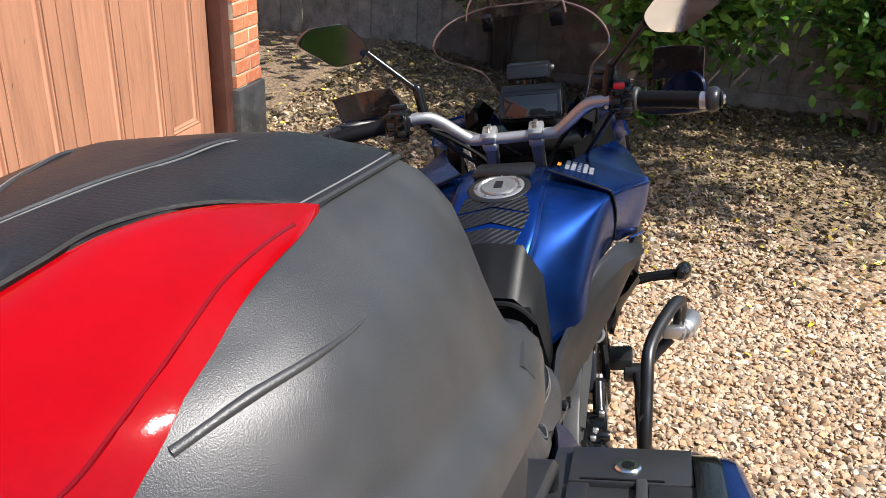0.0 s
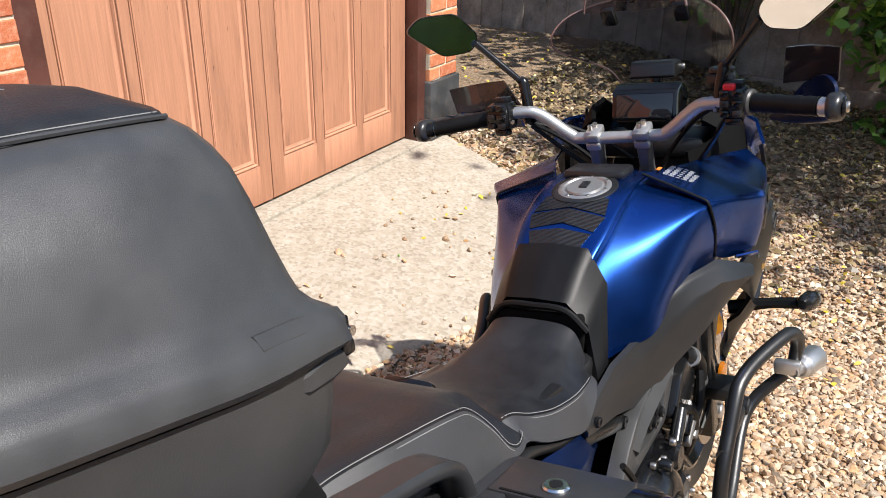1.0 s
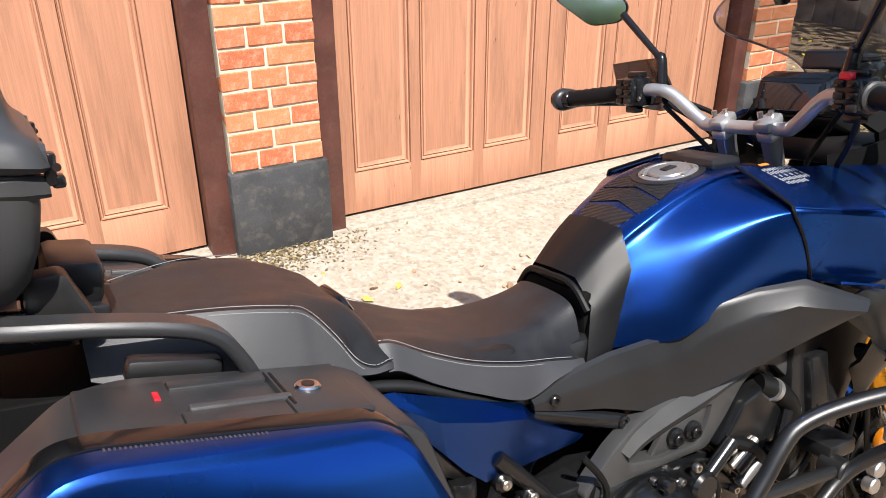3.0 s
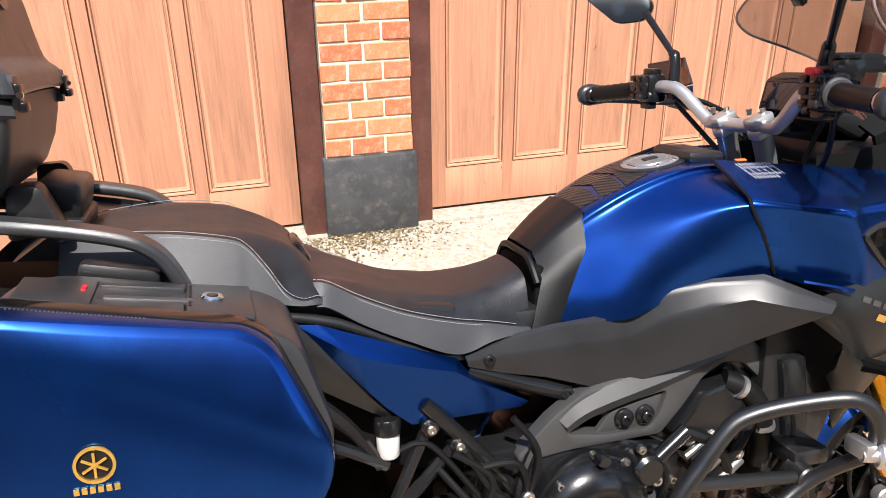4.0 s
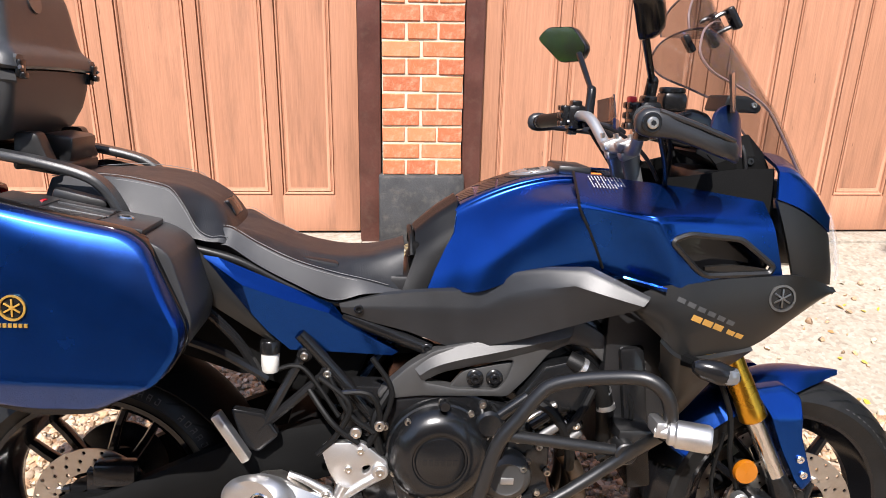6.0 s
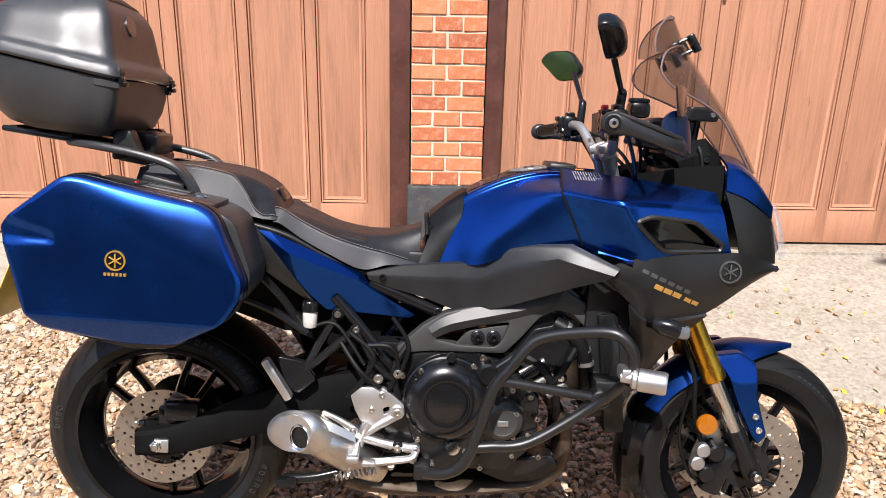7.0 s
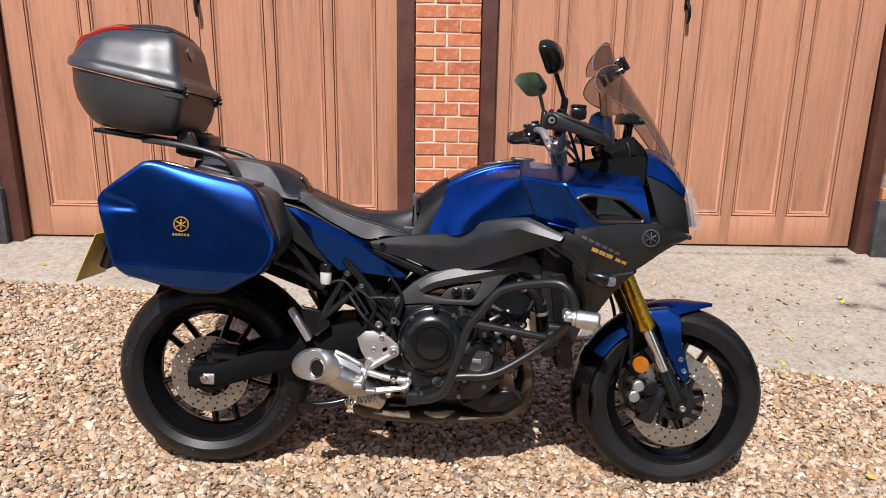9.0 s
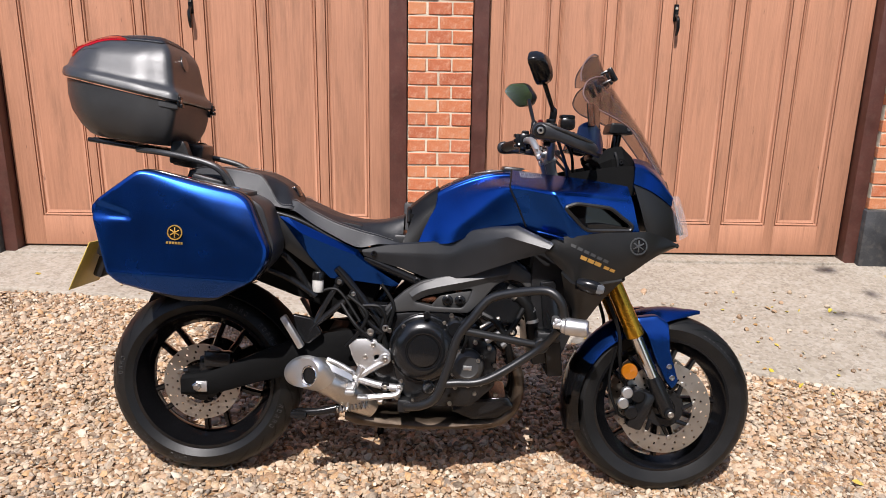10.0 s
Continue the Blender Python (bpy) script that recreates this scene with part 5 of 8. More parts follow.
def build_frame(bike):
    """The cast side members, with a window near the pivot."""
    for s in (-1, 1):
        outer = [(0.572, 0.592), (0.632, 0.650), (0.681, 0.683), (0.823, 0.722), (0.906, 0.745), (0.962, 0.759), (1.017, 0.727), (1.063, 0.678), (1.094, 0.610), (1.095, 0.560), (1.066, 0.580), (1.038, 0.650), (0.988, 0.698), (0.951, 0.704), (0.912, 0.684), (0.873, 0.633), (0.833, 0.590), (0.660, 0.588), (0.578, 0.578)]
        window = [(0.662, 0.618), (0.700, 0.638), (0.776, 0.657), (0.842, 0.668), (0.828, 0.628), (0.812, 0.606), (0.728, 0.606), (0.692, 0.613)]
        f = part("frame_spar", plate(outer, window, 0.152, 0.030, s, 0.005), FRAME, bike, "dark grey cast aluminium frame spar", 30)
        part("frame_web", plate([(0.712, 0.602), (0.742, 0.640), (0.842, 0.662), (0.820, 0.602)], None, 0.142, 0.010, s, 0.002), FRAME, f)
        part("spar_ridge", sheet([[(0.640, s * 0.148, 0.650), (0.690, s * 0.150, 0.681), (0.823, s * 0.154, 0.718), (0.960, s * 0.153, 0.753)], [(0.655, s * 0.160, 0.634), (0.700, s * 0.163, 0.660), (0.823, s * 0.166, 0.692), (0.950, s * 0.162, 0.722)], [(0.660, s * 0.153, 0.622), (0.705, s * 0.153, 0.644), (0.825, s * 0.153, 0.672), (0.945, s * 0.153, 0.708)]], 5, 3, 0.006), FRAME, f)
        for x, z in ((0.766, 0.627), (0.805, 0.628)):
            part("frame_boss", revolve([(0.017, s * 0.130), (0.017, s * 0.148), (0.013, s * 0.151), (0.0005, s * 0.151)], (x, 0, z), 20, closed=False), BLACK, f)
            part("frame_bolt", bolt((x, s * 0.150, z), 0.0105, s, 0.008), BLACK, f)
        part("pivot_casting", shell([(0.52, 0.60), (0.60, 0.60), (0.64, 0.50), (0.63, 0.36), (0.57, 0.30), (0.50, 0.36), (0.49, 0.48)], lambda x, z: 0.135, 0.08, side=s), BLACK, f)
    part("airbox", box((0.85, 0, 0.80), (0.38, 0.20, 0.13), 0.03), PLASTIC, bike)
    part("steering_head", rod((1.16, 0, 0.78), (1.05, 0, 1.00), 0.045, n=20, bev=0.006), BLACK, bike)
    part("radiator_shroud", shell([(1.02, 0.84), (1.20, 0.86), (1.24, 0.72), (1.17, 0.58), (1.12, 0.46), (1.04, 0.44), (1.02, 0.60)], lambda x, z: 0.165, -0.165, rings=3), PLASTIC, bike)
    part("front_inner_panel", box((1.15, 0, 0.86), (0.26, 0.30, 0.16), 0.03), PLASTIC, bike)


def build_pegs(bike):
    for s in (-1, 1):
        br = part("peg_bracket", plate([(0.467, 0.484), (0.480, 0.497), (0.548, 0.499), (0.600, 0.458), (0.598, 0.425), (0.567, 0.430), (0.540, 0.405), (0.504, 0.400), (0.482, 0.438)], [(0.548, 0.448), (0.566, 0.452), (0.562, 0.438), (0.550, 0.432)], 0.177, 0.016, s, 0.003), ALU, bike, "bare aluminium footrest bracket", 30)
        for pts, r in ((((0.515, 0.410), (0.505, 0.385), (0.498, 0.360), (0.490, 0.335)), (0.015, 0.013, 0.012, 0.010)), (((0.585, 0.432), (0.535, 0.400), (0.500, 0.375)), (0.012, 0.011, 0.012)), (((0.500, 0.372), (0.545, 0.360), (0.588, 0.352), (0.631, 0.348)), (0.013, 0.011, 0.012, 0.012)),
                       (((0.372, 0.412), (0.425, 0.391), (0.470, 0.380), (0.498, 0.374)), (0.006, 0.009, 0.011, 0.013)), (((0.405, 0.430), (0.440, 0.415), (0.480, 0.392)), (0.006, 0.008, 0.011))):
            part("bracket_arm", tube([(x, s * 0.173, z) for x, z in pts], list(r), 10), ALU, br)
        for x, z, r in ((0.584, 0.440, 0.017), (0.588, 0.352, 0.015), (0.631, 0.348, 0.012), (0.627, 0.322, 0.010), (0.480, 0.388, 0.013)):
            part("bracket_boss", rod((x, s * 0.161, z), (x, s * 0.184, z), r, n=18, bev=0.002), BLACK if x == 0.588 else ALU, br)
            part("bracket_bolt", bolt((x, s * 0.184, z), r * 0.55, s, 0.005), STEEL, br)
        for x, z in ((0.522, 0.442), (0.545, 0.481)):
            part("bracket_bolt", bolt((x, s * 0.177, z), 0.008, s, 0.005), STEEL, br)
        part("footpeg", merged(box((0.486, s * 0.220, 0.350), (0.030, 0.090, 0.016), 0.005), box((0.486, s * 0.223, 0.361), (0.024, 0.078, 0.010), 0.004)), ALU, br)
        part("peg_post", tube([(0.487, s * 0.187, 0.345), (0.481, s * 0.190, 0.315), (0.475, s * 0.189, 0.289)], [0.010, 0.006, 0.004], 8), ALU, br)
        part("pedal", tube([(0.514, s * 0.201, 0.318), (0.565, s * 0.201, 0.325), (0.620, s * 0.197, 0.333), (0.632, s * 0.187, 0.345)], [0.010, 0.010, 0.009, 0.009], 8), ALU, br)
        part("pedal_pad", box((0.522, s * 0.209, 0.324), (0.034, 0.036, 0.012), 0.004), ALU, br)
        part("pedal_switch", rod((0.575, s * 0.20, 0.318), (0.575, s * 0.187, 0.306), 0.011, n=12, bev=0.002), STEEL, br)
        # pillion footrest on its forked bracket
        pb = tube([(0.345, s * 0.155, 0.500), (0.38, s * 0.155, 0.575), (0.43, s * 0.140, 0.668)], 0.010, 8)
        hang = part("pillion_bracket", pb, BLACK, bike)
        part("bracket_arm", tube([(0.335, s * 0.155, 0.508), (0.40, s * 0.155, 0.565), (0.475, s * 0.142, 0.632)], 0.010, 8), BLACK, hang)
        part("bracket_plate", shell([(0.290, 0.560), (0.355, 0.550), (0.385, 0.505), (0.345, 0.468), (0.315, 0.480)], lambda x, z: 0.165, 0.145, side=s), BLACK, hang)
        for x, z in ((0.43, 0.668), (0.475, 0.632)):
            part("bracket_boss", rod((x, s * 0.125, z), (x, s * 0.158, z), 0.015, n=16, bev=0.003), BLACK, hang)
            part("bracket_bolt", bolt((x, s * 0.158, z), 0.008, s), STEEL, hang)
        m = Matrix.Translation((0.296, s * 0.182, 0.510)) @ pose(0, 0, 0, 0, -33, 0)
        pp = box((0, 0, 0), (0.020, 0.030, 0.112), 0.005, m)
        part("pillion_footpeg", pp, ALU, hang)
    bottle = revolve([(0.0005, 0.652), (0.015, 0.652), (0.0172, 0.655), (0.0178, 0.692), (0.016, 0.695)], (0.364, -0.150, -0.020), 22, "z", closed=False)
    res = part("fluid_reservoir", bottle, WHITEP, bike, "white brake fluid bottle with black cap")
    cap = revolve([(0.018, 0.690), (0.0205, 0.692), (0.0205, 0.712), (0.018, 0.716), (0.0005, 0.716)], (0.364, -0.150, -0.020), 22, "z", closed=False)
    part("cap", cap, BLACK, res)
    part("reservoir_hose", tube([(0.377, -0.148, 0.635), (0.41, -0.15, 0.645), (0.44, -0.155, 0.63), (0.50, -0.17, 0.55)], 0.005, 8), RUBBER, res)
    for pts in (((0.46, -0.17, 0.63), (0.52, -0.18, 0.58), (0.50, -0.18, 0.52), (0.46, -0.17, 0.47)), ((0.50, -0.175, 0.60), (0.56, -0.18, 0.60), (0.58, -0.175, 0.54), (0.55, -0.17, 0.47), (0.53, -0.17, 0.41)),
                ((0.44, -0.16, 0.60), (0.49, -0.185, 0.54), (0.54, -0.18, 0.50))):
        part("cable", tube(pts, 0.006, 8), RUBBER, bike)


def build_body(bike):
    # tank: crowned top, a chamfered edge, and a ridge that runs out to the shoulders
    tank = ((0.655, ((0, 0.870), (0.050, 0.868), (0.068, 0.860), (0.090, 0.850), (0.094, 0.835), (0.100, 0.820), (0.105, 0.796))),
            (0.700, ((0, 0.946), (0.062, 0.942), (0.074, 0.926), (0.094, 0.900), (0.108, 0.868), (0.118, 0.838), (0.124, 0.800))),
            (0.760, ((0, 0.990), (0.074, 0.984), (0.086, 0.967), (0.117, 0.936), (0.138, 0.900), (0.152, 0.858), (0.158, 0.806))),
            (0.840, ((0, 1.021), (0.080, 1.016), (0.091, 1.001), (0.152, 0.972), (0.172, 0.945), (0.179, 0.895), (0.171, 0.840))),
            (0.920, ((0, 1.034), (0.082, 1.031), (0.092, 1.019), (0.192, 0.992), (0.206, 0.974), (0.200, 0.920), (0.188, 0.860))),
            (1.000, ((0, 1.030), (0.084, 1.029), (0.094, 1.018), (0.222, 0.988), (0.234, 0.970), (0.224, 0.912), (0.203, 0.854))),
            (1.050, ((0, 1.020), (0.085, 1.020), (0.102, 1.012), (0.228, 0.976), (0.234, 0.962), (0.222, 0.906), (0.200, 0.850))))
    tank = lofted(tank, 8, 5)
    t = part("fuel_tank", solid(tank, 0.004), BLUE, bike, "satin metallic blue fuel tank", 60)
    # shoulder panels ahead of the tank seam
    for s in (-1, 1):
        top_l = [(0.946, 0.088, 1.040), (1.000, 0.112, 1.036), (1.030, 0.124, 1.034), (1.066, 0.140, 1.032), (1.100, 0.152, 1.030), (1.170, 0.174, 1.024), (1.240, 0.198, 1.016), (1.282, 0.207, 1.011)]
        up_l = [(0.934, 0.196, 1.001), (0.977, 0.224, 0.997), (1.020, 0.248, 0.993), (1.053, 0.263, 0.991), (1.085, 0.256, 0.992), (1.155, 0.248, 0.992), (1.235, 0.239, 0.989), (1.286, 0.232, 0.987)]
        ridge_l = [(0.932, 0.210, 0.992), (0.976, 0.240, 0.987), (1.020, 0.266, 0.982), (1.055, 0.283, 0.979), (1.088, 0.272, 0.979), (1.155, 0.262, 0.979), (1.235, 0.251, 0.975), (1.290, 0.241, 0.973)]
        dn_l = [(0.936, 0.214, 0.978), (0.980, 0.238, 0.970), (1.024, 0.263, 0.963), (1.062, 0.283, 0.960), (1.094, 0.274, 0.962), (1.155, 0.266, 0.962), (1.235, 0.256, 0.958), (1.295, 0.245, 0.956)]
        mid_l = [(0.958, 0.216, 0.936), (1.000, 0.228, 0.922), (1.046, 0.246, 0.912), (1.090, 0.272, 0.908), (1.118, 0.270, 0.908), (1.165, 0.266, 0.908), (1.245, 0.256, 0.912), (1.308, 0.245, 0.912)]
        low_l = [(0.988, 0.208, 0.872), (1.020, 0.214, 0.857), (1.064, 0.226, 0.846), (1.112, 0.254, 0.846), (1.140, 0.255, 0.850), (1.185, 0.255, 0.857), (1.265, 0.249, 0.869), (1.322, 0.240, 0.874)]
        sh = bmesh.new()
        lines = [spline(r, 7) for r in (top_l, up_l, ridge_l, dn_l, mid_l, low_l)]
        skin(sh, [spline(col, 5) for col in zip(*lines)], False, False)
        inlet = rounded([(1.086, 0.941), (1.122, 0.954), (1.225, 0.946), (1.297, 0.896), (1.291, 0.881), (1.163, 0.876), (1.143, 0.888)], 0.012)
        gone = []
        for f in sh.faces:
            c = f.calc_center_median()
            inside = False
            for p, q in zip(inlet, inlet[1:] + inlet[:1]):
                if (p.y > c.z) != (q.y > c.z) and c.x < (q.x - p.x) * (c.z - p.y) / (q.y - p.y) + p.x:
                    inside = not inside
            if inside:
                gone.append(f)
        tree_ = BVHTree.FromBMesh(sh)
        loop = []
        for p in inlet:
            hit = tree_.ray_cast(Vector((p.x, 1.0, p.y)), Vector((0, -1, 0)))[0]
            loop.append((p.x, s * (hit.y if hit else 0.24), p.y))
        bmesh.ops.delete(sh, geom=gone, context="FACES")
        solid(sh, 0.004)
        if s < 0:
            mirrored(sh)
        panel = part("shoulder_panel", sh, BLUE, bike, "satin metallic blue tank shoulder panel with an air inlet", 50)
        part("panel_gap", tube([(x - 0.002, s * (y + 0.0006), z + 0.0006) for x, y, z in (r[0] for r in (top_l, up_l, ridge_l, dn_l, mid_l, low_l))], 0.0028, 6, 5), RUBBER, panel, "dark gap between tank and shoulder panel")
        part("inlet_rim", tube(loop + loop[:1], 0.006, 6, 1), PLASTIC, panel)
        part("inlet_duct", shell([(1.080, 0.950), (1.225, 0.958), (1.310, 0.894), (1.295, 0.866), (1.145, 0.862)], lambda x, z: 0.236 - 0.18 * max(0, x - 1.16), 0.15, side=s), GLOSS, panel)
        part("inlet_vane", band([(1.160, s * 0.262, 0.892), (1.215, s * 0.258, 0.897), (1.287, s * 0.247, 0.888)], [(1.163, s * 0.256, 0.874), (1.215, s * 0.254, 0.874), (1.290, s * 0.244, 0.878)], 4, 3, 0, 0.006), GREY, panel)
        part("shoulder_fin", band([(1.018, s * 0.240, 0.866), (1.045, s * 0.250, 0.861), (1.092, s * 0.266, 0.852)], [(1.034, s * 0.234, 0.857), (1.058, s * 0.243, 0.850), (1.094, s * 0.264, 0.846)], 4, 2, 0, 0.004), BLUE, panel)
    # black nose cover between seat and tank
    half = (((0.632, 0, 0.908), (0.676, 0, 0.946), (0.718, 0, 0.976)), ((0.637, 0.054, 0.903), (0.679, 0.060, 0.940), (0.720, 0.064, 0.969)),
            ((0.640, 0.088, 0.866), (0.676, 0.094, 0.888), (0.712, 0.098, 0.912)), ((0.612, 0.112, 0.784), (0.634, 0.113, 0.787), (0.660, 0.112, 0.791)))
    lines = [[(x, -y, z) for x, y, z in row] for row in half[:0:-1]] + [list(row) for row in half]
    part("tank_nose_cover", sheet(lines, 6, 4, 0.012), COVER, bike, "black plastic cover between seat and tank", 75)
    part("cover_lip", tube([(0.632, -0.090, 0.858), (0.630, -0.055, 0.892), (0.628, 0, 0.897), (0.630, 0.055, 0.892), (0.632, 0.090, 0.858)], 0.006, 8), RUBBER, bike)
    # printed tank pad, cap and label
    over = BVHTree.FromBMesh(lofted(((0.655, ((0, 0.870), (0.050, 0.868))), (0.700, ((0, 0.946), (0.062, 0.942))), (0.760, ((0, 0.990), (0.072, 0.984))), (0.840, ((0, 1.021), (0.080, 1.016))), (0.920, ((0, 1.034), (0.082, 1.031)))), 8, 5))

    def on_tank(x, y, up):
        hit, nor, *_ = over.ray_cast(Vector((x, y, 2.0)), Vector((0, 0, -1)))
        return hit + Vector((0, 0, up))
    tp = None
    for k, (x0, x1, w0, w1) in enumerate(((0.722, 0.752, 0.046, 0.058), (0.757, 0.792, 0.060, 0.070), (0.797, 0.842, 0.068, 0.060))):
        rows = []
        for a in range(7):
            f = a / 6
            w = w0 + (w1 - w0) * f
            rows.append([on_tank(x0 + (x1 - x0) * f + (0.012 * (1 - abs(v)) if k else 0.004 * (1 - abs(v))), w * v, 0.0025) for v in [b / 8 - 1 for b in range(17)]])
        bm = bmesh.new()
        skin(bm, rows, False, False)
        tp = part("tank_pad", solid(bm, 0.002), CARBON, bike, "black carbon-look tank pad") if tp is None else (part("pad_segment", solid(bm, 0.002), CARBON, tp), tp)[1]
    m = Matrix.Translation((0.880, 0, 1.0275)) @ pose(0, 0, 0, 0, -10, 0)
    cap = revolve([(0.050, -0.004), (0.050, 0.003), (0.047, 0.005), (0.041, 0.005), (0.038, 0.002), (0.035, 0.002), (0.033, 0.006), (0.0005, 0.007)], (0, 0, 0), 40, "z", closed=False)
    bmesh.ops.transform(cap, matrix=m, verts=cap.verts)
    fc = part("fuel_cap", cap, material("dull_silver_cap", (0.30, 0.30, 0.30), 0.36, 0.7), bike, "silver fuel filler cap")
    skirt = revolve([(0.062, -0.006), (0.062, 0.001), (0.060, 0.0025), (0.051, 0.0025), (0.049, -0.004)], (0, 0, 0), 40, "z", closed=False)
    bmesh.ops.transform(skirt, matrix=m, verts=skirt.verts)
    part("cap_surround", skirt, PLASTIC, fc, "black ring round the cap")
    part("cap_flap", box((0, 0, 0.007), (0.026, 0.016, 0.005), 0.002, m), PLASTIC, fc)
    for k in range(7):
        a = 2 * math.pi * k / 7
        part("cap_bolt", rod(m @ Vector((0.044 * math.cos(a), 0.044 * math.sin(a), 0.003)), m @ Vector((0.044 * math.cos(a), 0.044 * math.sin(a), 0.0065)), 0.0032, n=8), STEEL, fc)
    part("ignition_cover", box((0.955, 0, 1.040), (0.07, 0.12, 0.020), 0.008, pose(0, 0, 0, 0, 2, 0)), PLASTIC, bike)
    lab = bmesh.new()
    for r in range(11):
        x = 0.966 + 0.0062 * r
        for k in range(5):
            y = 0.124 + 0.0118 * k
            if (r * 3 + k) % 6 != 5 and not (r > 7 and k == 4):
                z = 1.0375 - 0.020 * max(0, x - 0.93) - 0.285 * max(0, y - 0.10) + 0.0055
                box((x, -y, z), (0.0017, 0.007 + 0.003 * ((r + k) % 2), 0.0010), 0, pose(0, 0, 0, 16, 0, 0), bm=lab)
    part("label_mark", box((0.985, -0.108, 1.0405), (0.020, 0.007, 0.001), 0, pose(0, 0, 0, 14, 0, 0)), material("orange_print", (0.6, 0.16, 0.02), 0.5), bike)
    part("warning_label", lab, LABELW, bike, "small printed warning label, unreadable")
    # side covers
    for s in (-1, 1):
        top_e = [(0.492, 0.148, 0.772), (0.570, 0.140, 0.790), (0.645, 0.138, 0.799), (0.772, 0.150, 0.814), (0.804, 0.162, 0.852), (0.885, 0.180, 0.866), (0.962, 0.200, 0.876), (1.010, 0.210, 0.856), (1.066, 0.220, 0.832)]
        rim_e = [(0.493, 0.154, 0.769), (0.570, 0.148, 0.786), (0.645, 0.146, 0.795), (0.775, 0.158, 0.809), (0.809, 0.170, 0.847), (0.886, 0.188, 0.862), (0.954, 0.207, 0.869), (1.005, 0.217, 0.848), (1.062, 0.226, 0.827)]
        mid_e = [(0.495, 0.157, 0.762), (0.565, 0.153, 0.762), (0.640, 0.152, 0.762), (0.762, 0.164, 0.768), (0.818, 0.179, 0.800), (0.880, 0.203, 0.826), (0.930, 0.222, 0.842), (0.990, 0.231, 0.829), (1.052, 0.231, 0.815)]
        low_e = [(0.498, 0.154, 0.752), (0.553, 0.150, 0.733), (0.630, 0.151, 0.715), (0.712, 0.156, 0.688), (0.770, 0.162, 0.692), (0.840, 0.176, 0.716), (0.900, 0.198, 0.744), (0.970, 0.208, 0.775), (1.036, 0.216, 0.800)]
        def wide(x, y):
            return y - 0.018 + (0.018 * min(1, max(0, (x - 0.70) / 0.15))) + 0.034 * max(0, (x - 0.88) / 0.16)
        c = part("side_cover", sheet([[(x, s * wide(x, y), z) for x, y, z in row] for row in (top_e, rim_e, mid_e, low_e)], 1, 5, 0.010), PEBBLE, bike, "black textured side cover under the tank", 34)
        part("cover_bolt", bolt((0.531, s * 0.138, 0.760), 0.009, s, 0.007), BLACK, c)
        # blue tail panel and the dark one behind it
        tb = sheet([[(0.240, s * 0.166, 0.862), (0.268, s * 0.164, 0.858), (0.374, s * 0.150, 0.812), (0.480, s * 0.132, 0.767), (0.500, s * 0.128, 0.742), (0.615, s * 0.102, 0.668)],
                    [(0.243, s * 0.170, 0.858), (0.317, s * 0.190, 0.812), (0.400, s * 0.174, 0.780), (0.474, s * 0.152, 0.753), (0.506, s * 0.138, 0.728), (0.612, s * 0.105, 0.664)],
                    [(0.246, s * 0.164, 0.850), (0.332, s * 0.172, 0.752), (0.362, s * 0.164, 0.716), (0.402, s * 0.152, 0.678), (0.50, s * 0.130, 0.668), (0.600, s * 0.103, 0.655)]], 1, 4, 0.008)
        part("tail_panel", tb, BLUE, bike, "satin metallic blue tail side panel", 16)
        td = band([(-0.02, s * 0.130, 0.905), (0.12, s * 0.160, 0.905), (0.192, s * 0.166, 0.893), (0.246, s * 0.168, 0.858), (0.32, s * 0.160, 0.775), (0.385, s * 0.140, 0.684)],
                  [(-0.02, s * 0.130, 0.860), (0.10, s * 0.155, 0.845), (0.175, s * 0.164, 0.815), (0.232, s * 0.166, 0.782), (0.33, s * 0.155, 0.715), (0.380, s * 0.138, 0.680)], 4, 5, 0.006, 0.010)
        part("tail_cover", td, GREY, bike, "dark grey tail cover", 40)
    build_seats(bike)


def stitches(path, parent, r=0.0007, gap=0.006):
    """A row of short stitches along a curve."""
    pts = spline(path, 24)
    out, run, last = bmesh.new(), 0.0, pts[0]
    acc = []
    for a, b in zip(pts, pts[1:]):
        acc.append((run, a))
        run += (b - a).length
    k, d = 0, 0.0
    while d < run - gap:
        while k < len(acc) - 1 and acc[k + 1][0] < d:
            k += 1
        p = acc[k][1]
        j = k
        while j < len(acc) - 1 and acc[j][0] < d + gap * 0.62:
            j += 1
        q = acc[j][1]
        if (q - p).length > 0.001:
            rod(p, q, r, n=5, bm=out)
        d += gap
    return part("stitching", out, THREAD, parent)


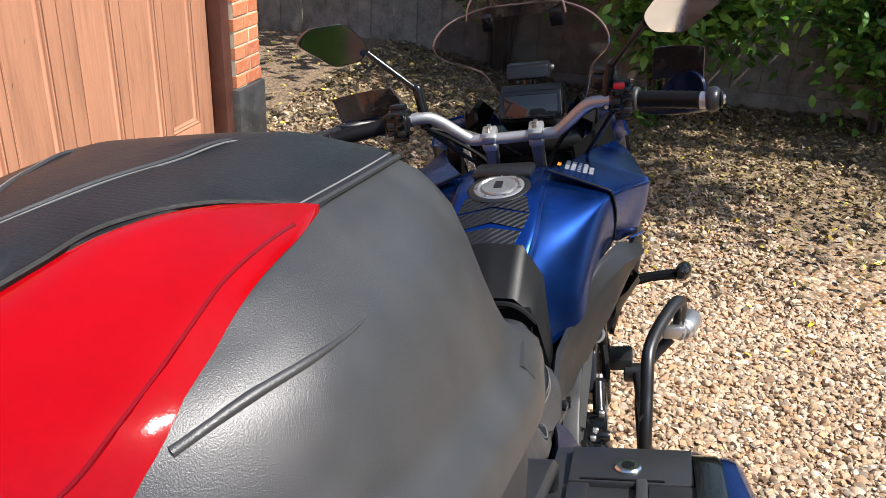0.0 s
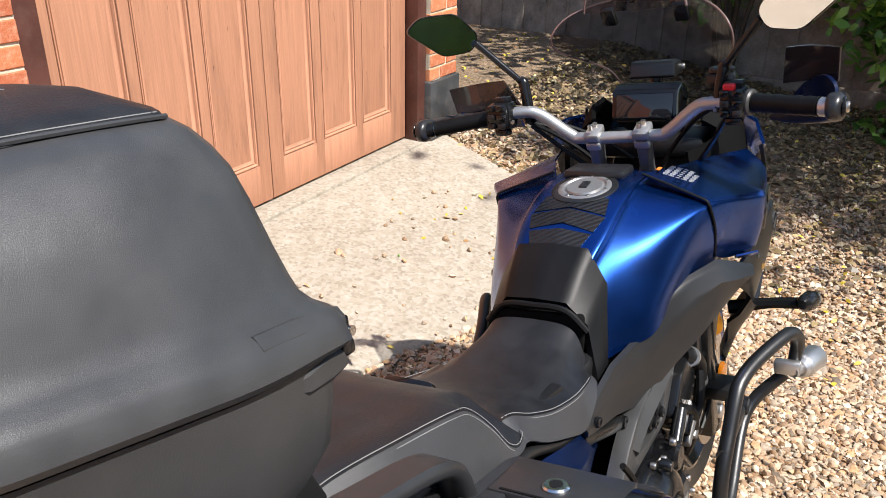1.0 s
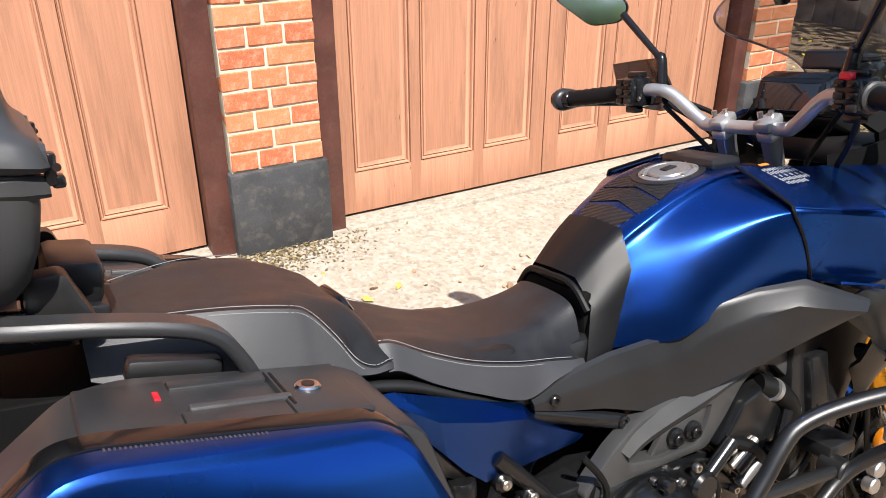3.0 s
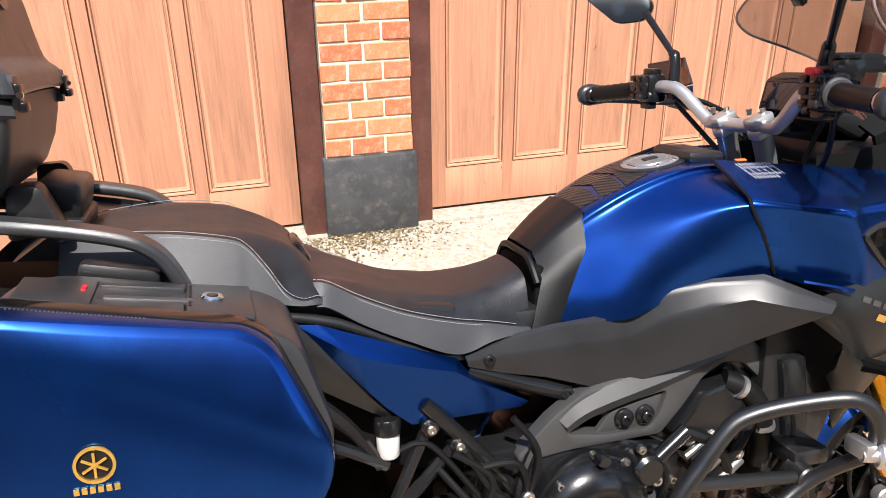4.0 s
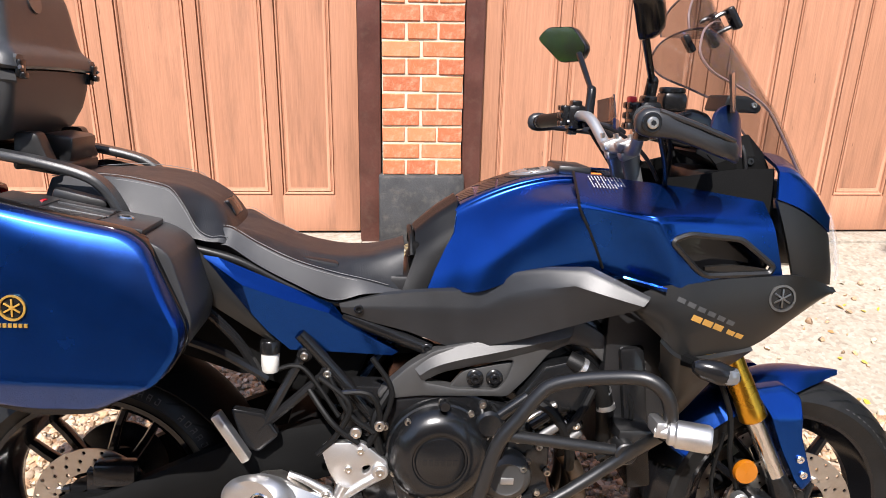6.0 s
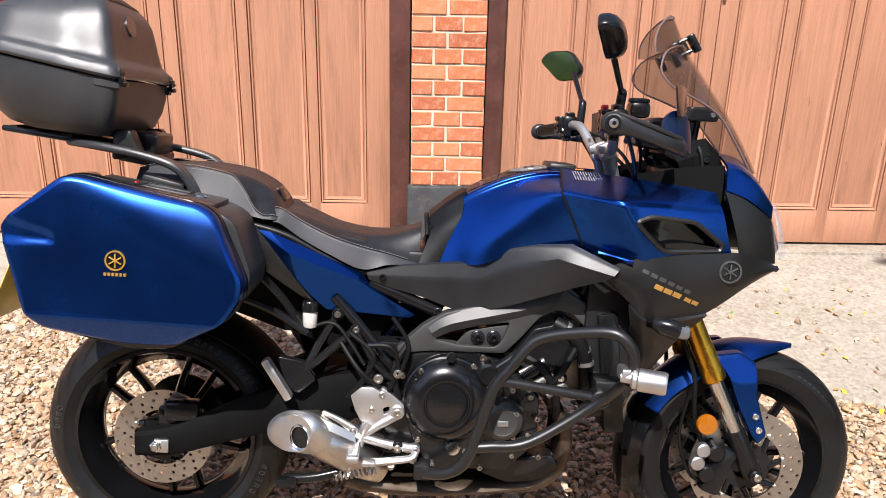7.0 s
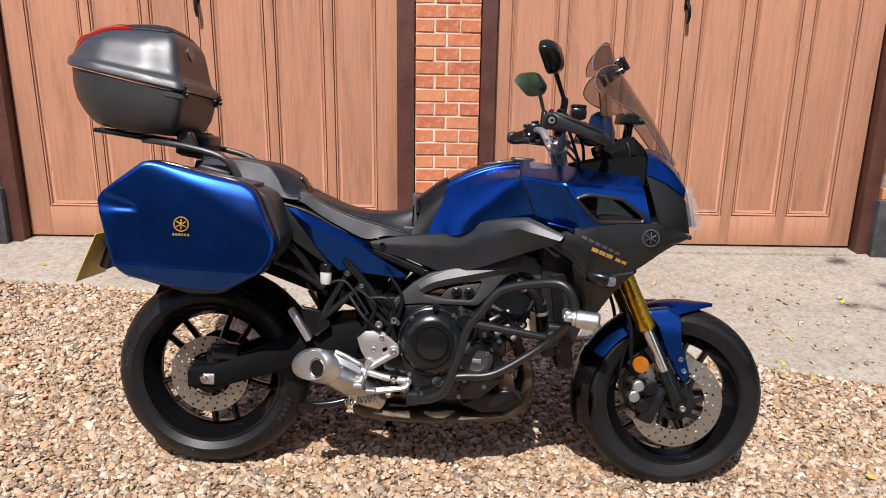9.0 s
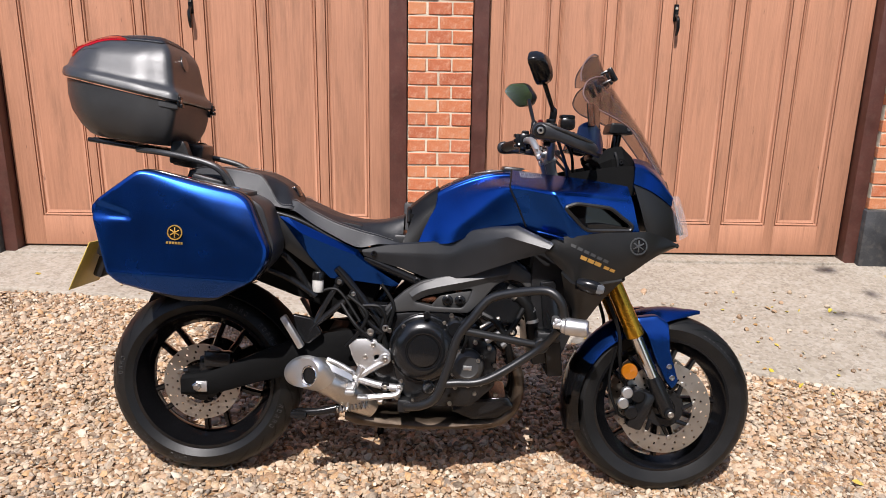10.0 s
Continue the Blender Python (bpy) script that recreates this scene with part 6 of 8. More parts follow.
def build_seats(bike):
    rider = ((0.270, ((0, 0.896), (0.055, 0.897), (0.088, 0.902), (0.122, 0.908), (0.150, 0.880))), (0.290, ((0, 0.898), (0.058, 0.899), (0.090, 0.904), (0.127, 0.905), (0.150, 0.875))),
             (0.338, ((0, 0.889), (0.060, 0.888), (0.090, 0.888), (0.128, 0.878), (0.147, 0.843))), (0.405, ((0, 0.866), (0.058, 0.865), (0.086, 0.862), (0.128, 0.848), (0.143, 0.808))),
             (0.480, ((0, 0.853), (0.056, 0.852), (0.084, 0.848), (0.126, 0.826), (0.141, 0.777))), (0.540, ((0, 0.855), (0.054, 0.854), (0.084, 0.846), (0.118, 0.812), (0.134, 0.789))),
             (0.590, ((0, 0.868), (0.054, 0.865), (0.082, 0.848), (0.106, 0.797), (0.118, 0.789))), (0.616, ((0, 0.878), (0.054, 0.874), (0.080, 0.854), (0.097, 0.791), (0.105, 0.784))))
    top = lofted(tuple((x, s[:4]) for x, s in rider), 7, 5)
    seat = part("rider_seat", solid(top, 0.003), SEATTOP, bike, "black vinyl rider seat with pale stitching", 60)
    for s in (-1, 1):
        edge = lofted(tuple((x, sec[3:]) for x, sec in rider), 7, 4, mirror=False)
        for v in edge.verts:
            v.co.y += 0.001
        solid(edge, 0.003)
        if s < 0:
            mirrored(edge)
        part("seat_side", edge, SEATSIDE, seat, "dark grey vinyl seat side")
        stitches([(x, s * (sec[3][0] + 0.0006), sec[3][1] + 0.004) for x, sec in rider[:-1]], seat)
        stitches([(x, s * (sec[3][0] + 0.0020), sec[3][1] - 0.003) for x, sec in rider[:-1]], seat)
    back = ((-0.06, ((0, 0.985), (0.045, 0.984), (0.066, 0.984), (0.078, 0.983), (0.115, 0.945))), (0.00, ((0, 0.993), (0.050, 0.994), (0.075, 0.994), (0.090, 0.992), (0.140, 0.930))),
            (0.08, ((0, 0.992), (0.055, 0.992), (0.092, 0.995), (0.118, 0.994), (0.152, 0.918))), (0.155, ((0, 0.984), (0.058, 0.985), (0.100, 0.987), (0.132, 0.984), (0.158, 0.905))),
            (0.180, ((0, 0.980), (0.058, 0.981), (0.100, 0.982), (0.136, 0.973), (0.158, 0.900))), (0.205, ((0, 0.972), (0.058, 0.973), (0.098, 0.972), (0.146, 0.942), (0.159, 0.895))),
            (0.228, ((0, 0.962), (0.056, 0.963), (0.096, 0.958), (0.153, 0.906), (0.159, 0.890))), (0.250, ((0, 0.948), (0.054, 0.949), (0.094, 0.944), (0.154, 0.892), (0.158, 0.886))),
            (0.272, ((0, 0.925), (0.050, 0.924), (0.090, 0.920), (0.148, 0.892), (0.152, 0.884))), (0.286, ((0, 0.893), (0.050, 0.893), (0.085, 0.893), (0.135, 0.885), (0.140, 0.878))))
    top = lofted(tuple((x, s[:4]) for x, s in back), 7, 5)
    pill = part("pillion_seat", solid(top, 0.003), SEATTOP, bike, "black ribbed vinyl pillion seat with pale stitching", 60)
    for s in (-1, 1):
        edge = lofted(tuple((x, sec[3:]) for x, sec in back), 7, 4, mirror=False)
        for v in edge.verts:
            v.co.y += 0.001
        solid(edge, 0.003)
        if s < 0:
            mirrored(edge)
        part("seat_side", edge, SEATSIDE, pill, "dark grey vinyl seat side")
        stitches([(x, s * (sec[3][0] + 0.0006), sec[3][1] + 0.004) for x, sec in back], pill)
        stitches([(x, s * (sec[3][0] + 0.0022), sec[3][1] - 0.004) for x, sec in back], pill)
    part("strap_recess", box((0.264, 0, 0.930), (0.040, 0.075, 0.020), 0.008, pose(0, 0, 0, 0, 60, 0)), GLOSS, pill, "glossy black recess at the front of the seat")
    for s in (-1, 1):
        part("seat_rail", tube([(0.20, s * 0.146, 0.874), (0.30, s * 0.140, 0.848), (0.40, s * 0.132, 0.798), (0.48, s * 0.122, 0.766), (0.57, s * 0.108, 0.772)], 0.008, 10), PLASTIC, bike)
    part("cover_skirt", box((0.640, 0, 0.842), (0.020, 0.166, 0.086), 0.008), MATTE, bike)
    part("seat_base", box((0.60, 0, 0.785), (0.14, 0.20, 0.070), 0.01), PLASTIC, bike)
    part("seat_base", box((0.25, 0, 0.852), (0.48, 0.22, 0.05), 0.01, pose(0, 0, 0, 0, 8, 0)), PLASTIC, bike)


def emblem(at, r, parent, ring_mat, back_mat, side=-1, name="badge"):
    """A round badge: ring, dished back, and three crossed plain bars."""
    x, y, z = at
    b = part(name, revolve([(0.0005, y), (r * 0.86, y), (r * 0.86, y + side * 0.001)], (x, 0, z), 32, closed=False), back_mat, parent, "round badge with a plain crossed-bar device")
    part("badge_ring", revolve([(r * 0.84, y), (r, y), (r, y + side * 0.003), (r * 0.84, y + side * 0.003)], (x, 0, z), 32), ring_mat, b)
    for k in range(3):
        part("badge_bar", box((0, 0, 0), (r * 1.35, 0.002, r * 0.14), 0.0004, Matrix.Translation((x, y + side * (0.0022 + 0.0003 * k), z)) @ pose(0, 0, 0, 0, 30 + 60 * k, 0)), ring_mat, b)
    return b


def build_front(bike):
    def out(row):
        return [(x, y + math.copysign(0.012 + 0.048 * min(1.0, max(0.0, (x - 1.22) / 0.20)), y), z) for x, y, z in row]
    for s in (-1, 1):
        up = band(out([(1.018, s * 0.218, 0.818), (1.060, s * 0.240, 0.848), (1.16, s * 0.246, 0.868), (1.25, s * 0.238, 0.876), (1.325, s * 0.214, 0.880), (1.395, s * 0.160, 0.862), (1.441, s * 0.128, 0.842)]),
                  out([(1.030, s * 0.220, 0.795), (1.083, s * 0.236, 0.752), (1.125, s * 0.236, 0.718), (1.19, s * 0.230, 0.722), (1.265, s * 0.216, 0.738), (1.36, s * 0.184, 0.806), (1.439, s * 0.127, 0.838)]), 5, 8, 0.010, 0.010)
        on = BVHTree.FromBMesh(up)

        def at(x, z, out=0.0012):
            hit = on.ray_cast(Vector((x, s * 1.0, z)), Vector((0, -s, 0)))[0]
            return Vector((x, (hit.y if hit else s * 0.24) + s * out, z))
        low = sheet([out([(1.083, s * 0.236, 0.752), (1.125, s * 0.237, 0.718), (1.19, s * 0.231, 0.722), (1.262, s * 0.215, 0.738)]), [(1.098, s * 0.222, 0.705), (1.140, s * 0.215, 0.660), (1.165, s * 0.208, 0.660), (1.222, s * 0.196, 0.680)],
                     [(1.108, s * 0.200, 0.680), (1.140, s * 0.190, 0.620), (1.136, s * 0.180, 0.568), (1.166, s * 0.172, 0.588)]], 6, 4, 0.010)
        marks, golds = [], []
        for k in range(6):
            x = 1.098 + 0.0198 * k
            marks.append((x, 0.8275 - 0.0081 * k, 0.0150, 0.0085))
        for x, w, h in ((1.128, 0.019, 0.0105), (1.150, 0.019, 0.0105), (1.172, 0.019, 0.0105), (1.201, 0.016, 0.0085), (1.220, 0.015, 0.0085)):
            golds.append((x, 0.7935 - 0.36 * (x - 1.126), w, h))
        badge_at = at(1.300, 0.838, 0.0)
        c = part("side_cowl", up, GREY, bike, "satin grey side cowl with a round badge", 35)
        part("lower_cowl", low, GREY, c, sharp=30)
        emblem((1.300, badge_at.y + s * 0.001, 0.838), 0.026, c, SILVERTRIM, BLACK, s)
        for group, mat, text in ((marks, GREYPRINT, "dull grey bar in place of a letter"), (golds, GOLDPRINT, "gold bar in place of a figure")):
            for x, z, wd, hh in group:
                bm = bmesh.new()
                skin(bm, [[at(x, z), at(x + wd * 0.5, z - wd * 0.19), at(x + wd, z - wd * 0.38)], [at(x + hh * 0.42, z + hh), at(x + hh * 0.42 + wd * 0.5, z + hh - wd * 0.19), at(x + hh * 0.42 + wd, z + hh - wd * 0.38)]], False, False)
                part("model_bar", bm, mat, c, text)
        # dark nose side and blue nose cap
        nd = band([(1.276, s * 0.238, 1.018), (1.320, s * 0.233, 1.003), (1.362, s * 0.220, 0.982), (1.404, s * 0.200, 0.955), (1.416, s * 0.190, 0.930)],
                  [(1.328, s * 0.234, 0.876), (1.350, s * 0.231, 0.868), (1.380, s * 0.221, 0.860), (1.412, s * 0.202, 0.854), (1.436, s * 0.180, 0.850)], 5, 6, 0.005, 0.008)
        part("nose_side", nd, GREY, bike, "dark grey nose side panel", 40)
        nb = sheet([[(1.300, s * 0.105, 1.098), (1.345, s * 0.100, 1.090), (1.395, s * 0.088, 1.055), (1.440, s * 0.062, 0.992)],
                    [(1.281, s * 0.208, 1.080), (1.318, s * 0.206, 1.073), (1.365, s * 0.196, 1.040), (1.408, s * 0.180, 0.994)],
                    [(1.280, s * 0.226, 1.070), (1.318, s * 0.222, 1.062), (1.364, s * 0.212, 1.030), (1.408, s * 0.194, 0.984)],
                    [(1.276, s * 0.242, 1.020), (1.320, s * 0.237, 1.006), (1.362, s * 0.224, 0.985), (1.404, s * 0.204, 0.958)]], 4, 5, 0.006)
        part("nose_panel", nb, BLUE, bike, "satin metallic blue nose panel", 40)
        hl = part("headlight", band([(1.412, s * 0.190, 0.990), (1.452, s * 0.120, 0.986), (1.484, s * 0.045, 0.955)], [(1.448, s * 0.178, 0.858), (1.490, s * 0.115, 0.868), (1.514, s * 0.035, 0.880)], 5, 6, 0.010, 0.004), CLEAR, bike, "clear headlight lens")
        part("lamp_bowl", band([(1.404, s * 0.176, 0.978), (1.440, s * 0.110, 0.975), (1.468, s * 0.045, 0.950)], [(1.436, s * 0.164, 0.868), (1.476, s * 0.105, 0.878), (1.498, s * 0.035, 0.888)], 4, 4, 0.0, 0.004), LAMP, hl)
        part("dash_side", band([(1.110, s * 0.120, 1.040), (1.150, s * 0.150, 1.050), (1.220, s * 0.172, 1.066), (1.286, s * 0.190, 1.072)], [(1.110, s * 0.125, 0.985), (1.150, s * 0.152, 0.985), (1.220, s * 0.176, 0.985), (1.290, s * 0.200, 0.985)], 4, 4, 0.0, 0.008), MATTE, bike, "dull black panel inside the fairing", 40)
        # indicators on stalks
        part("indicator_stalk", tube([(1.13, s * 0.20, 0.700), (1.135, s * 0.28, 0.716), (1.135, s * 0.340, 0.722)], [0.016, 0.012, 0.013], 8), RUBBER, bike)
        ind = bmesh.new()
        rings = []
        for f, a, b in ((0.0, 0.008, 0.010), (0.15, 0.016, 0.018), (0.55, 0.018, 0.022), (0.85, 0.013, 0.017), (1.0, 0.004, 0.006)):
            rings.append([(1.108 + 0.080 * f, s * (0.345 + 0.016 * f + a * math.cos(t)), 0.730 - 0.014 * f + b * math.sin(t)) for t in (2 * math.pi * k / 14 for k in range(14))])
        skin(ind, rings)
        i = part("indicator", ind, BLACK, bike, "small black front indicator with a clear lens")
        part("lens", merged(box((1.170, s * 0.3575, 0.719), (0.034, 0.030, 0.032), 0.012)), FROST, i, "clear indicator lens")
    nosebridge = band([(1.40, -0.10, 1.035), (1.44, 0.0, 1.030), (1.40, 0.10, 1.035)], [(1.495, -0.06, 0.868), (1.508, 0.0, 0.862), (1.495, 0.06, 0.868)], 6, 6, 0.0, 0.008)
    part("nose_bridge", nosebridge, PLASTIC, bike, "black panel between the headlights")
    part("nose_core", box((1.36, 0, 0.93), (0.14, 0.22, 0.13), 0.03), PLASTIC, bike)


def curved_pane(prof, name, parent, label, depth=0.004):
    """A pane through rows (x, z, half-width, sweep back), with a polished rim coloured paler for the light it catches.
    """
    line = spline([(x, w, z) for x, z, w, b in prof], 5)
    backs = spline([(b, 0, 0) for *_, b in prof], 5)
    rows = []
    for p, b in zip(line, backs):
        rows.append([(p.x - b.x * (f * f), p.y * f, p.z + 0.05 * b.x * f * f) for f in [k / 10 for k in range(-10, 11)]])
    bm = bmesh.new()
    skin(bm, rows, False, False)
    pane = part(name, solid(bm, depth), SMOKED, parent, label, 60)
    edge = [rows[k][0] for k in range(len(rows))] + [rows[-1][k] for k in range(1, 20)] + [rows[k][-1] for k in range(len(rows) - 1, -1, -1)]
    part("pane_rim", tube(edge, 0.0024, 6, 1), PANERIM, pane)
    return pane


def build_screen(bike):
    screen = curved_pane(((1.418, 1.054, 0.085, 0.035), (1.372, 1.130, 0.112, 0.045), (1.338, 1.182, 0.130, 0.055), (1.316, 1.212, 0.160, 0.095), (1.298, 1.236, 0.186, 0.140), (1.276, 1.264, 0.192, 0.145), (1.255, 1.292, 0.178, 0.122),
                          (1.236, 1.316, 0.150, 0.090), (1.222, 1.334, 0.105, 0.050), (1.217, 1.341, 0.070, 0.022)), "windscreen", bike, "smoked transparent windscreen")
    ext = curved_pane(((1.226, 1.318, 0.108, 0.098), (1.216, 1.345, 0.102, 0.090), (1.203, 1.375, 0.084, 0.068), (1.190, 1.402, 0.056, 0.036), (1.184, 1.413, 0.040, 0.018)), "screen_extension", bike, "small clip-on smoked screen extension", 0.003)
    for s in (-1, 1):
        y = s * 0.052
        d = part("screen_clamp", box((1.226, y, 1.352), (0.016, 0.034, 0.046), 0.005, pose(0, 0, 0, 0, -32, 0)), BLACK, ext, "black clamp on the screen edge")
        part("clamp_arm", tube([(1.222, y, 1.362), (1.205, y, 1.360), (1.192, y, 1.352)], 0.0045, 8), BLACK, d)
        part("clamp_arm", tube([(1.228, y, 1.338), (1.212, y, 1.330), (1.198, y, 1.322)], 0.0045, 8), BLACK, d)
        part("clamp_pad", box((1.180, y * 1.5, 1.310), (0.014, 0.030, 0.040), 0.004, pose(0, 0, 0, 0, -32, 0)), BLACK, d)


def build_instruments(bike):
    dash = part("instrument_display", shell([(1.098, 1.106), (1.112, 1.163), (1.150, 1.176), (1.182, 1.166), (1.200, 1.140), (1.150, 1.096)], lambda x, z: 0.088, -0.046, rings=3, n=40, lip=0.008, round_by=0.010), GLOSS, bike, "glossy black instrument display")
    part("display_glass", box((1.1035, -0.021, 1.1345), (0.004, 0.118, 0.050), 0.003, pose(0, 0, 0, 0, 13.8, 0)), SCREENG, dash, "dark glossy display glass")
    part("display_button", box((1.0985, -0.072, 1.112), (0.006, 0.010, 0.010), 0.003), PLASTIC, dash)
    hold = part("device_mount", shell([(1.222, 1.172), (1.230, 1.206), (1.276, 1.206), (1.305, 1.186), (1.300, 1.172)], lambda x, z: 0.050, -0.045, rings=3, n=40, lip=0.006, round_by=0.008), PLASTIC, bike, "black device holder over the display")
    part("mount_bolt", bolt((1.285, -0.050, 1.188), 0.006), STEEL, hold)
    part("mount_stem", rod((1.262, 0, 1.175), (1.255, 0, 1.110), 0.014, n=12, bev=0.003), BLACK, hold)
    part("dash_stay", merged(box((1.215, 0, 1.085), (0.09, 0.13, 0.035), 0.010, pose(0, 0, 0, 0, 25, 0)), box((1.24, 0, 1.03), (0.12, 0.24, 0.05), 0.015)), PLASTIC, bike)
    for s in (-1, 1):
        inner = sheet([[(1.170, s * 0.120, 1.092), (1.205, s * 0.128, 1.122), (1.250, s * 0.118, 1.132), (1.290, s * 0.100, 1.100)], [(1.180, s * 0.146, 1.074), (1.215, s * 0.152, 1.090), (1.255, s * 0.146, 1.092), (1.300, s * 0.128, 1.060)],
                       [(1.195, s * 0.140, 1.050), (1.225, s * 0.146, 1.050), (1.262, s * 0.146, 1.046), (1.304, s * 0.140, 1.020)]], 1, 3, 0.010)
        f = part("inner_fairing", inner, MATTE, bike, sharp=10)
        part("fairing_bolt", bolt((1.246, s * 0.146, 1.082), 0.007, s), BLACK, f)
        part("fairing_rib", tube([(1.225, s * 0.150, 1.112), (1.232, s * 0.154, 1.090), (1.240, s * 0.150, 1.052)], 0.004, 6), PLASTIC, f)
        part("cable_guide", rod((1.275, s * 0.130, 1.010), (1.285, s * 0.155, 1.005), 0.020, n=14, bev=0.004), BLACK, bike)


def build_fork(bike):
    low, top = Vector((1.474, 0, 0.335)), Vector((1.185, 0, 0.905))
    d = (top - low).normalized()
    for s in (-1, 1):
        o = Vector((0, s * 0.108, 0))
        seal = low + d * 0.228
        outer = tube([seal + o, seal + d * 0.004 + o, seal + d * 0.030 + o, seal + d * 0.034 + o, seal + d * 0.10 + o, seal + d * 0.104 + o, top + o], [0.026, 0.030, 0.030, 0.028, 0.0275, 0.0262, 0.0262], 22, 0)
        f = part("fork_leg", outer, GOLD, bike, "gold anodised upside-down fork tube")
        part("inner_tube", rod(low + o + d * 0.06, seal + o + d * 0.01, 0.0205, n=20), CHROME, f)
        foot = tube([low + o - d * 0.050, low + o - d * 0.03, low + o + d * 0.055, low + o + d * 0.085], [0.024, 0.027, 0.026, 0.022], 16, 0)
        part("axle_clamp", foot, BLACK, f)
        part("axle_end", rod((1.492, s * 0.118, 0.300), (1.492, s * 0.146, 0.300), 0.017, n=16, bev=0.003), BLACK, f)
        part("axle_bolt", bolt((1.492, s * 0.146, 0.300), 0.010, s), STEEL, f)
        part("reflector_mount", rod((1.352, s * 0.118, 0.433), (1.352, s * 0.136, 0.433), 0.018, n=16), BLACK, f)
        part("reflector", revolve([(0.026, s * 0.134), (0.027, s * 0.139), (0.024, s * 0.146), (0.0005, s * 0.148)], (1.352, 0, 0.431), 24, closed=False), AMBER, f, "round amber side reflector")
        cal = merged(box((1.405, s * 0.098, 0.300), (0.055, 0.055, 0.130), 0.014, pose(0, 0, 0, 0, 20, 0)), rod((1.39, s * 0.085, 0.35), (1.39, s * 0.132, 0.35), 0.022, n=16, bev=0.004),
                     rod((1.372, s * 0.085, 0.295), (1.372, s * 0.132, 0.295), 0.022, n=16, bev=0.004))
        c = part("front_caliper", cal, BLACK, bike, "black radial front brake caliper")
        for x, z in ((1.352, 0.361), (1.341, 0.327)):
            part("caliper_bolt", rod((x, s * 0.118, z), (x, s * 0.142, z), 0.018, n=14, bev=0.003), ALU, c)
        part("brake_hose", tube([(1.36, s * 0.11, 0.36), (1.325, s * 0.12, 0.45), (1.315, s * 0.115, 0.55), (1.27, s * 0.10, 0.66)], 0.006, 8), RUBBER, c)
        part("speed_cable", tube([(1.40, s * 0.10, 0.28), (1.34, s * 0.11, 0.28), (1.30, s * 0.10, 0.38), (1.315, s * 0.10, 0.50)], 0.0045, 6), RUBBER, c)
    part("triple_clamp", box(top - d * 0.03, (0.075, 0.28, 0.035), 0.012, pose(0, 0, 0, 0, -27, 0)), BLACK, bike)
    part("lower_clamp", box(low + d * 0.43, (0.075, 0.28, 0.04), 0.012, pose(0, 0, 0, 0, -27, 0)), BLACK, bike)
    # mudguard: crown, fork covers and rear flap
    rows = []
    for i in range(27):
        f = i / 26
        a = radians(70 + 86 * f)
        rr = 0.324 - 0.004 * math.sin(math.pi * f) + 0.010 * max(0, 0.12 - f) / 0.12
        half = 0.066 + 0.014 * math.sin(math.pi * min(1, f * 1.2)) - 0.056 * max(0, (0.30 - f) / 0.30) ** 1.3
        rows.append([(FRONT[0] + (rr - 0.050 * (abs(v) ** 2.2) * (0.2 + 0.8 * min(1, f * 2.5))) * math.cos(a), v * half, FRONT[2] + (rr - 0.050 * (abs(v) ** 2.2) * (0.2 + 0.8 * min(1, f * 2.5))) * math.sin(a)) for v in [k / 6 for k in range(-6, 7)]])
    g = bmesh.new()
    skin(g, rows, False, False)
    mg = part("front_mudguard", solid(g, 0.004), BLUE, bike, "satin metallic blue front mudguard", 50)
    for s in (-1, 1):
        lug = shell([(1.372, 0.596), (1.440, 0.606), (1.476, 0.584), (1.484, 0.500), (1.519, 0.398), (1.500, 0.373), (1.480, 0.395), (1.440, 0.470), (1.405, 0.550)], lambda x, z: 0.112 - 0.35 * max(0, z - 0.54), 0.060, side=s)
        part("fork_cover", lug, BLUE, mg)
        for x, z in ((1.484, 0.448), (1.496, 0.412)):
            part("guard_bolt", bolt((x, s * 0.1115, z), 0.009, s), CHROME, mg)
    rows = []
    for i in range(9):
        a = radians(152 + 46 * i / 8)
        rows.append([(FRONT[0] + (0.324 - 0.045 * abs(v) ** 2.4) * math.cos(a), v * 0.074, FRONT[2] + (0.324 - 0.045 * abs(v) ** 2.4) * math.sin(a)) for v in [k / 5 for k in range(-5, 6)]])
    g = bmesh.new()
    skin(g, rows, False, False)
    part("mudguard_extender", solid(g, 0.004), GLOSS, mg, "gloss black rear flap of the mudguard")


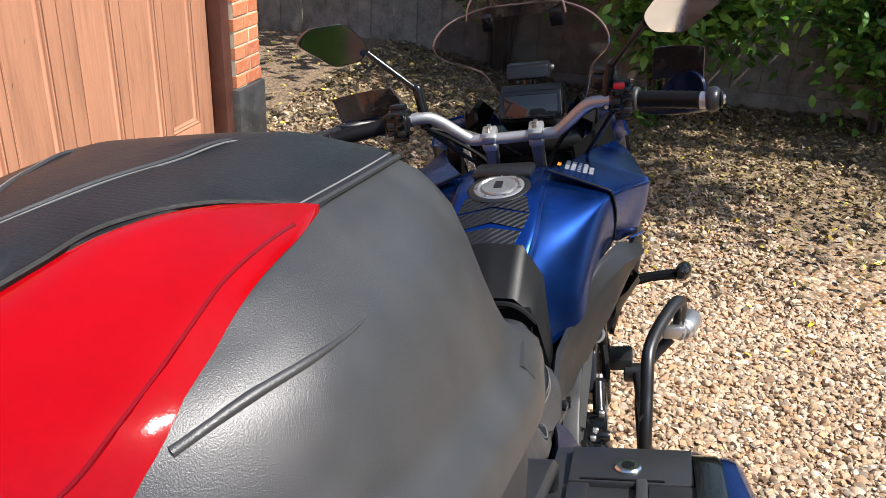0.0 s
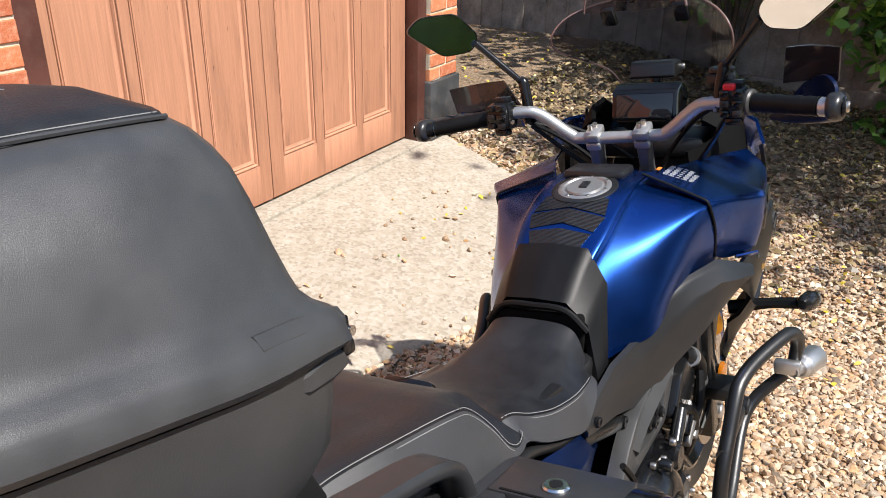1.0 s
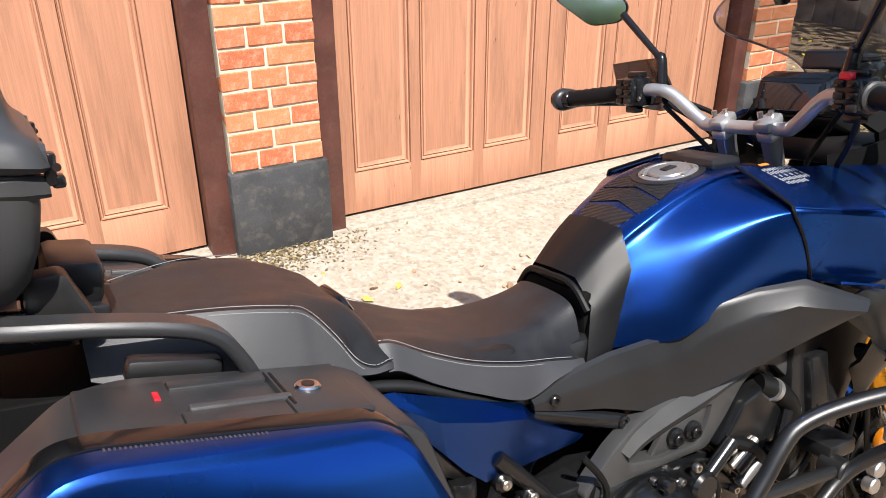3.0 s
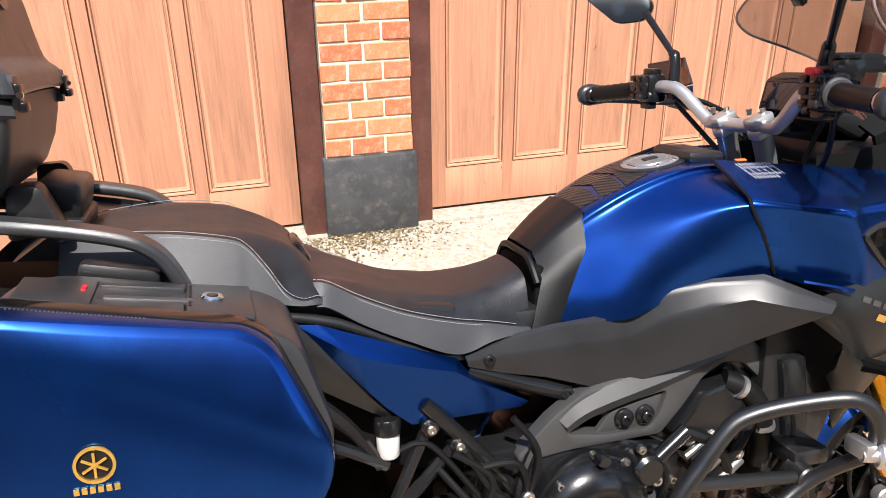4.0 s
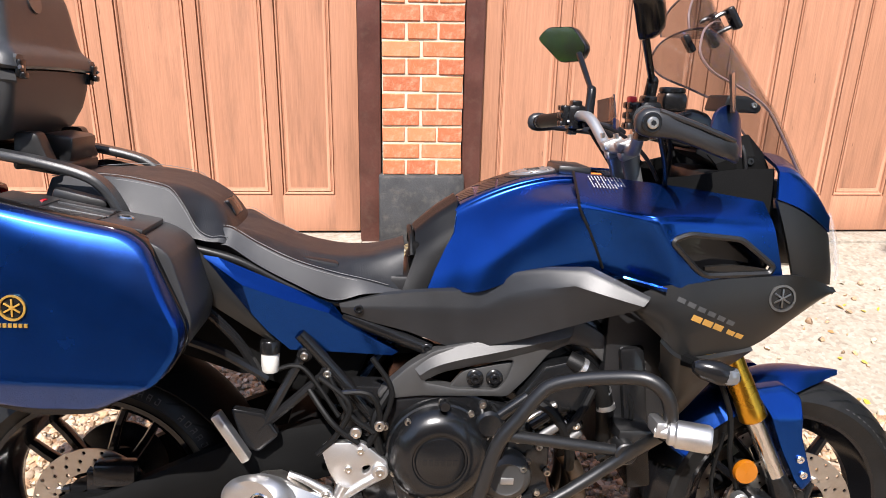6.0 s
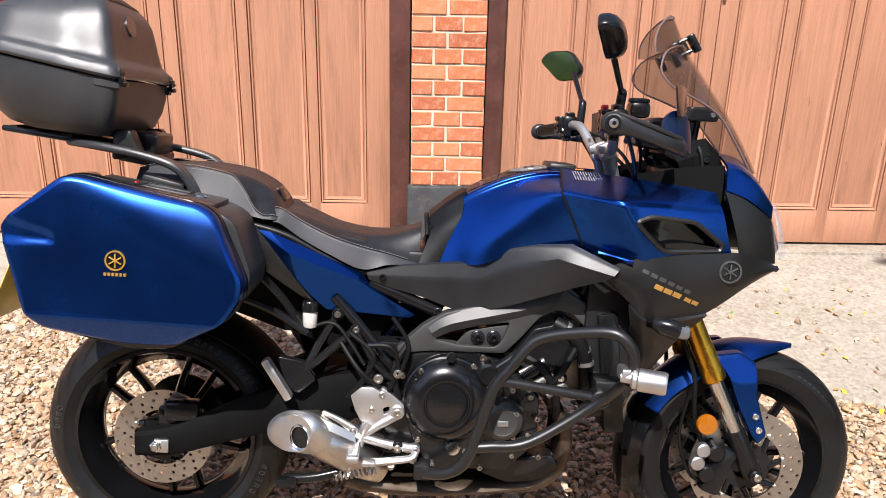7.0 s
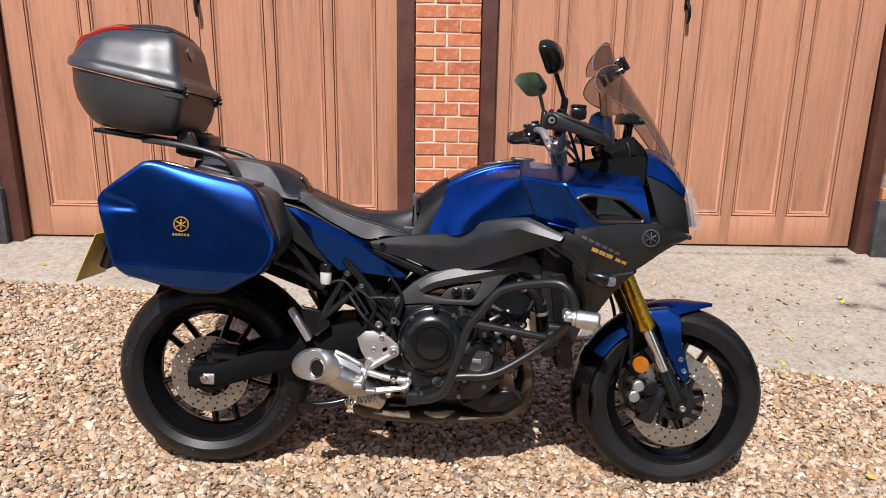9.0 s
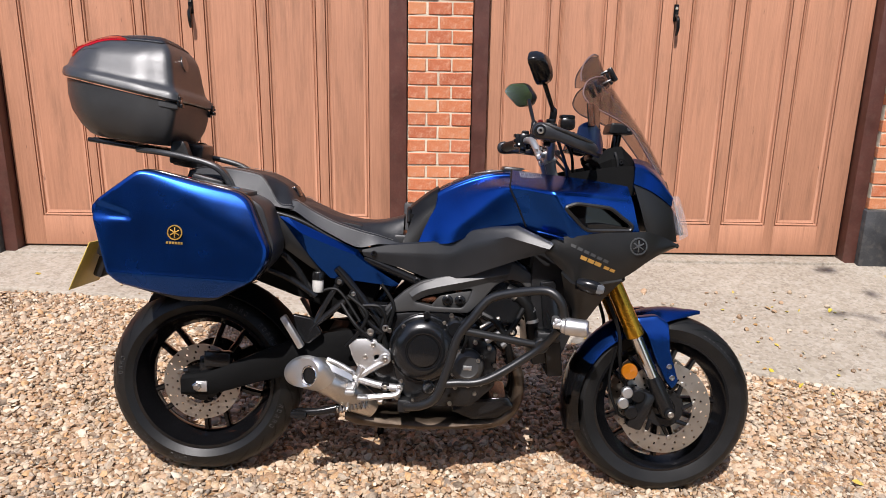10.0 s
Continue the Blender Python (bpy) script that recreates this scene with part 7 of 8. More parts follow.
def build_bars(bike):
    bar = tube([(0.945, 0.375, 1.124), (0.985, 0.26, 1.138), (1.005, 0.19, 1.146), (1.018, 0.155, 1.136), (1.035, 0.10, 1.092), (1.037, 0.07, 1.084), (1.041, -0.07, 1.088), (1.041, -0.10, 1.096), (1.030, -0.155, 1.142), (1.022, -0.19, 1.152), (1.005, -0.26, 1.154), (0.971, -0.375, 1.150)], 0.0125, 12)
    b = part("handlebar", bar, BARSILVER, bike, "bare silver tapered handlebar")
    for s in (-1, 1):
        zz = 1.084 if s > 0 else 1.088
        part("bar_riser", skin(bmesh.new(), [[(x + 0.019 * u * g, s * 0.050 + 0.014 * v * g, z) for u, v in ((-1, -0.7), (-0.7, -1), (0.7, -1), (1, -0.7), (1, 0.7), (0.7, 1), (-0.7, 1), (-1, 0.7))] for x, z, g in ((1.066, zz - 0.105, 1.1), (1.060, zz - 0.060, 0.85), (1.050, zz - 0.028, 0.9), (1.045, zz - 0.006, 1.05))]), RISER, b)
        part("bar_clamp", merged(box((1.037, s * 0.050, zz + 0.010), (0.044, 0.032, 0.018), 0.005, pose(0, 0, 0, 0, -24, 0)), box((1.045, s * 0.050, zz - 0.010), (0.040, 0.032, 0.018), 0.005, pose(0, 0, 0, 0, -24, 0))), BARSILVER, b)
        for k in (-1, 1):
            part("clamp_bolt", rod((1.031 + 0.014 * k, s * 0.050, zz + 0.02), (1.029 + 0.014 * k, s * 0.050, zz + 0.030), 0.005, n=8), STEEL, b)
        e = Vector((0.945, 0.375, 1.124)) if s > 0 else Vector((0.971, -0.375, 1.150))
        i = Vector((0.985, 0.26, 1.138)) if s > 0 else Vector((1.005, -0.26, 1.154))
        d = (e - i).normalized()
        grip = bmesh.new()
        n = 14
        pts, rs = [], []
        for k in range(n):
            pts.append(i + d * (0.118 * k / (n - 1)))
            rs.append(0.0175 if k % 2 else 0.0162)
        tube(pts, rs, 14, 0, grip)
        g = part("grip", grip, RUBBER, b, "black rubber grip")
        part("grip_flange", rod(i - d * 0.010, i + d * 0.003, 0.0235 if s < 0 else 0.021, n=20, bev=0.003), FRAME if s < 0 else RUBBER, g)
        part("bar_end", rod(e - d * 0.002, e + d * 0.022, 0.0165, n=16, bev=0.003), BLACK if s > 0 else ALU, b)
        c = i - d * 0.032
        sw = merged(box(c, (0.044, 0.050, 0.060), 0.012), box(c + Vector((-0.026, 0, 0.003)), (0.016, 0.042, 0.048), 0.006), box(c + Vector((0, 0, 0.032)), (0.024, 0.034, 0.014), 0.004), box(c + Vector((-0.006, 0, -0.034)), (0.022, 0.030, 0.014), 0.004))
        w = part("switchgear", sw, BLACK, b, "black handlebar switch block")
        for k in range(6):
            part("switch_button", box(c + Vector((-0.035, -0.011 + 0.022 * (k % 2), -0.016 + 0.018 * (k // 2))), (0.008, 0.017, 0.012), 0.003), GLOSS if k % 3 else PLASTIC, w)
        part("switch_screw", rod(c + Vector((-0.020, -s * 0.030, -0.010)), c + Vector((-0.024, -s * 0.030, -0.011)), 0.004, n=8), STEEL, w)
        if s < 0:
            part("kill_switch", box(c + Vector((-0.028, 0.004, 0.030)), (0.014, 0.022, 0.013), 0.004), REDSW, w, "red kill switch")
            cup = part("brake_reservoir", merged(box(c + Vector((0.055, 0.035, 0.030)), (0.045, 0.055, 0.035), 0.010), rod(c + Vector((0.055, 0.035, 0.045)), c + Vector((0.055, 0.035, 0.056)), 0.024, n=18, bev=0.003)), BLACK, b)
        lever = tube([i + Vector((0.045, -s * 0.03, -0.004)), i + Vector((0.062, s * 0.02, -0.010)), i + Vector((0.058, s * 0.10, -0.012)), i + Vector((0.050, s * 0.135, -0.008))], [0.008, 0.007, 0.006, 0.007], 8)
        part("lever", lever, BLACK, b, "black hand lever")
        # hand guard: outer arm and shield
        o = e + d * 0.020
        arm = bmesh.new()
        rings = []
        for dx, dy, dz, hh, ww in ((-0.024, 0.000, 0.000, 0.006, 0.006), (-0.021, 0.001, 0.000, 0.014, 0.010), (-0.012, 0.002, 0.001, 0.021, 0.014), (0.002, 0.003, 0.001, 0.024, 0.016), (0.022, 0.004, 0.000, 0.022, 0.016), (0.042, 0.004, -0.006, 0.018, 0.014),
                                   (0.075, 0.002, -0.016, 0.0175, 0.014), (0.115, -0.006, -0.029, 0.018, 0.015), (0.150, -0.026, -0.038, 0.018, 0.016), (0.175, -0.065, -0.046, 0.016, 0.017), (0.188, -0.100, -0.050, 0.011, 0.014), (0.193, -0.125, -0.052, 0.004, 0.006)):
            c = o + Vector((dx, s * dy, dz if s < 0 else 0.2 * dz))
            sect = []
            for k in range(20):
                a = 2 * math.pi * k / 20
                ca, sa = math.cos(a), math.sin(a)
                sect.append(c + Vector((0.0, s * ww * math.copysign(abs(ca) ** 0.7, ca), hh * math.copysign(abs(sa) ** 0.8, sa))))
            rings.append(sect)
        skin(arm, rings)
        hg = part("hand_guard", arm, GUARD, b, "black plastic hand guard")
        part("bolt_recess", rod(o + Vector((-0.002, s * 0.014, 0.001)), o + Vector((-0.002, s * 0.0205, 0.001)), 0.0165, n=24, bev=0.002), BLACK, hg)
        bolt_ = part("guard_bolt", rod(o + Vector((-0.002, s * 0.016, 0.001)), o + Vector((-0.002, s * 0.0255, 0.001)), 0.0095, n=20, bev=0.002), STEEL, hg)
        part("bolt_socket", rod(o + Vector((-0.002, s * 0.025, 0.001)), o + Vector((-0.002, s * 0.0262, 0.001)), 0.0045, n=6), BLACK, bolt_)
        part("guard_ridge", tube([o + Vector((0.010, s * 0.014, 0.020)), o + Vector((0.042, s * 0.015, 0.010)), o + Vector((0.078, s * 0.013, -0.001)), o + Vector((0.115, s * 0.006, -0.013)), o + Vector((0.148, -s * 0.014, -0.022))], [0.004, 0.005, 0.005, 0.005, 0.004], 8), GUARD, hg)
        if s > 0:
            sh = band([(1.100, 0.276, 1.200), (1.114, 0.35, 1.193), (1.100, 0.418, 1.184)], [(1.098, 0.238, 1.146), (1.112, 0.33, 1.134), (1.100, 0.402, 1.128)], 5, 5, 0.0, 0.004)
            back = band([(1.095, 0.235, 1.144), (1.122, 0.30, 1.138), (1.118, 0.36, 1.134), (1.10, 0.395, 1.132)], [(1.10, 0.235, 1.098), (1.130, 0.30, 1.088), (1.126, 0.36, 1.092), (1.10, 0.398, 1.106)], 5, 4, 0, 0.006)
        else:
            sh = band([(1.140, -0.296, 1.232), (1.115, -0.346, 1.236), (1.090, -0.392, 1.232)], [(1.152, -0.290, 1.164), (1.125, -0.346, 1.172), (1.100, -0.390, 1.172)], 4, 5, 0.0, 0.004)
            back = band([(1.160, -0.300, 1.128), (1.140, -0.330, 1.166), (1.105, -0.366, 1.184), (1.076, -0.388, 1.172), (1.066, -0.394, 1.146)], [(1.160, -0.300, 1.100), (1.150, -0.335, 1.098), (1.120, -0.372, 1.104), (1.086, -0.392, 1.112), (1.066, -0.398, 1.120)], 5, 5, 0, 0.006)
        part("guard_shield", sh, SHIELD, hg, "dark smoked hand guard extension")
        part("guard_shell", back, NAVY, hg, "dark blue hand guard shell", 50)
        build_mirror(b, s)
    part("top_yoke", shell([(0.985, 0.985), (1.10, 0.985), (1.10, 1.00), (0.985, 1.00)], lambda x, z: 0.11, -0.11, rings=2), BARSILVER, b)
    for pts in (((1.03, 0.19, 1.12), (1.07, 0.14, 1.08), (1.09, 0.08, 1.03), (1.10, 0.04, 0.97)), ((1.04, 0.23, 1.13), (1.09, 0.17, 1.11), (1.12, 0.08, 1.07), (1.13, 0.0, 1.02)), ((1.05, -0.20, 1.15), (1.10, -0.13, 1.10), (1.12, -0.07, 1.02), (1.12, -0.05, 0.95)),
                ((1.04, -0.22, 1.14), (1.08, -0.17, 1.06), (1.10, -0.12, 0.99)), ((1.02, 0.18, 1.115), (1.055, 0.11, 1.045), (1.07, 0.05, 1.00)), ((1.045, 0.20, 1.118), (1.08, 0.15, 1.095), (1.12, 0.09, 1.05))):
        part("cable", tube(pts, 0.0048, 8), RUBBER, b)


def build_mirror(bar, s):
    """A mirror on its jointed stalk: shell, glass, stem."""
    base = Vector((1.016, 0.182, 1.152)) if s > 0 else Vector((1.022, -0.200, 1.166))
    knee = base + Vector((0.004, s * 0.008, 0.050))
    c = Vector((0.985, 0.355, 1.312)) if s > 0 else Vector((0.958, -0.348, 1.322))
    tip = c + Vector((0.022, -s * 0.070, -0.022))
    st = part("mirror_stem", tube([base - Vector((0, 0, 0.03)), base, knee, knee.lerp(tip, 0.06), knee.lerp(tip, 0.1), tip], [0.011, 0.011, 0.011, 0.010, 0.0062, 0.0075], 10, 3), BLACK, bar)
    part("stem_nut", rod(base - Vector((0, 0, 0.030)), base - Vector((0, 0, 0.010)), 0.0135, n=6), BLACK, st)
    out = [(-0.080, -0.006), (-0.034, 0.044), (0.046, 0.044), (0.078, 0.017), (0.0, -0.043), (-0.064, -0.038)]
    prof = resample(rounded(out, 0.016), 44)
    turn = pose(0, 0, 0, 0, -1, 40) if s > 0 else pose(0, 0, 0, 0, -9, -22)
    bm = bmesh.new()
    rings = []
    for dx, f in ((-0.010, 0.93), (-0.014, 0.96), (-0.013, 0.985), (-0.006, 1.0), (0.006, 0.97), (0.018, 0.84), (0.026, 0.62), (0.030, 0.30)):
        rings.append([c + turn @ Vector((dx, s * p.x * f, p.y * f)) for p in prof])
    skin(bm, rings)
    head = part("mirror_head", bm, BLACK, bar, "black angular rear-view mirror")
    g = bmesh.new()
    g.faces.new([g.verts.new(c + turn @ Vector((-0.0150, s * p.x * 0.945, p.y * 0.945))) for p in prof])
    part("mirror_glass", g, MIRROR, head, "mirror glass")


def build_crash_bars(bike):
    for s in (-1, 1):
        main = tube([(0.655, s * 0.20, 0.300), (0.700, s * 0.235, 0.315), (0.745, s * 0.250, 0.350), (0.775, s * 0.258, 0.440), (0.800, s * 0.263, 0.538), (0.838, s * 0.267, 0.596), (0.868, s * 0.270, 0.640), (0.895, s * 0.274, 0.664), (0.948, s * 0.291, 0.683), (1.025, s * 0.324, 0.700), (1.060, s * 0.338, 0.696), (1.084, s * 0.344, 0.672), (1.096, s * 0.340, 0.635), (1.098, s * 0.332, 0.590)], 0.0135, 14)
        c = part("crash_bar", main, BARBLACK, bike, "black tubular crash bar")
        part("crash_bar_brace", tube([(0.770, s * 0.252, 0.392), (0.80, s * 0.255, 0.396), (0.895, s * 0.255, 0.412), (1.044, s * 0.255, 0.514), (1.090, s * 0.320, 0.590)], 0.0125, 14), BARBLACK, c)
        part("crash_bar_brace", tube([(0.800, s * 0.262, 0.560), (0.90, s * 0.255, 0.545), (1.045, s * 0.245, 0.522)], 0.0115, 14), BARBLACK, c)
        part("bar_boss", rod((1.050, s * 0.215, 0.522), (1.050, s * 0.262, 0.522), 0.022, n=18, bev=0.003), BARBLACK, c)
        part("bar_mount", box((1.075, s * 0.20, 0.545), (0.07, 0.07, 0.03), 0.006), BARBLACK, c)
        part("bar_mount", box((0.650, s * 0.175, 0.300), (0.04, 0.06, 0.04), 0.006), BARBLACK, c)
        a, b = Vector((1.090, s * 0.345, 0.606)), Vector((1.162, s * 0.370, 0.604))
        d = (b - a).normalized()
        bob = tube([a, a + d * 0.004, a + d * 0.012, a + d * 0.016, b - d * 0.006, b], [0.018, 0.022, 0.022, 0.0255, 0.0255, 0.022], 24, 0)
        sp = part("crash_bobbin", bob, ALU, bike, "turned aluminium crash bobbin")
        part("bobbin_clamp", merged(rod(a - d * 0.022, a, 0.012, n=12), box(a + Vector((-0.012, -s * 0.018, 0.006)), (0.022, 0.05, 0.030), 0.006)), ALU, sp)


def build_rack(bike):
    for s in (-1, 1):
        path = spline([(-0.20, s * 0.112, 1.036), (-0.13, s * 0.150, 1.032), (-0.05, s * 0.166, 1.022), (0.025, s * 0.172, 1.006), (0.062, s * 0.172, 0.988), (0.085, s * 0.168, 0.958), (0.105, s * 0.162, 0.912)], 6)
        rings = []
        for k, p in enumerate(path):
            d = (path[min(k + 1, len(path) - 1)] - path[max(k - 1, 0)]).normalized()
            out = Vector((0, s, 0))
            nor = out.cross(d).normalized() * (1 if s > 0 else -1)
            out = d.cross(nor).normalized()
            rings.append([p + out * 0.021 * u + nor * 0.0085 * v for u, v in ((-1, -0.4), (-0.8, -1), (0.8, -1), (1, -0.4), (1, 0.4), (0.75, 1), (-0.75, 1), (-1, 0.4))])
        part("grab_rail", skin(bmesh.new(), rings), DKPLAST, bike, "black flattened grab rail with a hooked end", 50)
        part("rail_foot", box((0.02, s * 0.150, 0.952), (0.10, 0.030, 0.030), 0.008, pose(0, 0, 0, 0, 12, 0)), PLASTIC, bike)
    rack = part("luggage_rack", box((-0.205, 0, 1.044), (0.30, 0.10, 0.010), 0.004, pose(0, 0, 0, 0, 6.5, 0)), BLACK, bike, "black slotted luggage rack")
    for s in (-1, 1):
        part("rack_rail", box((-0.205, s * 0.118, 1.042), (0.31, 0.018, 0.014), 0.005, pose(0, 0, 0, 0, 6.5, 0)), BLACK, rack)
    for k in range(5):
        part("rack_bar", box((-0.335 + 0.065 * k, 0, 1.061 - 0.0074 * k), (0.020, 0.24, 0.010), 0.003, pose(0, 0, 0, 0, 6.5, 0)), BLACK, rack)
    part("rack_lock", merged(box((-0.055, 0, 1.040), (0.060, 0.13, 0.050), 0.010, pose(0, 0, 0, 0, 8, 0)), box((-0.070, 0, 1.005), (0.09, 0.15, 0.030), 0.006, pose(0, 0, 0, 0, 8, 0))), PLASTIC, bike)
    for s in (-1, 1):
        part("rack_tongue", shell([(-0.105, 1.070), (-0.066, 1.072), (-0.040, 1.010), (-0.110, 1.000)], lambda x, z: 0.128, 0.092, rings=2, n=30, lip=0.006, round_by=0.010, side=s), GREY, bike, "grey rack bracket")
        part("pannier_hanger", tube([(-0.06, s * 0.11, 0.915), (0.02, s * 0.145, 0.905), (0.12, s * 0.155, 0.875), (0.20, s * 0.16, 0.83), (0.22, s * 0.16, 0.76)], 0.011, 10), BLACK, bike)
        part("pannier_strut", tube([(0.20, s * 0.165, 0.70), (0.28, s * 0.165, 0.67), (0.36, s * 0.155, 0.62)], 0.010, 8), BLACK, bike)
        part("pannier_strut", tube([(0.22, s * 0.165, 0.78), (0.30, s * 0.16, 0.70), (0.35, s * 0.155, 0.62)], 0.010, 8), BLACK, bike)


# ---- luggage ----
def pannier(s):
    box_ = thing("side_pannier", BIKE, "satin blue hard pannier with black inner half beside the wheel", "pannier", "panniers on the motorcycle")
    outline = [(-0.240, 0.872), (-0.224, 0.892), (-0.110, 0.982), (-0.075, 0.982), (0.165, 0.934), (0.195, 0.912), (0.254, 0.778), (0.249, 0.742), (0.218, 0.692), (0.100, 0.624), (0.008, 0.620), (-0.164, 0.660), (-0.190, 0.692)]

    def face(x, z):
        """Flat middle; an upper facet that leans in above a slanting crease, a scooped step under it, and a tucked-in foot."""
        d1 = (z - 0.818) * 0.88 + (x - 0.215) * 0.475
        d2 = 0.698 - z - 0.02 * (x + 0.18)

        def soft(v, w):
            return w * math.log1p(math.exp(min(40.0, v / w)))
        y = 0.396 - 0.30 * soft(d1, 0.012) - 0.75 * soft(d2, 0.002)
        y -= 3.2 * max(0.0, z - (0.925 - 0.20 * (x + 0.02))) ** 2
        y -= 0.0016 * math.exp(-((d1 + 0.026) / 0.022) ** 2) * min(1.0, max(0.0, (x + 0.12) / 0.16))
        y += 0.004 / (1 + math.exp(-d2 / 0.002))
        inset = 1 / (1 + math.exp((x + 0.128) / 0.003)) / (1 + math.exp((0.846 - z) / 0.0025)) / (1 + math.exp((z - 0.884 + 0.3 * (x + 0.20)) / 0.004))
        y -= 0.006 * inset
        return y - 0.9 * max(0, abs(x - 0.01) - 0.19) ** 1.7
    lid = part("lid", shell(outline, face, 0.345, rings=46, n=220, lip=0.010, round_by=0.018, side=s), BLUE, box_, "satin metallic blue lid with creased facets", 24)
    part("trim_band", shell([(0.01 + (x - 0.01) * 1.012, 0.82 + (z - 0.82) * 1.012) for x, z in outline], lambda x, z: 0.352 - 0.32 * max(0.0, (z - 0.90) * 0.88 + (x - 0.215) * 0.475), 0.322, rings=2, n=100, lip=0.004, round_by=0.02, side=s), GLOSS, box_, "gloss black seam band")
    body = [(-0.20, 0.885), (-0.09, 0.962), (-0.04, 0.965), (0.185, 0.922), (0.225, 0.900), (0.262, 0.785), (0.255, 0.745), (0.205, 0.685), (0.10, 0.632), (0.01, 0.630), (-0.15, 0.672)]
    part("body", shell(body, lambda x, z: 0.338, 0.175, rings=4, n=90, lip=0.010, round_by=0.02, side=s), DKPLAST, box_, "black grained plastic inner half")
    ribs = bmesh.new()
    for k in range(34):
        f = k / 33
        box((-0.070 + 0.13 * f, s * 0.3530, 0.9800 - 0.0260 * f), (0.0018, 0.006, 0.0025), 0, pose(0, 0, 0, 0, 12, 0), bm=ribs)
    part("seam_ribs", ribs, BOXMAT, box_, "fine ribs along the seam")["kind"] = "stuff"
    # top plate with a sunk grip, a lock and a red marker
    slope = pose(0, 0, 0, 0, 8.7, 0)

    def top(x):
        return 0.9570 - 0.153 * (x + 0.016)
    for x0, x1, y0, y1 in ((-0.085, 0.000, 0.195, 0.330), (0.100, 0.178, 0.195, 0.322), (0.0005, 0.0995, 0.195, 0.218), (0.0005, 0.0995, 0.276, 0.330)):
        part("top_plate", box(((x0 + x1) / 2, s * (y0 + y1) / 2, top((x0 + x1) / 2) - 0.003), (x1 - x0, y1 - y0, 0.018), 0.003, slope), DKPLAST, box_)
    part("carry_handle", box((0.060, s * 0.270, top(0.060) + 0.003), (0.10, 0.012, 0.010), 0.003, slope), BOXMAT, box_)
    part("plate_joint", box((0.106, s * 0.250, top(0.106) + 0.006), (0.003, 0.085, 0.002), 0, slope), RUBBER, box_)
    lock = part("lock", rod((0.131, s * 0.256, top(0.131) + 0.004), (0.1318, s * 0.256, top(0.131) + 0.010), 0.014, n=22, bev=0.002), CHROME, box_, "bright metal lock")
    part("keyway", rod((0.1318, s * 0.256, top(0.131) + 0.0098), (0.1319, s * 0.256, top(0.131) + 0.0108), 0.007, n=14), BLACK, lock)
    part("red_marker", box((-0.012, s * 0.236, top(-0.012) + 0.006), (0.006, 0.020, 0.004), 0.001, slope), REDSW, box_)
    if s < 0:
        em = emblem((0.000, -0.3972, 0.816), 0.021, box_, GOLDTRIM, BLACK, -1)
    else:
        em = emblem((0.000, 0.3972, 0.816), 0.021, box_, GOLDTRIM, BLACK, 1)
    bars = merged(*[box((-0.021 + 0.0080 * k, s * 0.3974, 0.787), (0.0055, 0.002, 0.0065), 0) for k in range(6)])
    part("maker_bars", bars, GOLDTRIM, box_, "gold bars where a maker's name stands")
    return box_


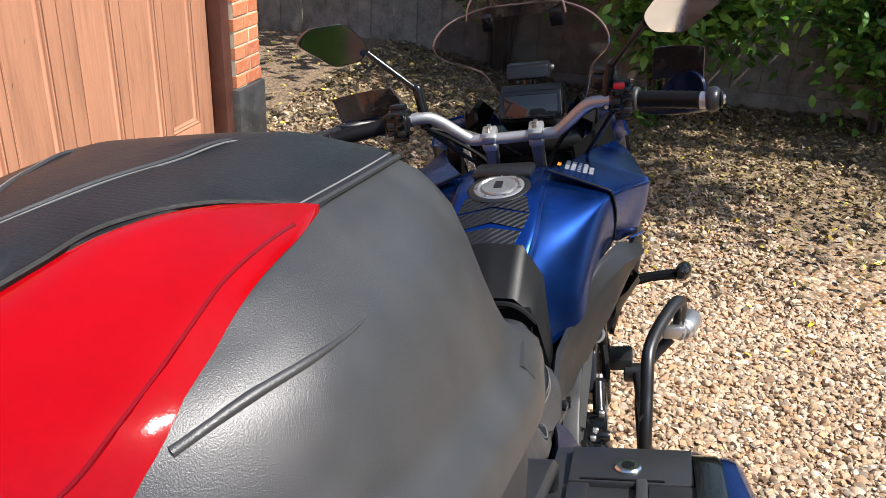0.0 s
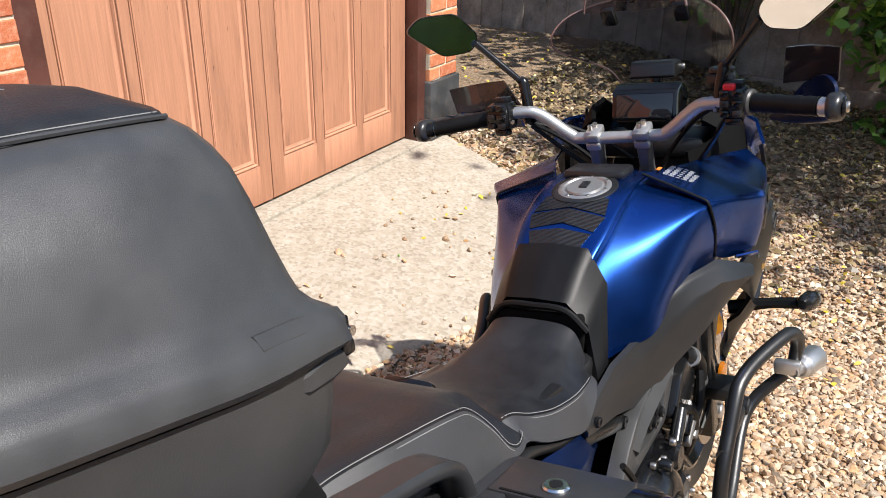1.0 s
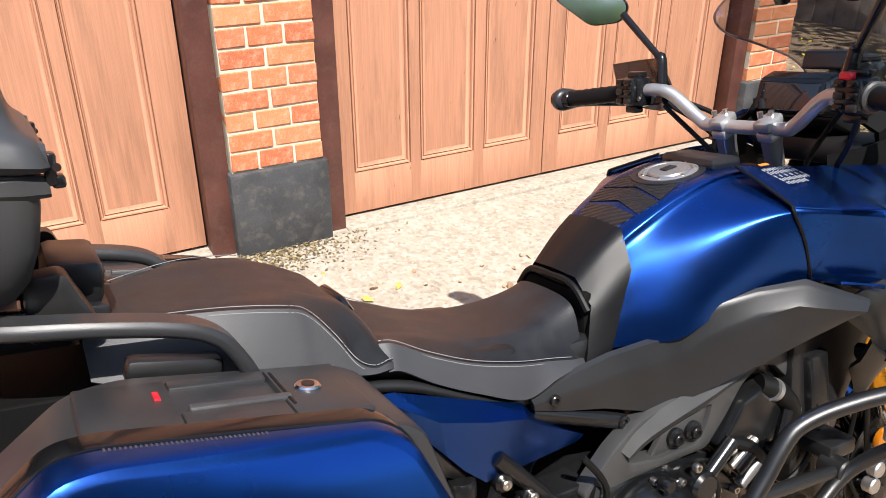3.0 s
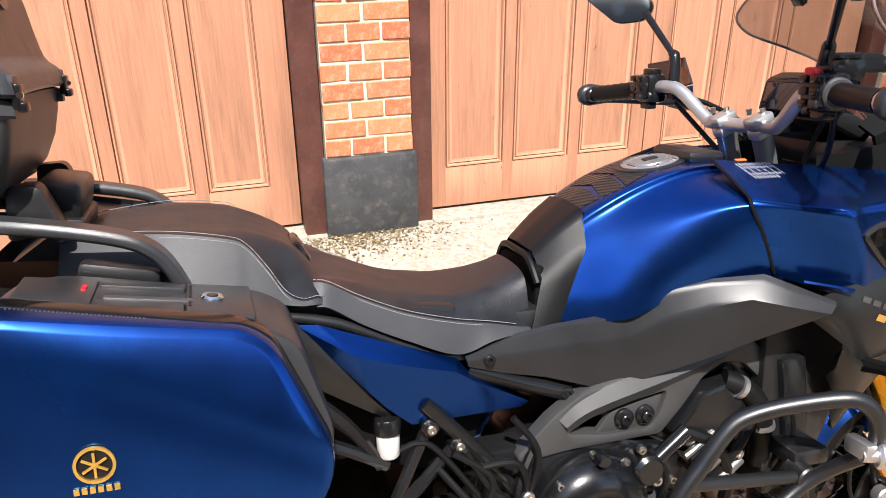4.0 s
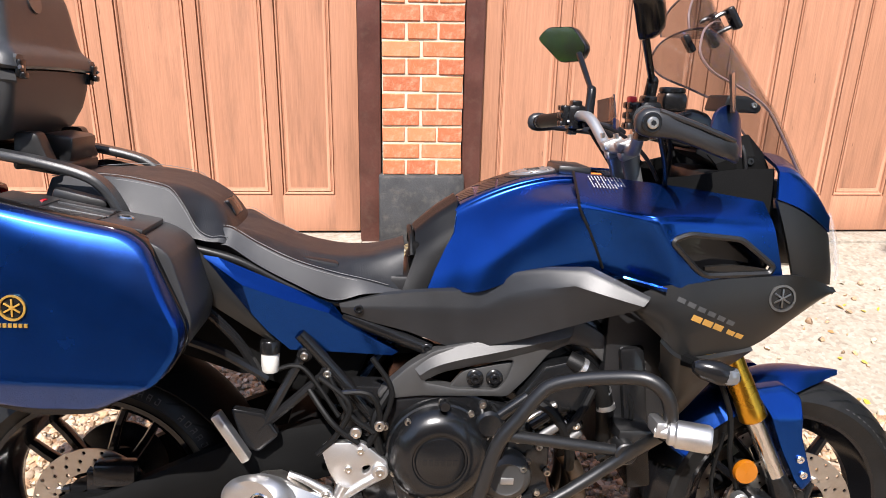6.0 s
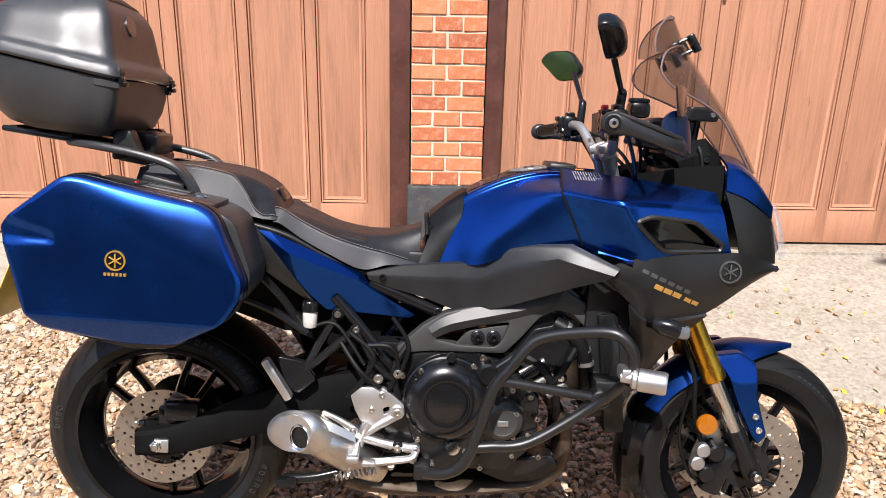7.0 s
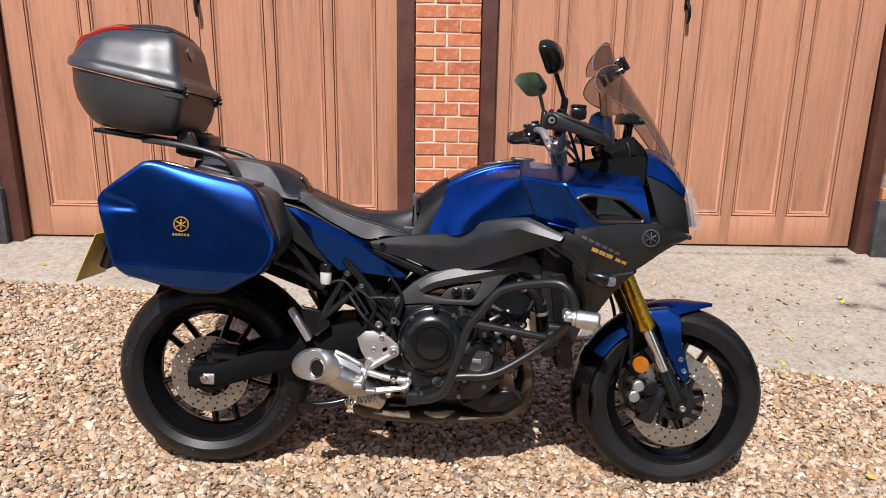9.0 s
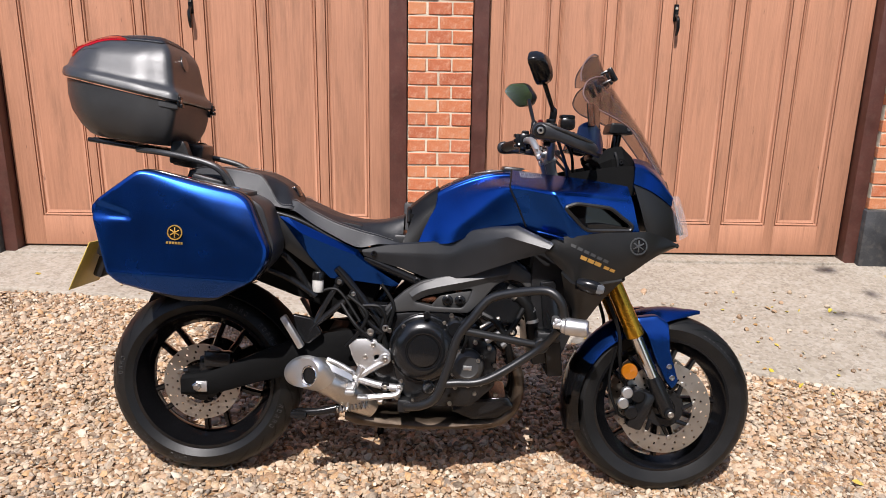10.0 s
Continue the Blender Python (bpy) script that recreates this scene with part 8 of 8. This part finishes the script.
def top_box():
    tb = thing("top_box", BIKE @ Matrix.Translation((-0.012, -0.008, 0)), "charcoal plastic top box with red reflector, on the rack", "top box")

    def ring(z, x0, x1, w0, w1, r, tilt=0.0, bow=0.055, n=8):
        """A plan outline with a square front at x1 and flanks that curve in to a bowed back round x0."""
        w = max(w0, w1)
        half = [(x1, w1), (x1 - 0.5 * r, w1 + 0.3 * (w - w1)), (x1 - 0.30 * (x1 - x0), w), (x0 + 0.20 * (x1 - x0), w * 0.93), (x0, w * 0.70), (x0 - bow, w * 0.22)]
        pts = evenly(rounded([(x, -y) for x, y in half[::-1]] + half, min(r, 0.05) * 0.8, n), 96)
        return [Vector((p.x, p.y, z - tilt * (p.x + 0.22) - 0.10 * p.y * p.y)) for p in pts]

    def skinned(rows):
        m = min(len(r) for r in rows)
        bm = bmesh.new()
        return skin(bm, [r[:m] for r in rows])
    T = 0.17
    base = skinned([ring(1.062, -0.300, -0.122, 0.136, 0.122, 0.06, 0.08), ring(1.068, -0.322, -0.100, 0.158, 0.142, 0.07, 0.09), ring(1.092, -0.350, -0.084, 0.176, 0.160, 0.075, 0.10), ring(1.130, -0.376, -0.071, 0.196, 0.180, 0.08, 0.11),
                    ring(1.170, -0.388, -0.064, 0.201, 0.186, 0.08, 0.13), ring(1.209, -0.391, -0.061, 0.203, 0.188, 0.08, T)])
    part("base", base, BOXBASE, tb, "black grained plastic lower half", 40)
    lid = skinned([ring(1.213, -0.391, -0.062, 0.202, 0.186, 0.08, T), ring(1.2135, -0.400, -0.054, 0.210, 0.195, 0.08, T), ring(1.219, -0.404, -0.050, 0.2145, 0.200, 0.08, T), ring(1.234, -0.403, -0.053, 0.2125, 0.198, 0.08, T), ring(1.242, -0.400, -0.058, 0.207, 0.192, 0.08, T * 0.98),
                   ring(1.247, -0.395, -0.067, 0.1995, 0.184, 0.08, T * 0.95), ring(1.253, -0.391, -0.072, 0.1945, 0.178, 0.08, T * 0.9), ring(1.263, -0.388, -0.075, 0.1905, 0.174, 0.08, T * 0.82), ring(1.280, -0.384, -0.079, 0.1855, 0.169, 0.08, T * 0.7), ring(1.308, -0.376, -0.085, 0.176, 0.162, 0.08, T * 0.45),
                   ring(1.328, -0.366, -0.090, 0.1665, 0.156, 0.08, 0.05), ring(1.339, -0.354, -0.096, 0.156, 0.148, 0.07, 0.02), ring(1.349, -0.345, -0.104, 0.148, 0.140, 0.06), ring(1.358, -0.334, -0.112, 0.135, 0.129, 0.06), ring(1.377, -0.300, -0.132, 0.084, 0.082, 0.04, 0.0, 0.04), ring(1.386, -0.250, -0.165, 0.035, 0.035, 0.02, 0.0, 0.02)])
    bmesh.ops.recalc_face_normals(lid, faces=lid.faces)
    over = BVHTree.FromBMesh(lid)

    def laid(x, y, up=0.0012):
        """The place on the lid under (x, y), a little proud of it."""
        hit, nor, *_ = over.ray_cast(Vector((x, y, 2.0)), Vector((0, 0, -1)))
        return hit + nor * up
    part("lid", lid, BOXMAT, tb, "charcoal grained plastic lid", 40)
    pad = bmesh.new()
    edge = resample(rounded([(-0.395, -0.018), (-0.327, -0.046), (-0.262, -0.084), (-0.234, -0.122), (-0.116, -0.130), (-0.116, 0.130), (-0.234, 0.122), (-0.262, 0.084), (-0.327, 0.046), (-0.395, 0.018)], 0.010, 5), 80)
    mid = Vector((-0.22, 0, 0))
    skin(pad, [[laid(q.x, q.y, 0.0006 if f == 1.0 else 0.003) for q in (mid + (p - mid) * f for p in edge)] for f in (1.0, 0.985, 0.8, 0.6, 0.4, 0.2, 0.03)], True)
    part("lid_pad", pad, SEATTOP, tb, "black ribbed pad on the lid", 60)
    for s in (-1, 1):
        seam = [(-0.122, 0.058), (-0.175, 0.050), (-0.2175, 0.041), (-0.261, 0.024), (-0.312, 0.003)]
        part("pad_piping", tube([laid(x, s * y, 0.0026) for x, y in seam], 0.0016, 6), SEATSIDE, tb)
        stitches([laid(x, s * (y + 0.004), 0.0032) for x, y in seam], tb, 0.0005, 0.0042)
        rim_ = [(-0.234, 0.119), (-0.195, 0.125), (-0.150, 0.129), (-0.120, 0.130)]
        stitches([laid(x, s * (y - 0.004), 0.0034) for x, y in rim_], tb, 0.0006, 0.0042)
        part("pad_piping", tube([laid(x, s * y, 0.0022) for x, y in rim_], 0.0018, 6), SEATSIDE, tb)
        inner = [(-0.233, 0.118), (-0.262, 0.084), (-0.297, 0.058), (-0.327, 0.046), (-0.357, 0.034), (-0.385, 0.020), (-0.408, 0.004), (-0.420, 0.001)]
        outer = [(-0.230, 0.1235), (-0.268, 0.126), (-0.303, 0.123), (-0.337, 0.120), (-0.364, 0.118), (-0.386, 0.111), (-0.402, 0.098), (-0.414, 0.076)]
        rows = []
        for p, q in zip(spline([(x, y, 0) for x, y in inner], 4), spline([(x, y, 0) for x, y in outer], 4)):
            rows.append([laid((p.lerp(q, k / 8)).x, s * (p.lerp(q, k / 8)).y, 0.0045 if 0 < k < 8 else 0.001) for k in range(9)])
        red = bmesh.new()
        skin(red, rows, False, False)
        lens = part("reflector", red, RED, tb, "glossy red rear reflector", 60)
        for f0, f1, a, b in ((0.86, 0.86, 3, 26),):
            pts = [rows[k][0].lerp(rows[k][-1], f0 + (f1 - f0) * (k - a) / (b - a)) for k in range(a, min(b, len(rows)))]
            part("moulded_line", tube([laid(p.x, p.y, 0.0042) for p in pts[::3]], 0.0012, 5), material("deep_red_groove", (0.16, 0.001, 0.003), 0.15), lens)
        part("pad_piping", tube([laid(x, s * y, 0.0025) for x, y in inner[:6]], 0.0020, 6), RUBBER, tb)
        # the rim runs out into a horn at each front corner, with an arm of the base under it
        def horn(secs):
            return skin(bmesh.new(), [[(x, s * (y + dy * w), z + dz * h) for dy, dz in ((-1, -1), (0.7, -1), (1, -0.6), (1, 0.5), (0.6, 1), (-1, 1))] for x, y, z, w, h in secs])
        part("rim_horn", horn(((-0.150, 0.192, 1.214, 0.016, 0.016), (-0.110, 0.186, 1.206, 0.017, 0.017), (-0.076, 0.179, 1.199, 0.017, 0.016), (-0.052, 0.175, 1.195, 0.014, 0.012))), BOXMAT, tb, "moulded corner of the lid rim")
        part("base_arm", horn(((-0.124, 0.182, 1.176, 0.006, 0.004), (-0.104, 0.184, 1.174, 0.011, 0.010), (-0.076, 0.178, 1.172, 0.013, 0.013), (-0.054, 0.175, 1.168, 0.011, 0.009))), BOXBASE, tb)
        la = part("latch", merged(box((-0.051, s * 0.175, 1.184), (0.010, 0.024, 0.030), 0.003, pose(0, 0, 0, 0, 6, 0)), box((-0.046, s * 0.175, 1.172), (0.012, 0.020, 0.012), 0.003)), BLACK, tb, "black lid latch")
        part("latch_pin", rod((-0.046, s * 0.189, 1.186), (-0.046, s * 0.183, 1.186), 0.004, n=10), CHROME, la)
        def beside(x, z, out):
            hit, nor, *_ = over.ray_cast(Vector((x, s * 1.0, z)), Vector((0, -s, 0)))
            return hit + nor * out
        fold = tube([beside(x, z, -0.0012) for x, z in ((-0.262, 1.326), (-0.290, 1.327), (-0.318, 1.328), (-0.345, 1.327), (-0.372, 1.322))], [0.0006, 0.0016, 0.0024, 0.0028, 0.0026], 10)
        part("lid_fold", fold, BOXMAT, tb, "sharp moulded fold in the lid", 60)
    em = bmesh.new()
    revolve([(0.0005, 0.0), (0.024, 0.0), (0.024, 0.003), (0.0005, 0.004)], (0, 0, 0), 24, "x", em, closed=False)
    bmesh.ops.transform(em, matrix=Matrix.Translation((-0.0865, -0.026, 1.310)) @ pose(0, 0, 0, 0, -13, -4), verts=em.verts)
    part("badge", em, SILVERTRIM, tb, "round silver badge")
    return tb


def settled(build, bike, m):
    """Builds a group of parts and moves it whole."""
    had = set(bike.children)
    build(bike)
    for ob in bike.children:
        if ob not in had:
            ob.matrix_basis = m


def build_motorcycle():
    bike = thing("motorcycle", BIKE, "blue and black touring motorcycle leaning on its side stand on gravel", "motorcycle")
    build_wheels(bike)
    build_rear_end(bike)
    build_exhaust(bike)
    build_engine(bike)
    build_frame(bike)
    build_pegs(bike)
    build_body(bike)
    settled(build_front, bike, Matrix.Translation((0.016, 0, 0)))
    settled(build_screen, bike, Matrix.Translation((1.316, -0.034, 0)) @ pose(0, 0, 0, 0, 0, -5.5) @ Matrix.Translation((-1.30, 0, 0)))
    settled(build_instruments, bike, Matrix.Translation((0.020, -0.018, 0)))
    build_fork(bike)
    settled(build_bars, bike, Matrix.Translation((0.018, -0.006, 0)))
    build_crash_bars(bike)
    build_rack(bike)
    return bike


build_ground()
build_apron()
build_garage()
build_far_end()
build_motorcycle()
pannier(-1)
pannier(1)
top_box()
fallen_leaves()
gravel()
lay_bricks()
